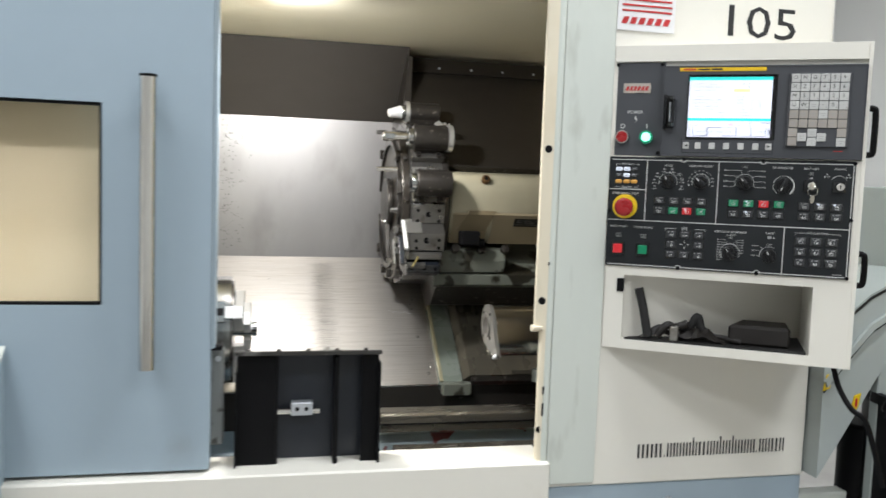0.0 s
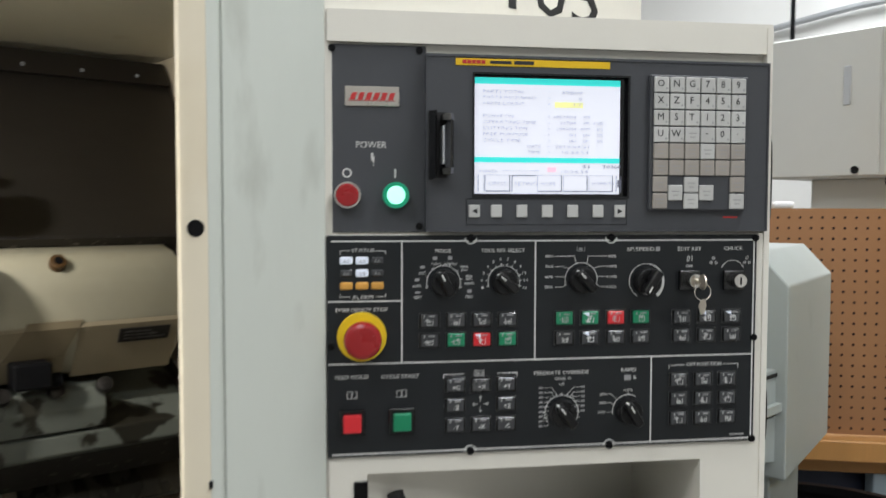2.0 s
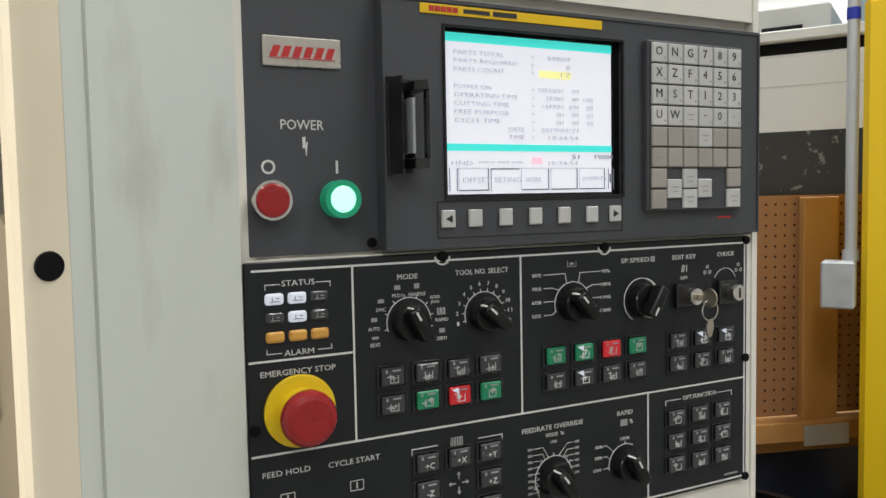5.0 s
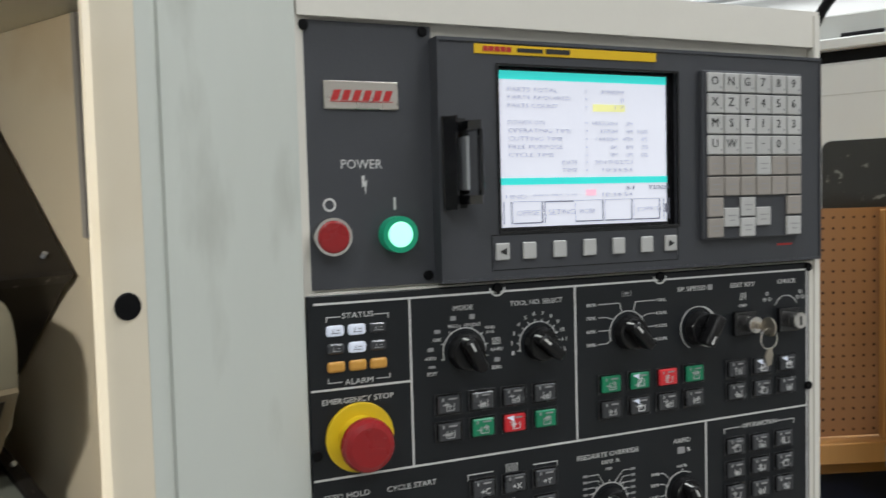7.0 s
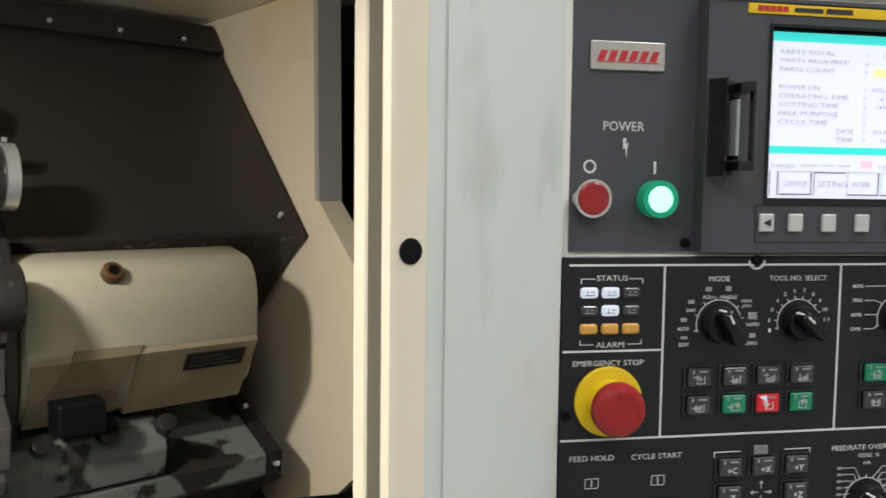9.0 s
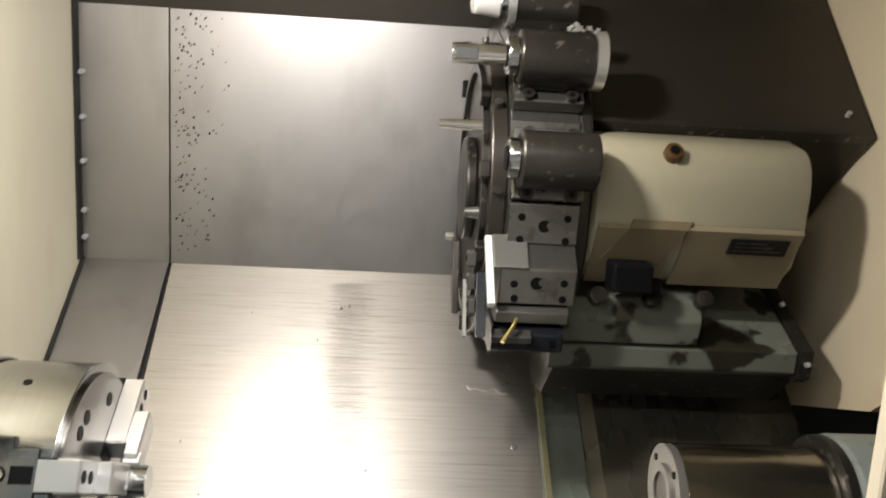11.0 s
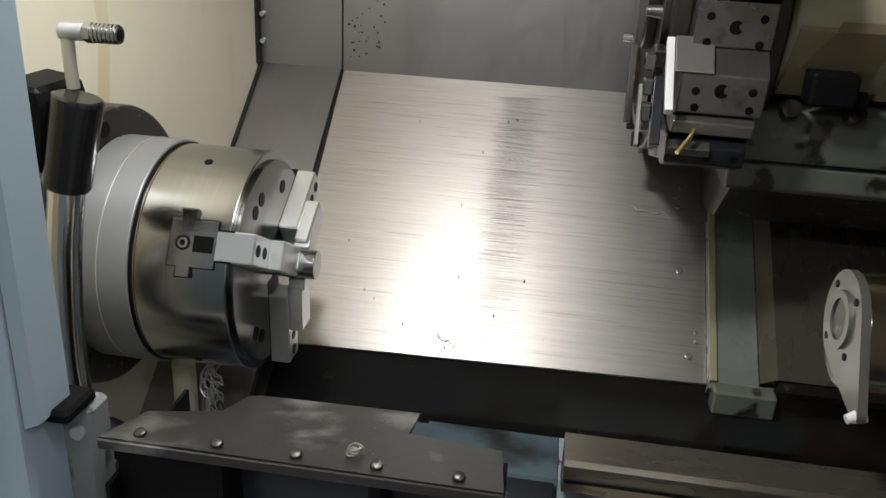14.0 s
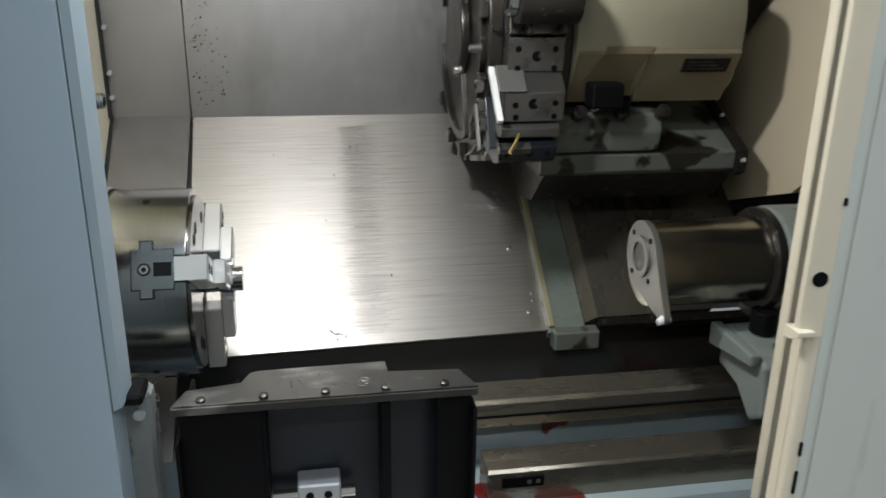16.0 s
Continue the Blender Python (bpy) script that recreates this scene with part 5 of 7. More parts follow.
lw = 0.0016
for rect in ((0.004, 0.495, -0.0025 - lw, -0.0025), (0.004, 0.495, -0.2385, -0.2385 + lw), (0.4938, 0.4954, -0.2369, -0.0041),
      (0.0, 0.4938, -0.1385, -0.1385 + lw), (0.0, 0.0795, -0.0698, -0.0698 + lw), (0.0798, 0.0814, -0.1369, -0.0041),
      (0.2305, 0.2321, -0.1369, -0.0041), (0.3692, 0.3708, -0.2369, -0.1385)):
    bars([rect], WHITEINK, plate, "border_line")
for u, z in ((0.1575, 0.0), (0.320, 0.0), (0.1575, -0.2395), (0.320, -0.2395), (0.496, -0.118), (0.496, -0.001), (0.003, -0.118), (0.496, -0.2385)):
    part("plate_screw", cyl((u, F + 0.001, z), (u, F - 0.0025, z), 0.0042, seg=14, bevel=0.0008), BLACK, plate, own=True)
    if 0.1 < u < 0.45:
        bm = bmesh.new()
        s = -1 if z > -0.1 else 1
        for i in range(8):
            a0, a1 = math.pi * i / 8, math.pi * (i + 1) / 8
            prism_y([(u + 0.0058 * math.cos(a0), z + s * 0.0058 * math.sin(a0)), (u + 0.0072 * math.cos(a0), z + s * 0.0072 * math.sin(a0)),
                     (u + 0.0072 * math.cos(a1), z + s * 0.0072 * math.sin(a1)), (u + 0.0058 * math.cos(a1), z + s * 0.0058 * math.sin(a1))], F - 0.0006, F, bm=bm)
        part("notch_line", bm, WHITEINK, plate, own=True)


def legend(text, u, z, width, height=0.0042, mat=WHITEINK, parent=None, y=F):
    return lettering(parent or plate, text, u, y, z, height, mat, width, name="legend")


legend("STATUS", 0.0384, -0.0131, 0.025), legend("ALARM", 0.0378, -0.0642, 0.0225), legend("EMERGENCY STOP", 0.0369, -0.0783, 0.057)
legend("MODE", 0.1265, -0.0142, 0.0175), legend("TOOL NO. SELECT", 0.1940, -0.0140, 0.050)
legend("SP.SPEED", 0.3555, -0.0134, 0.033), legend("EDIT KEY", 0.4149, -0.0135, 0.029), legend("CHUCK", 0.4690, -0.0132, 0.023)
legend("OFF", 0.4148, -0.0334, 0.009, 0.003), legend("FEED HOLD", 0.0256, -0.1522, 0.036), legend("CYCLE START", 0.0787, -0.1527, 0.042)
legend("FEEDRATE OVERRIDE", 0.263, -0.1536, 0.064), legend("RAPID", 0.3428, -0.1525, 0.018), legend("OPT.FUNCTION", 0.4348, -0.1483, 0.043)
legend("%", 0.350, -0.1615, 0.004, 0.0038), legend("%", 0.2725, -0.1605, 0.004, 0.003)
bars([(0.3375, 0.3455, -0.1645, -0.1585)], DIMINK, plate, "rapid_symbol")
# brackets round STATUS, ALARM, the jog keys and the option keys
bars([(0.014, 0.0245, -0.0140, -0.0134), (0.052, 0.0625, -0.0140, -0.0134), (0.0134, 0.0140, -0.0175, -0.0134), (0.0625, 0.0631, -0.0175, -0.0134),
      (0.014, 0.0245, -0.0642, -0.0636), (0.052, 0.0625, -0.0642, -0.0636), (0.0134, 0.0140, -0.0642, -0.0605), (0.0625, 0.0631, -0.0642, -0.0605),
      (0.1275, 0.150, -0.1525, -0.1518), (0.188, 0.2105, -0.1525, -0.1518), (0.1268, 0.1275, -0.157, -0.1518), (0.2105, 0.2112, -0.157, -0.1518),
      (0.392, 0.411, -0.149, -0.1484), (0.4585, 0.477, -0.149, -0.1484), (0.3914, 0.392, -0.1535, -0.1484), (0.477, 0.4776, -0.1535, -0.1484)], WHITEINK, plate, "bracket_line")


def wave(u, z, n, w, h):
    """A square-wave symbol."""
    r = []
    for i in range(n):
        x = u + i * w
        r += [(x, x + 0.0004, z, z + h), (x, x + w / 2, z + h - 0.0004, z + h), (x + w / 2, x + w / 2 + 0.0004, z, z + h), (x + w / 2, x + w, z, z + 0.0004)]
    return bars(r, WHITEINK, plate, "wave_symbol")


wave(0.162, -0.156, 4, 0.0030, 0.008), wave(0.2555, -0.162, 4, 0.0032, 0.003)
# status lamps
for r, z in enumerate((-0.0242, -0.0379, -0.0519)):
    for k, u in enumerate((0.0200, 0.0371, 0.0538)):
        on = (r, k) in ((0, 0), (0, 1), (1, 1))
        bm = box(u - 0.0070, u + 0.0070, F - 0.0026, F + 0.002, z - 0.0042, z + 0.0042, 0.0024, seg=3)
        lamp = part("status_lamp", bm, AMBER if r == 2 else (LEDON if on else LENSBLK), plate, "lit white lamp" if on else ("amber lamp" if r == 2 else "unlit lamp"), own=True)
        if r < 2:
            bars([(u - 0.0036, u + 0.0036, z - 0.0018, z - 0.0013), (u - 0.0022, u - 0.0017, z - 0.0013, z + 0.0016), (u + 0.0008, u + 0.0032, z + 0.0004, z + 0.0009)], DIMINK if not on else LENSBLK, lamp, "symbol", y=F - 0.0023)
# emergency stop
es = part("emergency_stop", cyl((0.0366, F, -0.1075), (0.0366, F - 0.004, -0.1075), 0.0270, seg=48, bevel=0.0008), YELLOW, plate, "yellow disc of the emergency stop", own=True, smooth=True)
part("stem", cyl((0.0366, F - 0.004, -0.1075), (0.0366, F - 0.0155, -0.1075), 0.0175, seg=32), YELLOW, es, own=True, smooth=True)
part("mushroom_head", cyl((0.0366, F - 0.015, -0.1085), (0.0366, F - 0.030, -0.1085), 0.0208, 0.0198, seg=48, bevel=0.005), REDPL, es, "red mushroom button", own=True, smooth=True)


# rotary selectors
def selector(u, z, r, turn, ticks, labels, arc=(200, -20), dark=KNOB):
    k = part("selector_knob", cyl((u, F, z), (u, F - 0.012, z), r, r * 0.93, seg=40, bevel=0.0015), dark, plate, "black rotary selector with white pointer", own=True, smooth=True)
    bm = box(-r * 0.33, r * 0.33, -0.0265, -0.012, -r * 0.95, r * 0.95, 0.0030, seg=3)
    m = Matrix.Translation((u, F, z)) @ Matrix.Rotation(radians(turn), 4, "Y")
    bmesh.ops.transform(bm, matrix=m, verts=bm.verts)
    grip = part("grip", bm, dark, k, own=True, smooth=True)
    bm = box(-0.0008, 0.0008, -0.0270, -0.0262, r * 0.30, r * 0.78)
    box(-0.0008, 0.0008, -0.0235, -0.013, r * 0.945, r * 0.965, bm=bm)
    bmesh.ops.transform(bm, matrix=m, verts=bm.verts)
    part("pointer", bm, WHITEINK, grip, own=True)
    R = r * 1.22
    bm = bmesh.new()
    a0, a1 = arc
    n = 28
    for i in range(n):
        b0, b1 = radians(a0 + (a1 - a0) * i / n), radians(a0 + (a1 - a0) * (i + 1) / n)
        prism_y([(u + R * math.cos(b0), z + R * math.sin(b0)), (u + (R + 0.0007) * math.cos(b0), z + (R + 0.0007) * math.sin(b0)),
                 (u + (R + 0.0007) * math.cos(b1), z + (R + 0.0007) * math.sin(b1)), (u + R * math.cos(b1), z + R * math.sin(b1))], F - 0.0004, F, bm=bm)
    for a in ticks:
        c, s = math.cos(radians(a)), math.sin(radians(a))
        t = 0.00035
        prism_y([(u + R * c - t * s, z + R * s + t * c), (u + (R + 0.003) * c - t * s, z + (R + 0.003) * s + t * c), (u + (R + 0.003) * c + t * s, z + (R + 0.003) * s - t * c), (u + R * c + t * s, z + R * s - t * c)], F - 0.0004, F, bm=bm)
    part("dial_scale", bm, WHITEINK, plate, own=True)
    for text, lu, lz, w, h in labels:
        legend(text, lu, lz, w, h)
    return k


selector(0.1270, -0.0495, 0.0152, -28, (195, 160, 128, 100, 70, 40, 12, -15),
         [("EDIT", 0.0985, -0.0655, 0.0085, 0.0028), ("AUTO", 0.0972, -0.0530, 0.0095, 0.0028), ("DNC", 0.1035, -0.0385, 0.0078, 0.0028), ("M.D.I", 0.1175, -0.0285, 0.0085, 0.0028),
          ("HANDLE", 0.1345, -0.0285, 0.0145, 0.0028), ("JOG", 0.1500, -0.0360, 0.0075, 0.0028), ("RAPID", 0.1560, -0.0505, 0.0110, 0.0028), ("ZERO", 0.1555, -0.0655, 0.0095, 0.0028)])
bars([(0.0955, 0.1010, -0.0610, -0.0590), (0.0950, 0.1000, -0.0475, -0.0445), (0.1010, 0.1060, -0.0335, -0.0305), (0.1150, 0.1200, -0.0240, -0.0205), (0.1320, 0.1365, -0.0240, -0.0200), (0.1535, 0.1585, -0.0610, -0.0575)], DIMINK, plate, "mode_symbol")
wave(0.1460, -0.0330, 3, 0.003, 0.0022), wave(0.1520, -0.0465, 3, 0.0026, 0.0055)
nums = []
for i in range(12):
    a = radians(195 - 19.2 * i)
    nums.append((str(i + 1), 0.1952 + 0.0252 * math.cos(a), -0.0490 + 0.0252 * math.sin(a), 0.0022 if i < 9 else 0.0042, 0.0032))
selector(0.1952, -0.0490, 0.0145, -48, [195 - 19.2 * i for i in range(12)], nums)
selector(0.2849, -0.0475, 0.0152, -42, (),
         [(t, u, z, 0.0115 if len(t) > 3 else 0.0095, 0.003) for t, u, z in (("80%", 0.2476, -0.0211), ("70%", 0.2474, -0.0327), ("60%", 0.2472, -0.0443), ("50%", 0.2470, -0.0559),
                                                                       ("90%", 0.3212, -0.0213), ("100%", 0.3215, -0.0330), ("110%", 0.3215, -0.0446), ("120%", 0.3215, -0.0563))])
bm = bmesh.new()


def stroke(pts, bm, w=0.0006):
    for (x0, z0), (x1, z1) in zip(pts, pts[1:]):
        d = Vector((x1 - x0, z1 - z0)).normalized() * (w / 2)
        prism_y([(x0 - d.y, z0 + d.x), (x1 - d.y, z1 + d.x), (x1 + d.y, z1 - d.x), (x0 + d.y, z0 - d.x)], F - 0.0004, F, bm=bm)


for side in (-1, 1):
    for z0, (du, dz) in ((-0.0211, (0.0062, 0.0175)), (-0.0327, (0.0140, 0.0120)), (-0.0443, (0.0182, 0.0030)), (-0.0559, (0.0182, -0.0055))):
        stroke([(0.2849 + side * 0.0305, z0), (0.2849 + side * (0.0080 if dz > 0.015 else 0.0215), z0), (0.2849 + side * du, -0.0475 + dz)], bm)
part("scale_leaders", bm, WHITEINK, plate, own=True)
bars([(0.2795, 0.2885, -0.0155, -0.0150), (0.2795, 0.2800, -0.0155, -0.0105), (0.2885, 0.2890, -0.0155, -0.0105), (0.2820, 0.2860, -0.0140, -0.0118), (0.3735, 0.3785, -0.0160, -0.0108)], DIMINK, plate, "spindle_symbols")
selector(0.3620, -0.0502, 0.0160, -150, (), [], arc=(240, 20))
bm = bmesh.new()
for i in range(14):
    a, a2 = radians(75 - 9 * i), radians(75 - 9 * (i + 1))
    w0, w1 = 0.0206 + 0.00022 * i, 0.0206 + 0.00022 * (i + 1)
    prism_y([(0.362 + 0.0198 * math.cos(a), -0.0502 + 0.0198 * math.sin(a)), (0.362 + w0 * math.cos(a), -0.0502 + w0 * math.sin(a)), (0.362 + w1 * math.cos(a2), -0.0502 + w1 * math.sin(a2)), (0.362 + 0.0198 * math.cos(a2), -0.0502 + 0.0198 * math.sin(a2))], F - 0.0004, F, bm=bm)
part("speed_wedge", bm, WHITEINK, plate, own=True)
selector(0.2633, -0.1990, 0.0158, -38, [90 + d for d in (-108, -90, -72, -54, -36, -18, 0, 18, 36, 54, 72, 90, 108)], [("100", 0.2633, -0.1668, 0.0062, 0.0026)], arc=(210, -30))
bm = bmesh.new()
rects = []
for i in range(9):
    z0 = -0.1705 - 0.0055 * i
    stroke([(0.2420, z0), (0.2480 if i > 1 else 0.2520, z0), (0.2633 - 0.0195 * math.sin(radians(16 + 12.5 * i)), -0.199 + 0.0195 * math.cos(radians(16 + 12.5 * i)))], bm, 0.0004)
    rects.append((0.2365, 0.2410, z0 - 0.0010, z0 + 0.0010))
    if i < 6:
        stroke([(0.2850, z0), (0.2775, z0), (0.2633 + 0.0195 * math.sin(radians(16 + 14 * i)), -0.199 + 0.0195 * math.cos(radians(16 + 14 * i)))], bm, 0.0004)
        rects.append((0.2860, 0.2905, z0 - 0.0010, z0 + 0.0010))
part("scale_leaders", bm, WHITEINK, plate, own=True)
bars(rects, DIMINK, plate, "scale_bar")
selector(0.3425, -0.2000, 0.0150, -30, (90,), [("50%", 0.3125, -0.1800, 0.0085, 0.0028), ("25%", 0.3120, -0.1900, 0.0085, 0.0028), ("LOW", 0.3110, -0.2010, 0.0088, 0.0028), ("100%", 0.3425, -0.1762, 0.0105, 0.0028)], arc=(190, 60))
bm = bmesh.new()
for z0, a in ((-0.18, 135), (-0.19, 160), (-0.201, 180)):
    stroke([(0.3175, z0), (0.3215, z0), (0.3425 + 0.0183 * math.cos(radians(a)), -0.2 + 0.0183 * math.sin(radians(a)))], bm, 0.0005)
part("scale_leaders", bm, WHITEINK, plate, own=True)


# key locks
def lock(u, z, key):
    lk = part("key_switch", box(u - 0.0125, u + 0.0125, F - 0.006, F, z - 0.0115, z + 0.0115, 0.001), MDIDARK, plate, "black key switch with steel barrel", own=True)
    part("barrel", cyl((u + 0.002, F - 0.006, z), (u + 0.002, F - 0.017, z), 0.0080, seg=28, bevel=0.001), CHROME, lk, own=True, smooth=True)
    if key:
        ky = part("key", box(u - 0.002, u + 0.006, F - 0.023, F - 0.017, z - 0.0030, z + 0.0030, 0.0008), KEYMETAL, lk, "key with a ring and a second key", own=True)
        part("key_bow", cyl((u + 0.002, F - 0.031, z), (u + 0.0035, F - 0.031, z), 0.0088, seg=20), KEYMETAL, lk, own=True)
        bm = bmesh.new()
        pts = [(u + 0.003 + 0.0095 * math.cos(a), F - 0.031, z - 0.011 + 0.0095 * math.sin(a)) for a in [2 * math.pi * i / 20 for i in range(21)]]
        part("key_ring", tube(pts, 0.0007, 6, bm), CHROME, lk, own=True, smooth=True)
        part("spare_key", prism_y([(u + 0.001, z - 0.020), (u + 0.006, z - 0.019), (u + 0.0075, z - 0.026), (u + 0.005, z - 0.035), (u + 0.001, z - 0.036), (u - 0.002, z - 0.027)], F - 0.0317, F - 0.0304), KEYMETAL, lk, own=True)
    else:
        part("keyway", box(u + 0.0012, u + 0.0028, F - 0.0175, F - 0.0171, z - 0.0045, z + 0.0045), BLACK, lk, own=True)


lock(0.4135, -0.0497, True), lock(0.4680, -0.0500, False)
for pts in ([(0.4115, -0.0275), (0.4130, -0.0215), (0.4150, -0.0220), (0.4140, -0.0275), (0.4115, -0.0275)], [(0.4178, -0.0275), (0.4178, -0.0210)],
            [(0.4680 + 0.0150 * math.cos(radians(a)), -0.0420 + 0.0150 * math.sin(radians(a))) for a in range(155, 20, -12)]):
    bm = bmesh.new()
    stroke(pts, bm)
    part("key_symbol", bm, WHITEINK, plate, own=True)
for u in (0.4445, 0.4860):
    for du, dz in ((0, 0.0042), (-0.0032, -0.0012), (0.0032, -0.0012)):
        bm = bmesh.new()
        stroke([(u + du + 0.0016 * math.cos(a), -0.0285 + dz + 0.0016 * math.sin(a)) for a in [2 * math.pi * i / 8 for i in range(9)]], bm, 0.0005)
        part("chuck_symbol", bm, WHITEINK, plate, own=True)

# push keys: frame, cap, printed symbol
random.seed(21)


def push_key(u, z, w=0.0245, h=0.0180, cap=LENSBLK, lit=False, text=""):
    fr = part("push_key", box(u - w / 2, u + w / 2, F - 0.0012, F, z - h / 2, z + h / 2, 0.0006), MDIDARK, plate, own=True)
    bars([(u - w / 2, u + w / 2, z + h / 2 - 0.0004, z + h / 2), (u - w / 2, u + w / 2, z - h / 2, z - h / 2 + 0.0004), (u - w / 2, u - w / 2 + 0.0004, z - h / 2, z + h / 2), (u + w / 2 - 0.0004, u + w / 2, z - h / 2, z + h / 2)], LENSBLK, fr, "key_rim", y=F - 0.0012)
    cp = part("cap", box(u - w * 0.39, u + w * 0.39, F - 0.0045, F - 0.0012, z - h * 0.40, z + h * 0.40, 0.001), cap, fr, own=True)
    y = F - 0.0046
    if text:
        lettering(fr, text, u + 0.001, y, z - h * 0.12, 0.0048, WHITEINK, name="legend")
    else:
        r = []
        for i in range(3):
            x0 = u - 0.004 + 0.006 * random.random()
            z0 = z - h * 0.22 + h * 0.3 * random.random()
            r += [(x0 - 0.0025, x0 + 0.0025, z0, z0 + 0.0006), (x0, x0 + 0.0006, z0 - 0.002, z0 + 0.002)]
        r += [(u - 0.003, u + 0.004, z - h * 0.27, z - h * 0.24), (u - 0.003, u - 0.0024, z - h * 0.24, z + h * 0.06), (u + 0.0034, u + 0.004, z - h * 0.24, z + h * 0.06)]
        bars(r, SOFTINK if not lit else PAPER, fr, "symbol", y=y)
    bars([(u - 0.001, u + 0.006, z + h * 0.23, z + h * 0.30)], DIMINK, fr, "print_bar", y=y)
    if lit:
        part("pilot_lens", prism_y([(u - 0.0085, z + h * 0.30), (u - 0.002, z + h * 0.36), (u - 0.0015, z + h * 0.08)], y - 0.0004, y), LEDON, fr, "lit pilot lens", own=True)
    else:
        part("pilot_lens", box(u - 0.0065, u - 0.005, y - 0.0003, y, z + h * 0.18, z + h * 0.32), DIMINK, fr, own=True)


for i, u in enumerate((0.1109, 0.1408, 0.1698, 0.1990)):
    push_key(u, -0.0909)
    push_key(u, -0.1130, cap=(LENSBLK, GREENPL, REDKEY, GREENPL)[i], lit=(i == 2))
for i, u in enumerate((0.2648, 0.2950, 0.3255, 0.3555)):
    push_key(u, -0.0912, cap=(GREENPL, GREENPL, REDKEY, GREENPL)[i], lit=(i == 1))
    push_key(u, -0.1136, lit=(i == 1))
for i, u in enumerate((0.4052, 0.4360, 0.4670)):
    push_key(u, -0.0920, lit=i > 0), push_key(u, -0.1136)
jog = [["+C", "+X", "+Y"], ["-Z", None, "+Z"], ["-Y", "-X", "-C"]]
for r in range(3):
    for c in range(3):
        u, z = 0.1400 + 0.029 * c, -0.1640 - 0.0224 * r
        if jog[r][c]:
            push_key(u, z, text=jog[r][c])
        push_key(0.4030 + 0.0300 * c, -0.1655 - 0.0224 * r)
bm = bmesh.new()
for dx, dz in ((1, 0), (-1, 0), (0, 1), (0, -1)):
    stroke([(0.169 + dx * 0.003, -0.1864 + dz * 0.003), (0.169 + dx * 0.009, -0.1864 + dz * 0.009)], bm, 0.0006)
    stroke([(0.169 + dx * 0.007 + dz * 0.0015, -0.1864 + dz * 0.007 + dx * 0.0015), (0.169 + dx * 0.009, -0.1864 + dz * 0.009), (0.169 + dx * 0.007 - dz * 0.0015, -0.1864 + dz * 0.007 - dx * 0.0015)], bm, 0.0006)
part("jog_arrows", bm, WHITEINK, plate, own=True)
# feed hold and cycle start
for u, mat, nm in ((0.0258, REDKEY, "red"), (0.0802, GREENPL, "green")):
    fr = part("start_button", box(u - 0.0145, u + 0.0145, F - 0.005, F, -0.2165, -0.1875, 0.001), MDIDARK, plate, own=True)
    part("cap", box(u - 0.0098, u + 0.0098, F - 0.011, F - 0.005, -0.2118, -0.1922, 0.0012), mat, fr, nm + " square button", own=True)
    bars([(u - 0.0055, u + 0.0055, -0.1760, -0.1755), (u - 0.0055, u + 0.0055, -0.1685, -0.1680), (u - 0.0055, u - 0.005, -0.1760, -0.1680), (u + 0.005, u + 0.0055, -0.1760, -0.1680), (u - 0.0005, u + 0.0005, -0.1745, -0.1695)], WHITEINK, plate, "button_symbol")
bars([(0.468, 0.486, -0.2335, -0.2318)], DIMINK, plate, "print_bar")

# power plate
pw = part("power_plate", box(0.0052, 0.1085, RC - 0.0040, RC - 0.0002, 0.0062, 0.2105, 0.0006), MDIGREY, con, "dark grey power panel", own=True)
P = RC - 0.0041
lettering(pw, "POWER", 0.0482, P, 0.1022, 0.0072, WHITEINK, 0.033, name="legend")
bm = bmesh.new()
prism_y([(0.0478, 0.0930), (0.0502, 0.0935), (0.0500, 0.0885), (0.0520, 0.0900), (0.0505, 0.0785), (0.0498, 0.0855), (0.0480, 0.0845)], P - 0.0004, P, bm=bm)
part("flash_symbol", bm, WHITEINK, pw, own=True)
part("off_ring", ring((0.0216, P, 0.0712), (0.0216, P - 0.0004, 0.0712), 0.0052, 0.0036, seg=28), WHITEINK, pw, own=True)
part("on_bar", box(0.0733, 0.0751, P - 0.0004, P, 0.0662, 0.0760), WHITEINK, pw, own=True)
rb = part("power_off_button", ring((0.0216, P, 0.0470), (0.0216, P - 0.010, 0.0470), 0.0145, 0.0125, seg=40), CHROME, pw, "chrome-rimmed red button", own=True, smooth=True)
part("cap", cyl((0.0216, P, 0.0470), (0.0216, P - 0.0115, 0.0470), 0.0124, seg=40, bevel=0.0015), REDPL, rb, own=True, smooth=True)
gb = part("power_on_lamp", ring((0.0742, P, 0.0470), (0.0742, P - 0.013, 0.0470), 0.0142, 0.0100, seg=40), GREENRIM, pw, "lit green push button", own=True, smooth=True)
part("lens", cyl((0.0742, P, 0.0470), (0.0742, P - 0.0135, 0.0470), 0.0100, seg=40, bevel=0.0015), GREENLIT, gb, own=True, smooth=True)
np_ = part("nameplate", box(0.0196, 0.0792, P - 0.0022, P, 0.1440, 0.1655, 0.0007), SILVERPL, pw, "silver nameplate with a dark red emblem", own=True)
for k in range(6):
    x = 0.0245 + 0.0083 * k
    part("emblem", prism_y([(x, 0.1505), (x + 0.0055, 0.1505), (x + 0.0085, 0.1585), (x + 0.0030, 0.1585)], P - 0.0026, P - 0.0022), REDINK, np_, own=True)
bars([(0.024, 0.074, 0.1494, 0.1500)], REDINK, np_, "emblem_line", y=P - 0.0026)
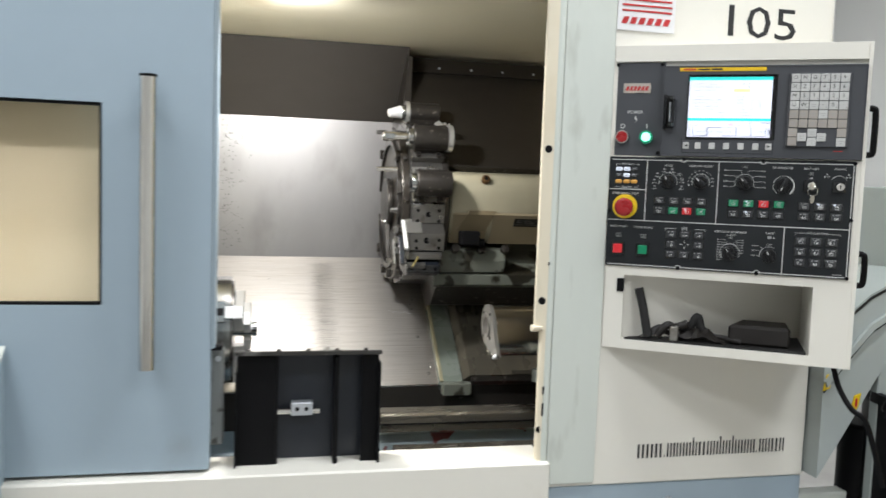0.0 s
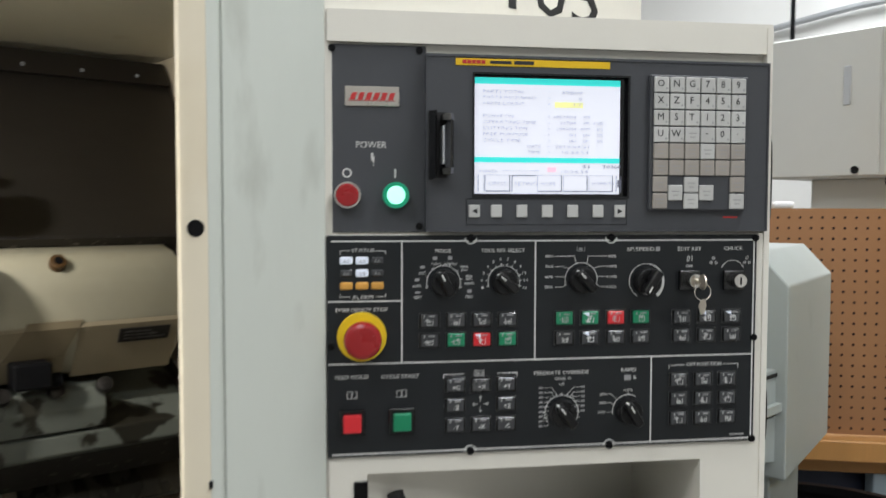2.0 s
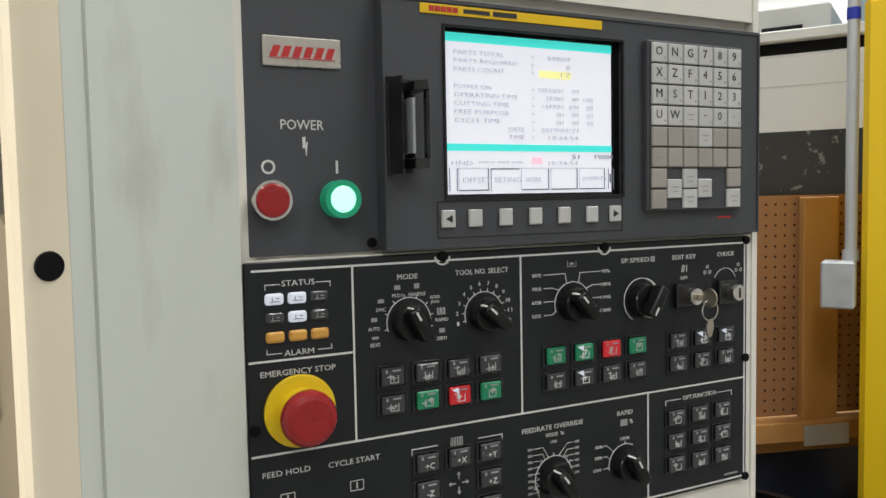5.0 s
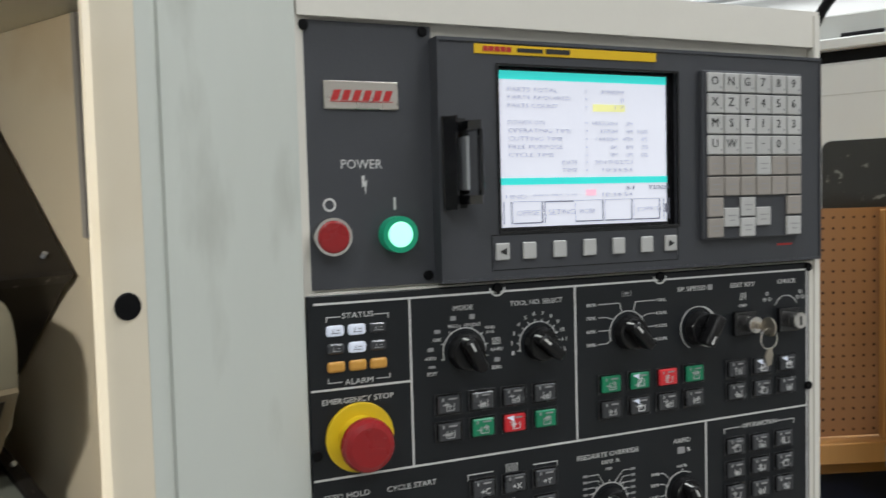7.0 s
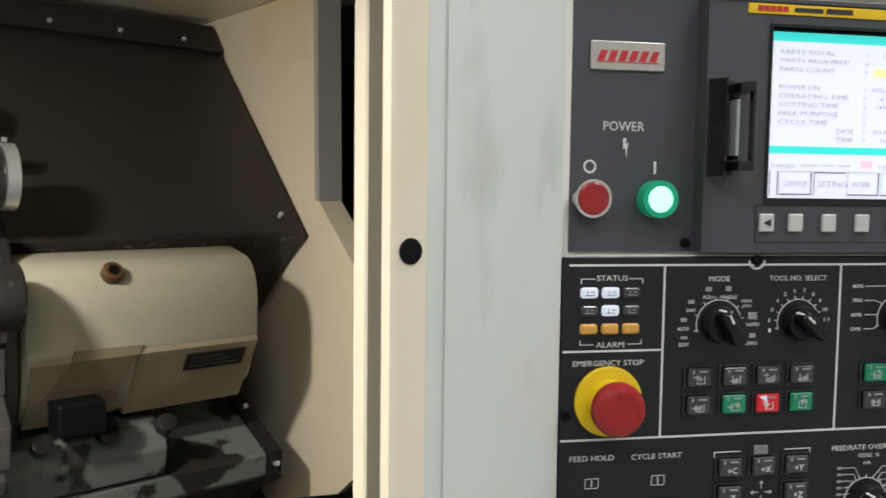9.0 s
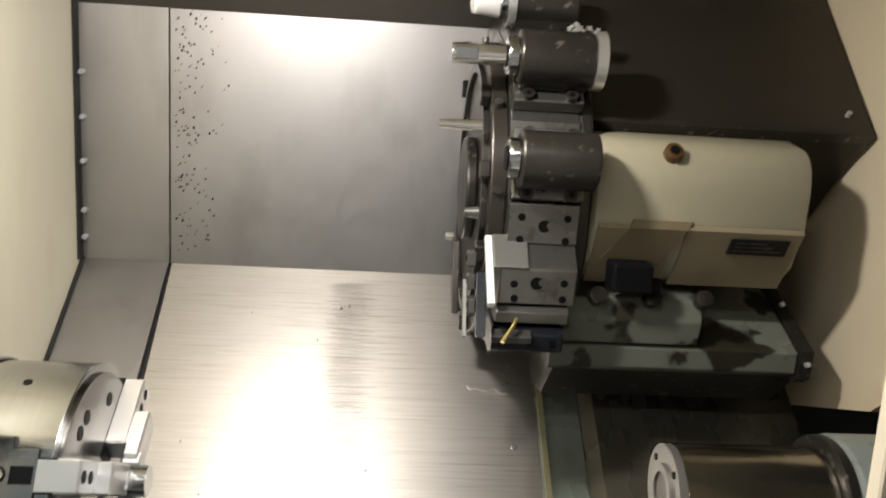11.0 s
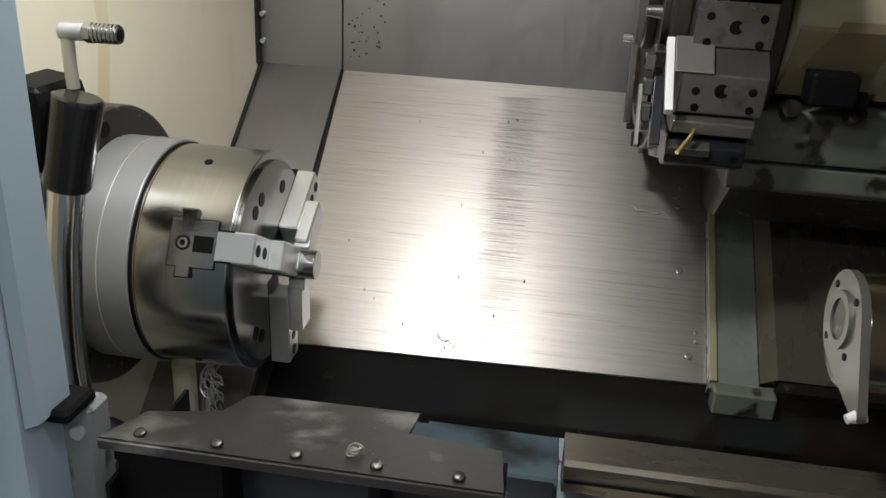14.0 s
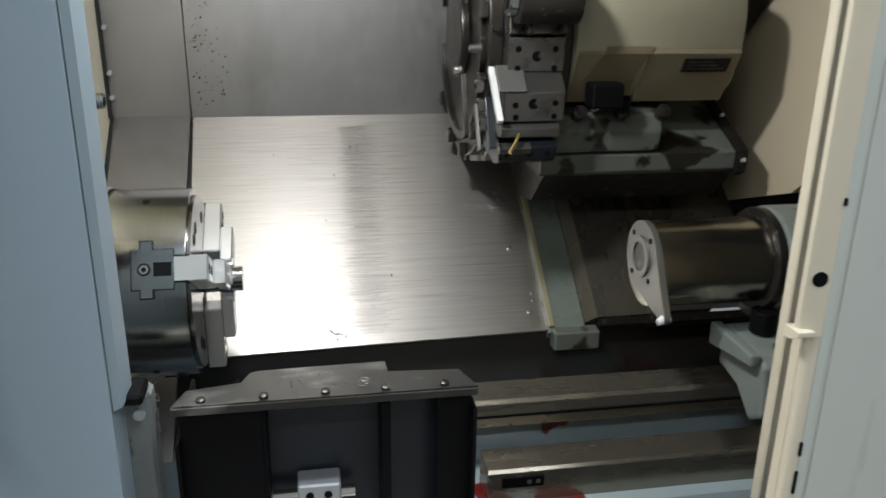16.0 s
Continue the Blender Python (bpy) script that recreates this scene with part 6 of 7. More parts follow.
for u, z in ((0.1010, 0.0130), (0.1010, 0.2060), (0.0055, 0.2060)):
    part("plate_screw", cyl((u, P + 0.001, z), (u, P - 0.0025, z), 0.0040, seg=14, bevel=0.0008), BLACK, pw, own=True)

# display and keyboard unit
M = -0.0100
SU0, SU1, SZ0, SZ1 = 0.1605, 0.3285, 0.0490, 0.1770
bm = framed(0.1067, 0.5068, 0.0068, 0.2003, 0.1580, 0.3380, 0.0445, 0.1815, M, RC - 0.0002)
mdi = part("display_unit", bm, MDIGREY, con, "dark grey display and keyboard unit", own=True)
bars([(0.1067, 0.5068, 0.1975, 0.2003), (0.1067, 0.5068, 0.0068, 0.0090), (0.1067, 0.1085, 0.0090, 0.1975), (0.5050, 0.5068, 0.0090, 0.1975)], MDIGREY, mdi, "raised_rim", y=M, thick=0.0012)
bars([(0.1580, 0.1600, 0.0445, 0.1815), (0.3360, 0.3380, 0.0445, 0.1815), (0.1600, 0.3360, 0.0445, 0.0465), (0.1600, 0.3360, 0.1795, 0.1815)], MDIDARK, mdi, "screen_bezel", y=M + 0.001, thick=0.0024)
scr = part("screen", box(0.1580, 0.3380, M + 0.006, M + 0.009, 0.0445, 0.1815), MDIDARK, con, "lit display with timer page", own=True)
S = M + 0.0058
bars([(SU0, SU1, SZ0, SZ1)], SCREEN, scr, "lcd", y=S)
S2 = S - 0.0006
for zz in ((0.1700, SZ1), (0.0838, 0.0895)):
    bars([(SU0, SU1, *zz)], SCRTEAL, scr, "teal_band", y=S2, thick=0.0003)
bars([(0.2520, 0.2850, 0.1452, 0.1515)], SCRYEL, scr, "cursor", y=S2, thick=0.0003)
bars([(0.2440, 0.2545, 0.0735, 0.0790)], SCRPINK, scr, "alarm_field", y=S2, thick=0.0003)
S3 = S2 - 0.0004


def line(text, u_left, z, width, mat=SCRGREY, h=0.0036):
    lettering(scr, text, u_left + width / 2, S3, z, h, mat, width, name="screen_text")


for i, (t, val, vw) in enumerate((("PARTS TOTAL", "39809", 0.024), ("PARTS REQUIRED", "0", 0.004), ("PARTS COUNT", "17", 0.010))):
    line(t, 0.1705, 0.1620 - 0.0066 * i, 0.0043 * len(t)), line("=", 0.2440, 0.1620 - 0.0066 * i, 0.003, h=0.0016), line(val, 0.2840 - vw, 0.1620 - 0.0066 * i, vw)
for i, (t, a, b, c) in enumerate((("POWER ON", "105330H", "3M", ""), ("OPERATING TIME", "3370H", "4M", "10S"), ("CUTTING TIME", "14430H", "47M", "0S"), ("FREE PURPOSE", "0H", "0M", "0S"), ("CYCLE TIME", "0H", "0M", "0S"))):
    z = 0.1352 - 0.0067 * i
    line(t, 0.1705, z, 0.0043 * len(t)), line("=", 0.2440, z, 0.003, h=0.0016)
    line(a, 0.2765 - 0.0036 * len(a), z, 0.0036 * len(a)), line(b, 0.2925 - 0.0036 * len(b), z, 0.0036 * len(b))
    if c:
        line(c, 0.3085 - 0.0036 * len(c), z, 0.0036 * len(c))
line("DATE", 0.2210, 0.1020, 0.0155), line("=", 0.2440, 0.1020, 0.003, h=0.0016), line("2019/03/21", 0.2530, 0.1020, 0.0390)
line("TIME", 0.2210, 0.0955, 0.0155), line("=", 0.2440, 0.0955, 0.003, h=0.0016), line("10:34:54", 0.2610, 0.0955, 0.0310)
line("S1", 0.2850, 0.0822 - 0.0025, 0.0080, SCRDARK), line("T0300", 0.3080, 0.0822 - 0.0025, 0.0220, SCRDARK)
line("HND  **** *** ***", 0.1670, 0.0742, 0.0680, SCRGREY), line("10:34:54", 0.2605, 0.0742, 0.0310, SCRGREY)
for i, t in enumerate(("OFFSET", "SETING", "WORK", "", "(OPRT)")):
    u0 = 0.1735 + 0.0298 * i
    bars([(u0, u0 + 0.0282, 0.0515, 0.0526), (u0 + 0.0272, u0 + 0.0282, 0.0515, 0.0698)] if i != 1 else [(u0, u0 + 0.0282, 0.0688, 0.0698), (u0, u0 + 0.0010, 0.0515, 0.0698)], SCRDARK, scr, "soft_key_shadow", y=S2, thick=0.0003)
    bars([(u0 - 0.0003, u0 + 0.0004, 0.0515, 0.0702), (u0, u0 + 0.0282, 0.0696, 0.0702)], SCRGREY, scr, "soft_key_edge", y=S3, thick=0.0002)
    if t:
        line(t, u0 + 0.0035, 0.0605, 0.0043 * len(t), SCRGREY, 0.0045)
bars([(0.1650, 0.1658, 0.0515, 0.0700), (0.1718, 0.1726, 0.0515, 0.0700), (0.3245, 0.3252, 0.0515, 0.0700), (0.3262, 0.3292, 0.0570, 0.0650), (0.3300, 0.3308, 0.0515, 0.0700)], SCRDARK, scr, "soft_key_end", y=S2, thick=0.0003)
# yellow strip above the screen: maker's name as bars
st = part("model_strip", box(0.1390, 0.3140, M - 0.0010, M + 0.0005, 0.1885, 0.1962, 0.0002), STRIPY, mdi, "yellow model strip", own=True)
bars([(0.1465 + 0.0052 * k, 0.1465 + 0.0052 * k + 0.0044, 0.1905, 0.1945) for k in range(5)], REDINK, st, "emblem_bars", y=M - 0.0010)
bars([(0.1770, 0.2010, 0.1908, 0.1940), (0.2040, 0.2265, 0.1906, 0.1945)], INK, st, "print_bars", y=M - 0.0010)
# soft keys below the screen
bars([(0.1510, 0.3360, 0.0145, 0.0150), (0.1510, 0.3360, 0.0430, 0.0435), (0.1510, 0.1515, 0.0150, 0.0430), (0.3355, 0.3360, 0.0150, 0.0430)], MDIDARK, mdi, "key_row_line", y=M)
bm = box(-0.0062, 0.0062, M - 0.0028, M, -0.0070, 0.0070, 0.0008)
soft = part("soft_key", bm, KEYW, mdi, own=True)
soft.location = (0.1600, 0, 0.0298)
for u in (0.1847, 0.2135, 0.2427, 0.2720, 0.3015, 0.3271):
    again(soft, mdi, (u - 0.1600, 0, 0))
for u, s in ((0.1600, -1), (0.3271, 1)):
    part("arrow", prism_y([(u - s * 0.003, 0.0328), (u + s * 0.003, 0.0298), (u - s * 0.003, 0.0268)], M - 0.0032, M - 0.0028), INK, mdi, own=True)
# memory card slot with its flap open
slot = part("card_slot", box(0.1092, 0.1140, M - 0.0030, M, 0.0640, 0.1385, 0.0005), MDIDARK, mdi, "open memory card slot", own=True)
part("slot_well", box(0.1140, 0.1300, M - 0.0010, M + 0.0008, 0.0660, 0.1370), VOID, slot, own=True)
part("flap", prism_z([(0.1098, M - 0.003), (0.1120, M - 0.003), (0.1165, M - 0.016), (0.1145, M - 0.017)], 0.0650, 0.1375), MDIDARK, slot, "open black flap", own=True)
for z0, z1 in ((0.1262, 0.1330), (0.0690, 0.0758)):
    part("guide_arm", prism_z([(0.1215, M - 0.001), (0.1330, M - 0.001), (0.1330, M - 0.026), (0.1290, M - 0.032), (0.1215, M - 0.024)], z0, z1), MDIDARK, slot, own=True)
part("guide_bar", box(0.1296, 0.1328, M - 0.0280, M - 0.0220, 0.0758, 0.1262, 0.0006), MDIDARK, slot, own=True)
part("card", box(0.1224, 0.1246, M - 0.0190, M - 0.0010, 0.0800, 0.1215, 0.0004), GALV, slot, "silver card edge", own=True)
part("card_stub", box(0.1262, 0.1276, M - 0.0140, M - 0.0010, 0.0770, 0.1240, 0.0004), MDIGREY, slot, own=True)
# keyboard
part("keyboard_block", box(0.3600, 0.4770, M - 0.0065, M, 0.0310, 0.1830, 0.001), MDIDARK, mdi, own=True).data.materials[0] = MDIGREY
K = M - 0.0065
rows = [["O", "N", "G", "7", "8", "9"], ["X", "Z", "F", "4", "5", "6"], ["M", "S", "T", "1", "2", "3"], ["U", "W", "", "-", "0", "."]]
first = {}


def key_cap(u, z, mat, text=""):
    if mat not in first:
        b2 = box(-0.0086, 0.0086, K - 0.0030, K, -0.0086, 0.0086, 0.0007)
        k = part("keycap", b2, mat, mdi, own=True)
        k.location = (u, 0, z)
        first[mat] = k
    else:
        k = again(first[mat], mdi, Vector((u, 0, z)) - first[mat].location, "keycap")
    if text:
        lettering(mdi, text, u - 0.0012, K - 0.0030, z + 0.0014, 0.0075 if text not in "-." else 0.0010, INK, name="key_legend")
    bars([(u + 0.0045, u + 0.0065, z - 0.0055, z - 0.0035)] if text else [(u - 0.0045, u + 0.0045, z + 0.0012, z + 0.0022), (u - 0.0030, u + 0.0030, z - 0.0032, z - 0.0022)], DIMINK, mdi, "key_print", y=K - 0.0030, thick=0.0002)


for j in range(6):
    for i in range(6):
        u, z = 0.3721 + 0.01848 * i, 0.1720 - 0.01860 * j
        key_cap(u, z, KEYW if j < 4 or (j == 4 and i == 3) else KEYG, rows[j][i] if j < 4 else "")
for u, z, m in ((0.3900, 0.0604, KEYG), (0.3900, 0.0416, KEYG), (0.4088, 0.0508, KEYW), (0.4284, 0.0600, KEYW), (0.4284, 0.0414, KEYW), (0.4474, 0.0508, KEYW), (0.4862, 0.0604, KEYG), (0.4858, 0.0412, KEYW)):
    key_cap(0.3721 + (u - 0.3905) * 0.9655, z, m)
bars([(0.452, 0.470, 0.0222, 0.0240)], REDINK, mdi, "maker_bar", y=M, thick=0.0002)
# handles on the cabinet's free side
for z0, z1 in ((0.02, 0.115), (-0.255, -0.19)):
    part("side_handle", tube([(0.514, 0.045, z0), (0.530, 0.040, z0), (0.534, 0.040, z0 + 0.012), (0.534, 0.040, z1 - 0.012), (0.530, 0.040, z1), (0.514, 0.045, z1)], 0.0065, 10), BLACK, con, "black grab handle", own=True, smooth=True)
part("cable", tube([(0.49, 0.05, -0.43), (0.50, 0.04, -0.47), (0.515, 0.03, -0.50), (0.53, 0.02, -0.52), (0.56, 0.02, -0.55), (0.60, 0.03, -0.68)], 0.006, 10), BLACK, con, "black cable", own=True, smooth=True)


def in_tray(name, bm, mat, label, category, smooth=False):
    ob = part(name, bm, mat, None, smooth=smooth)
    ob.matrix_basis = pose(0.74, 1.815, 1.45, 0, 0, -31)
    return tagged(ob, label, category)


# contents of the tray
in_tray("rubber_mat", prism_z([(0.049, 0.002), (0.43, 0.002), (0.43, 0.20), (0.06, 0.022)], -0.4085, -0.4045), VOID, "oily black mat in the tray", "mat")
in_tray("leather_wallet", prism_z([(0.27, 0.03), (0.40, 0.03), (0.40, 0.13), (0.30, 0.125)], -0.4045, -0.360, bevel=0.006), GRIME, "dark brown box of oily tools in the tray", "box")
in_tray("file_handle", tube([(0.10, 0.012, -0.40), (0.088, 0.016, -0.34), (0.075, 0.02, -0.292)], 0.010, 12), VOID, "black tool leaning in the tray", "tool", True)
in_tray("chuck_key", tube([(0.12, 0.02, -0.397), (0.14, 0.02, -0.372), (0.16, 0.03, -0.376), (0.185, 0.03, -0.365)], 0.009, 12), GRIME, "dark steel chuck key in the tray", "tool", True)
random.seed(61)
bm = bmesh.new()
grid = {}
for i in range(17):
    for j in range(5):
        u = 0.075 + 0.012 * i
        d = 0.016 + (0.30 * (u - 0.04)) * j / 4
        edge = min(i, 16 - i, 3) / 3 * min(j + 1, 5 - j, 2) / 2
        grid[i, j] = bm.verts.new((u, d, -0.4042 + edge * (0.010 + 0.022 * random.random())))
for i in range(16):
    for j in range(4):
        bm.faces.new((grid[i, j], grid[i + 1, j], grid[i + 1, j + 1], grid[i, j + 1]))
in_tray("oily_rag", bm, GRIME, "crumpled oil-black rag lying in the tray", "rag", True)
in_tray("steel_block", box(0.148, 0.166, 0.006, 0.03, -0.4045, -0.372, 0.002), TOOLSTEEL, "small bright steel block in the tray", "block")
in_tray("pliers", tube([(0.16, 0.05, -0.398), (0.19, 0.05, -0.375), (0.205, 0.05, -0.352), (0.212, 0.05, -0.372), (0.225, 0.05, -0.398)], 0.010, 12), VOID, "black pliers lying in the tray", "pliers", True)
in_tray("hex_wrench", tube([(0.20, 0.035, -0.397), (0.25, 0.04, -0.392), (0.30, 0.03, -0.398)], 0.006, 8), GRIME, "black hex wrench in the tray", "wrench", True)

# ---- beside the lathe: chip conveyor, drum ----
conv = thing("chip_conveyor", (1.6, 1.95, 0), "pale grey chip conveyor rising beside the lathe", "chip conveyor")


def turned(bm, c, deg):
    bmesh.ops.transform(bm, matrix=Matrix.Translation(c) @ Matrix.Rotation(radians(deg), 4, "Z"), verts=bm.verts)
    return bm


part("head_box", turned(prism_x([(0.0, -0.055), (0.0, 0.285), (0.055, 0.345), (0.32, 0.345), (0.32, -0.03)], 0.0, 0.375, bevel=0.003), (1.62, 1.75, 1.065), 15), CONVGREY, conv, "pale grey conveyor head")
part("chute", turned(box(0.02, 0.25, 0.03, 0.25, -0.17, -0.05, 0.003), (1.62, 1.75, 1.065), 15), CONVGREY, conv)
def swept(points, width):
    """A strip of even width below a run of (x, z) points."""
    return points + [(x + 0.4 * width, z - width) for x, z in reversed(points)]


part("curved_trough", prism_y([(1.632, 1.205), (1.56, 1.202), (1.48, 1.184), (1.408, 1.150), (1.345, 1.098), (1.294, 1.035), (1.294, 0.70), (1.362, 0.810), (1.43, 0.925), (1.479, 1.000),
                               (1.515, 1.034), (1.55, 1.050), (1.632, 1.040)], 1.768, 2.02), CONVGREY, conv, "grey trough curving up to the head", smooth=True)
part("trough_flange", prism_y(swept([(1.630, 1.148), (1.56, 1.143), (1.48, 1.120), (1.41, 1.078), (1.345, 1.008), (1.294, 0.940)], 0.014), 1.757, 1.7675), CONVGREY, conv)
part("trough_groove", prism_y(swept([(1.630, 1.130), (1.56, 1.126), (1.485, 1.102), (1.415, 1.060), (1.355, 0.990), (1.294, 0.915)], 0.005), 1.7655, 1.7675), VOID, conv)
part("upper_groove", prism_y(swept([(1.630, 1.199), (1.56, 1.196), (1.48, 1.178), (1.408, 1.144), (1.345, 1.092), (1.294, 1.029)], 0.006), 1.7655, 1.7675), VOID, conv)
part("side_leg", box(1.452, 1.482, 1.772, 1.80, 0.0, 1.005, 0.003), CONVGREY, conv)
for lx, lz in ((1.304, 0.938), (1.385, 0.886)):
    lab = part("warning_label", prism_y([(lx - 0.012, lz - 0.022), (lx + 0.006, lz - 0.016), (lx + 0.014, lz + 0.022), (lx - 0.004, lz + 0.016)], 1.7645, 1.7675), YELLOW, conv, "small yellow warning label")
    part("print_bar", box(lx - 0.002, lx + 0.003, 1.763, 1.7644, lz - 0.010, lz + 0.010), REDINK, lab)
part("head_label", turned(box(-0.0015, 0.0, 0.09, 0.15, 0.17, 0.22), (1.62, 1.75, 1.065), 15), CONVGREY, conv)
part("shaft_stub", cyl((1.575, 1.80, 1.135), (1.63, 1.79, 1.135), 0.012, seg=16), GALV, conv)
part("warning_label", turned(box(-0.02, 0.02, -0.001, 0.001, -0.03, 0.03), (1.36, 1.98, 0.86), 0), YELLOW, conv, "small yellow warning label")
part("motor", cyl((1.52, 1.88, 0.36), (1.52, 1.88, 0.80), 0.065, seg=28, bevel=0.01), BLACK, conv, "black geared motor", smooth=True)
part("floor_rail", box(1.30, 1.62, 1.86, 1.90, 0.60, 0.625, 0.003), PALE, conv)
pts = []
for i in range(151):
    t = i / 150
    a = 2 * math.pi * 25 * t
    pts.append((1.41 + 0.24 * t + 0.008 * math.cos(a), 1.70 + 0.008 * math.sin(a), 0.90 - 0.26 * t ** 0.8 + 0.008 * math.cos(a)))
tagged(part("coiled_cable", tube(pts, 0.0026, 6), BLACK, None, smooth=True), "black coiled cable hanging beside the conveyor", "cable")
drum = thing("chip_drum", (1.72, 1.70, 0), "black open steel drum catching chips", "drum")
part("wall", ring((1.72, 1.72, 0.0), (1.72, 1.72, 0.89), 0.27, 0.262, seg=56), BLACK, drum, smooth=True)
part("rim", ring((1.72, 1.72, 0.88), (1.72, 1.72, 0.905), 0.279, 0.262, seg=56), BLACK, drum, smooth=True)
part("filling", cyl((1.72, 1.72, 0.02), (1.72, 1.72, 0.80), 0.262, seg=40), VOID, drum)

# ---- workbench with pegboard ----
A = Vector((2.10, 2.12, 0))
B = Vector((2.60, 1.55, 0))
along = (B - A).normalized()
deg = math.degrees(math.atan2(along.y, along.x))
bench = thing("pegboard_bench", (2.3, 1.9, 0), "wooden bench with brown pegboard back and pine boards", "workbench")


def at_bench(bm):
    bmesh.ops.transform(bm, matrix=Matrix.Translation(A) @ Matrix.Rotation(radians(deg), 4, "Z"), verts=bm.verts)
    return bm


part("pegboard", at_bench(box(-0.02, 0.98, 0.0, 0.006, 0.94, 1.485)), PEG, bench, "brown perforated hardboard")
part("end_board", at_bench(box(-0.12, -0.022, -0.03, 0.02, 0.94, 1.49, 0.002)), WOOD, bench, "pine end board")
part("upright_board", at_bench(box(0.575, 0.67, -0.022, -0.001, 0.90, 1.48, 0.002)), WOOD, bench, "pine upright board")
part("shelf_edge", at_bench(box(-0.14, 1.0, -0.045, 0.02, 0.885, 0.935, 0.003)), WOOD, bench, "yellowish pine shelf edge")
part("mending_plate", at_bench(box(0.565, 0.685, -0.048, -0.0455, 0.875, 0.925, 0.0005)), GALV, bench)
part("tabletop", at_bench(box(-0.12, 1.0, 0.021, 0.60, 0.84, 0.884, 0.003)), WOOD, bench)
for x in (0.0, 0.32, 0.92):
    part("leg", at_bench(box(x, x + 0.06, 0.02, 0.08, 0.0, 0.84, 0.003)), DOORGREY, bench, "grey steel leg")
part("lower_shelf", at_bench(box(-0.1, 1.0, 0.0, 0.58, 0.62, 0.66)), NAVY, bench, "dark blue storage under the top")
part("under_panel", at_bench(box(-0.1, 1.0, 0.10, 0.12, 0.05, 0.84)), NAVY, bench)
bm = bmesh.new()
for i in range(38):
    for j in range(21):
        x, z = 0.005 + 0.0254 * i, 0.955 + 0.0254 * j
        if 0.57 < x < 0.675:
            continue
        v = [bm.verts.new((x + 0.0034 * math.cos(k * math.pi / 4), -0.0006, z + 0.0034 * math.sin(k * math.pi / 4))) for k in range(8)]
        bm.faces.new(v)
holes = part("peg_holes", at_bench(bm), HOLE, bench)
tagged(holes, kind="stuff")
tagged(part("crumpled_rag", at_bench(box(0.07, 0.12, 0.0, 0.05, 1.4852, 1.501, 0.006, seg=2)), PAPER), "crumpled white rag on the pegboard's top edge", "rag")

# ---- another machine behind, column, conduit ----
vmc = thing("machining_center", (4.0, 1.6, 0), "white machining centre with dark rounded window", "machine")
VX = 3.30
part("front_panel", box(VX, VX + 0.9, 0.2, 2.12, 0.0, 1.955, 0.01), VMCWHITE, vmc)
part("seam", box(VX - 0.002, VX, 0.2, 2.12, 1.845, 1.849), VMCGREY, vmc)
bm = bmesh.new()
o = []
for cy_, cz_, a0 in ((1.95, 1.665, 0), (1.56, 1.665, 90), (1.56, 1.455, 180), (1.95, 1.455, 270)):
    for k in range(6):
        a = radians(a0 + 18 * k)
        o.append((cy_ + 0.03 * math.cos(a), cz_ + 0.03 * math.sin(a)))
part("window", prism_x(o, VX - 0.004, VX + 0.002), DARKGLASS, vmc, "dark rounded window spattered with coolant")
part("black_gap", box(VX + 0.02, VX + 0.9, 0.2, 2.12, 1.955, 1.995), BLACK, vmc)
part("top_tray", box(VX - 0.03, VX + 0.9, 0.2, 2.12, 1.995, 2.03, 0.004), VMCWHITE, vmc)
part("roof_box", box(VX + 0.1, VX + 0.6, 1.72, 2.02, 2.03, 2.13, 0.005), VMCGREY, vmc)
part("roof_plate", box(VX + 0.1, VX + 0.7, 1.45, 1.66, 2.03, 2.40, 0.005), DOORGREY, vmc)
part("valve", cyl((VX + 0.05, 1.93, 2.045), (VX + 0.05, 1.80, 2.045), 0.012, seg=12), BLACK, vmc)
part("hose", tube([(VX + 0.1, 2.05, 2.03), (VX + 0.1, 2.0, 2.15), (VX + 0.1, 1.92, 2.24), (VX + 0.1, 1.80, 2.32)], 0.018, 10), BLACK, vmc, smooth=True)
ecab = thing("electrical_cabinet", (3.3, 2.5, 0), "pale grey electrical cabinet with a recessed handle", "cabinet")
part("body", box(VX, VX + 0.7, 2.125, 2.72, 1.60, 2.13, 0.006), VMCGREY, ecab)
part("lower_body", box(VX + 0.15, VX + 0.7, 2.125, 2.62, 0.0, 1.60, 0.006), VMCGREY, ecab)
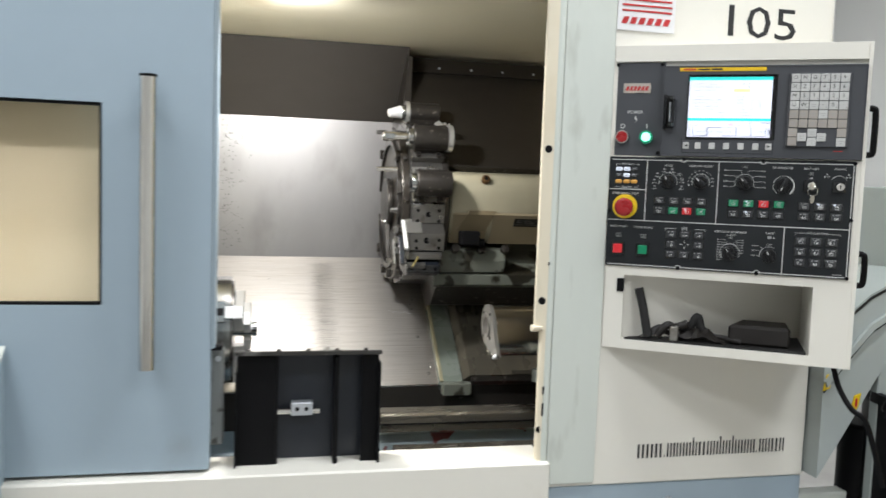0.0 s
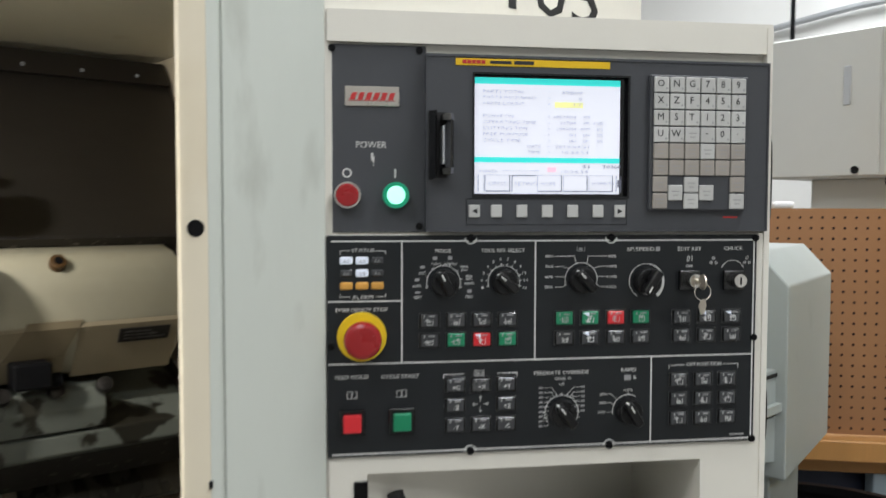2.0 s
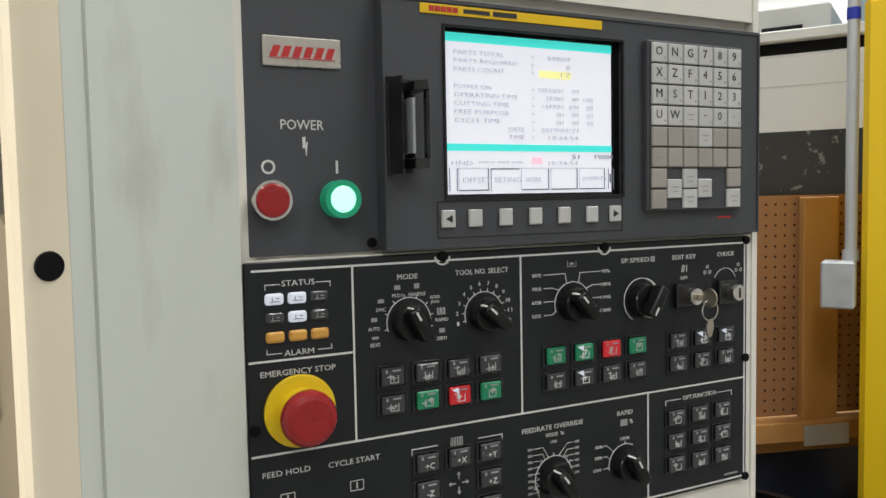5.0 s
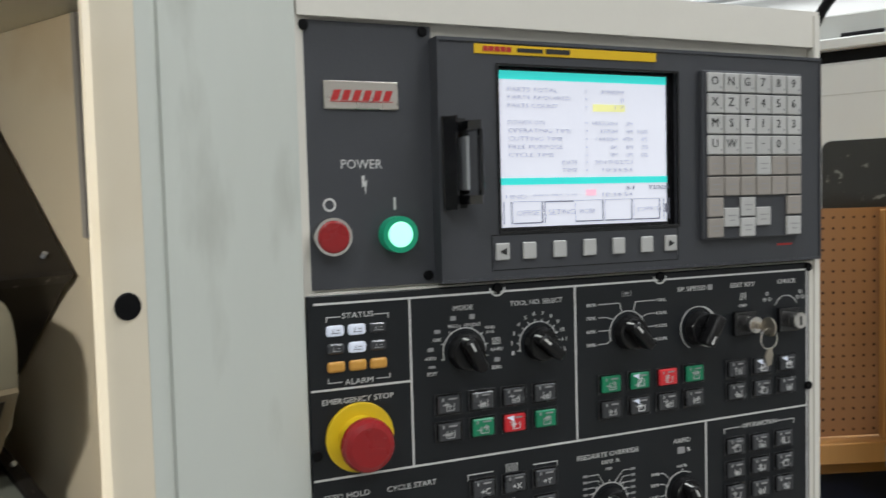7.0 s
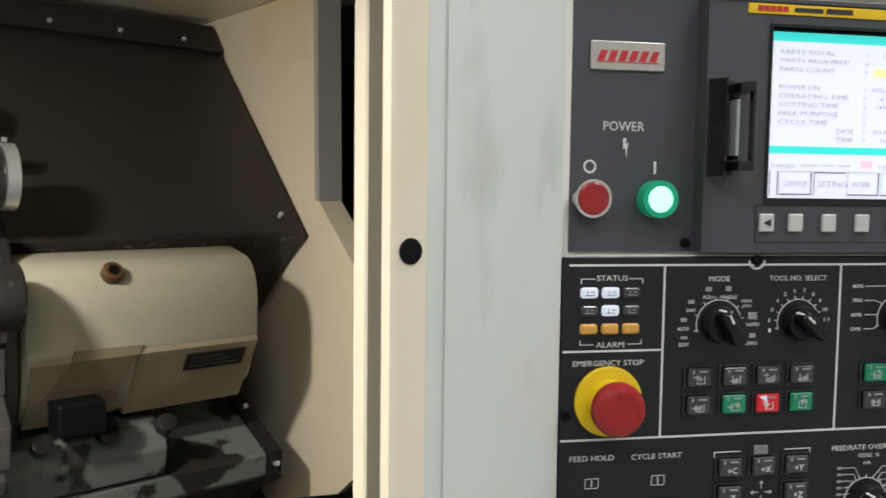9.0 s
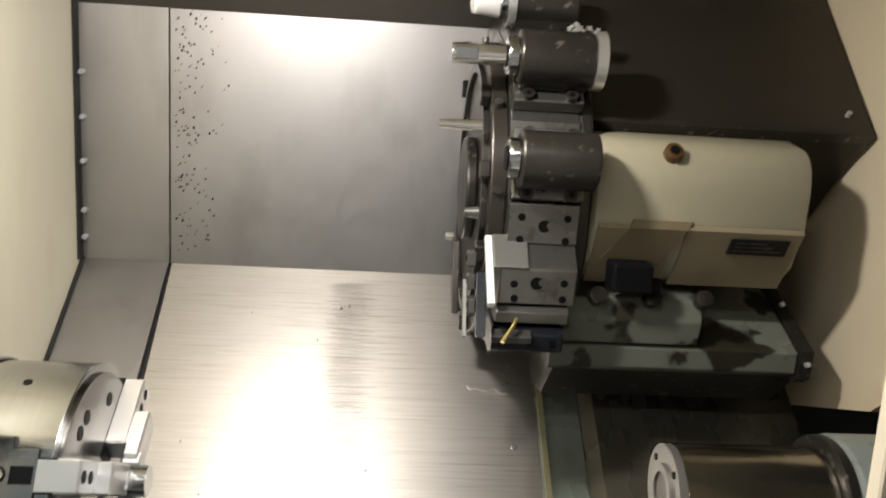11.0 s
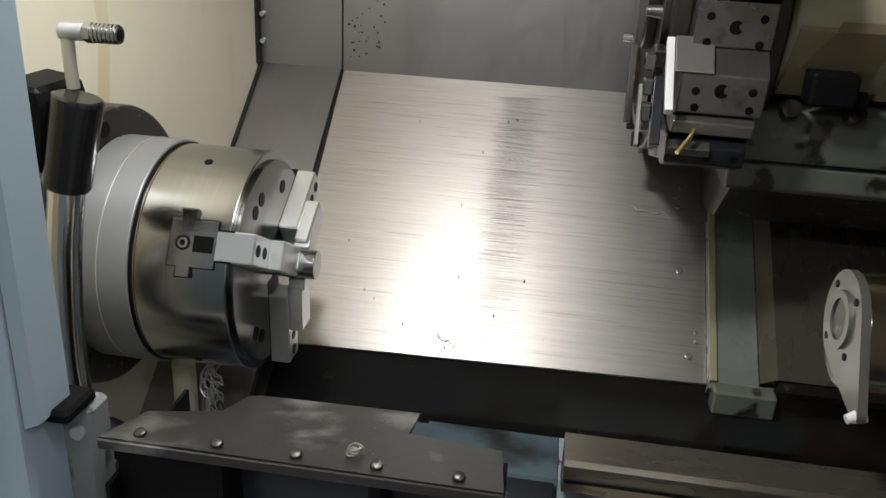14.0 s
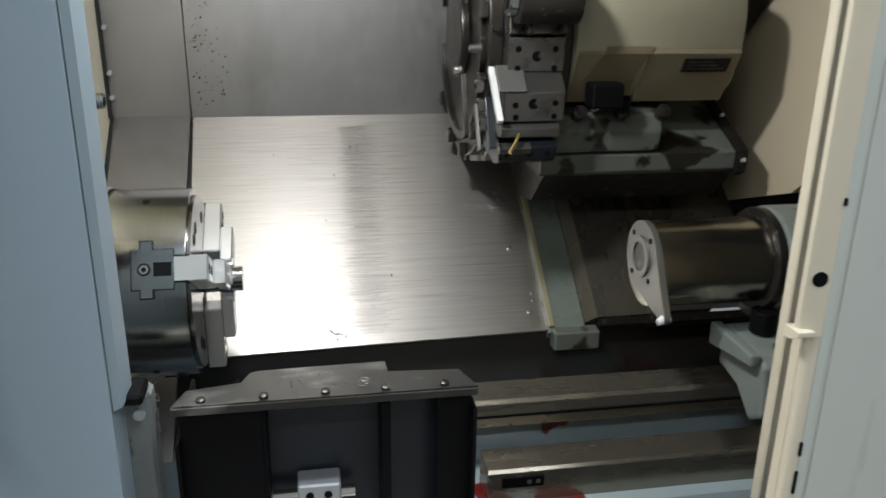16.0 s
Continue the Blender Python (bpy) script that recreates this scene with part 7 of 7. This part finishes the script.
part("door_panel", box(VX - 0.012, VX - 0.001, 2.30, 2.715, 1.605, 2.125, 0.003), VMCGREY, ecab)
part("handle", box(VX - 0.018, VX - 0.0125, 2.40, 2.425, 1.86, 2.0, 0.002), GALV, ecab)
part("lock", cyl((VX - 0.012, 2.38, 1.625), (VX - 0.018, 2.38, 1.625), 0.014, seg=18), BLACK, ecab)
part("gap", box(VX + 0.001, VX + 0.01, 2.13, 2.28, 1.57, 1.598), BLACK, ecab)
pipe = tagged(part("wall_pipe", tube([(5.15, 5.5, 2.75), (5.15, 4.6, 2.62), (5.15, 3.9, 2.60), (5.15, 3.0, 2.66), (5.15, 1.6, 2.60)], 0.02, 10), GALV, None, smooth=True), "grey conduit running along the white wall", "pipe")
tagged(part("hanging_cable", tube([(4.6, 3.3, 3.98), (4.59, 3.3, 3.0), (4.58, 3.3, 1.9)], 0.012, 8), BLACK, None, smooth=True), "thin black cable hanging from the ceiling", "cable")
col = thing("column", (2.45, 1.28, 0), "square column painted safety yellow below and white above", "column")
part("yellow_lower", box(2.27, 2.62, 1.14, 1.535, 0.0, 1.90, 0.012), YPOST, col, "safety yellow lower part")
part("white_upper", box(2.27, 2.62, 1.14, 1.535, 1.901, 3.99, 0.012), WALLW, col, "white upper part")
cond = thing("conduit", (2.30, 1.51, 1.2), "grey steel conduit with a junction box", "conduit")
part("pipe", cyl((2.30, 1.557, 1.345), (2.30, 1.557, 3.99), 0.0125, seg=18), GALV, cond, smooth=True)
part("tape_band", cyl((2.30, 1.557, 1.86), (2.30, 1.557, 1.885), 0.0140, seg=18), BLUETAPE, cond, "blue tape band")
jb = part("junction_box", box(2.25, 2.31, 1.545, 1.612, 1.240, 1.342, 0.004), GALV, cond, "grey metal junction box")
part("connector", cyl((2.30, 1.557, 1.342), (2.30, 1.557, 1.365), 0.017, seg=16), GALV, jb, smooth=True)
for zz in (1.268, 1.312):
    part("knockout", cyl((2.2505, 1.565, zz), (2.248, 1.565, zz), 0.013, seg=20), GALV, jb)
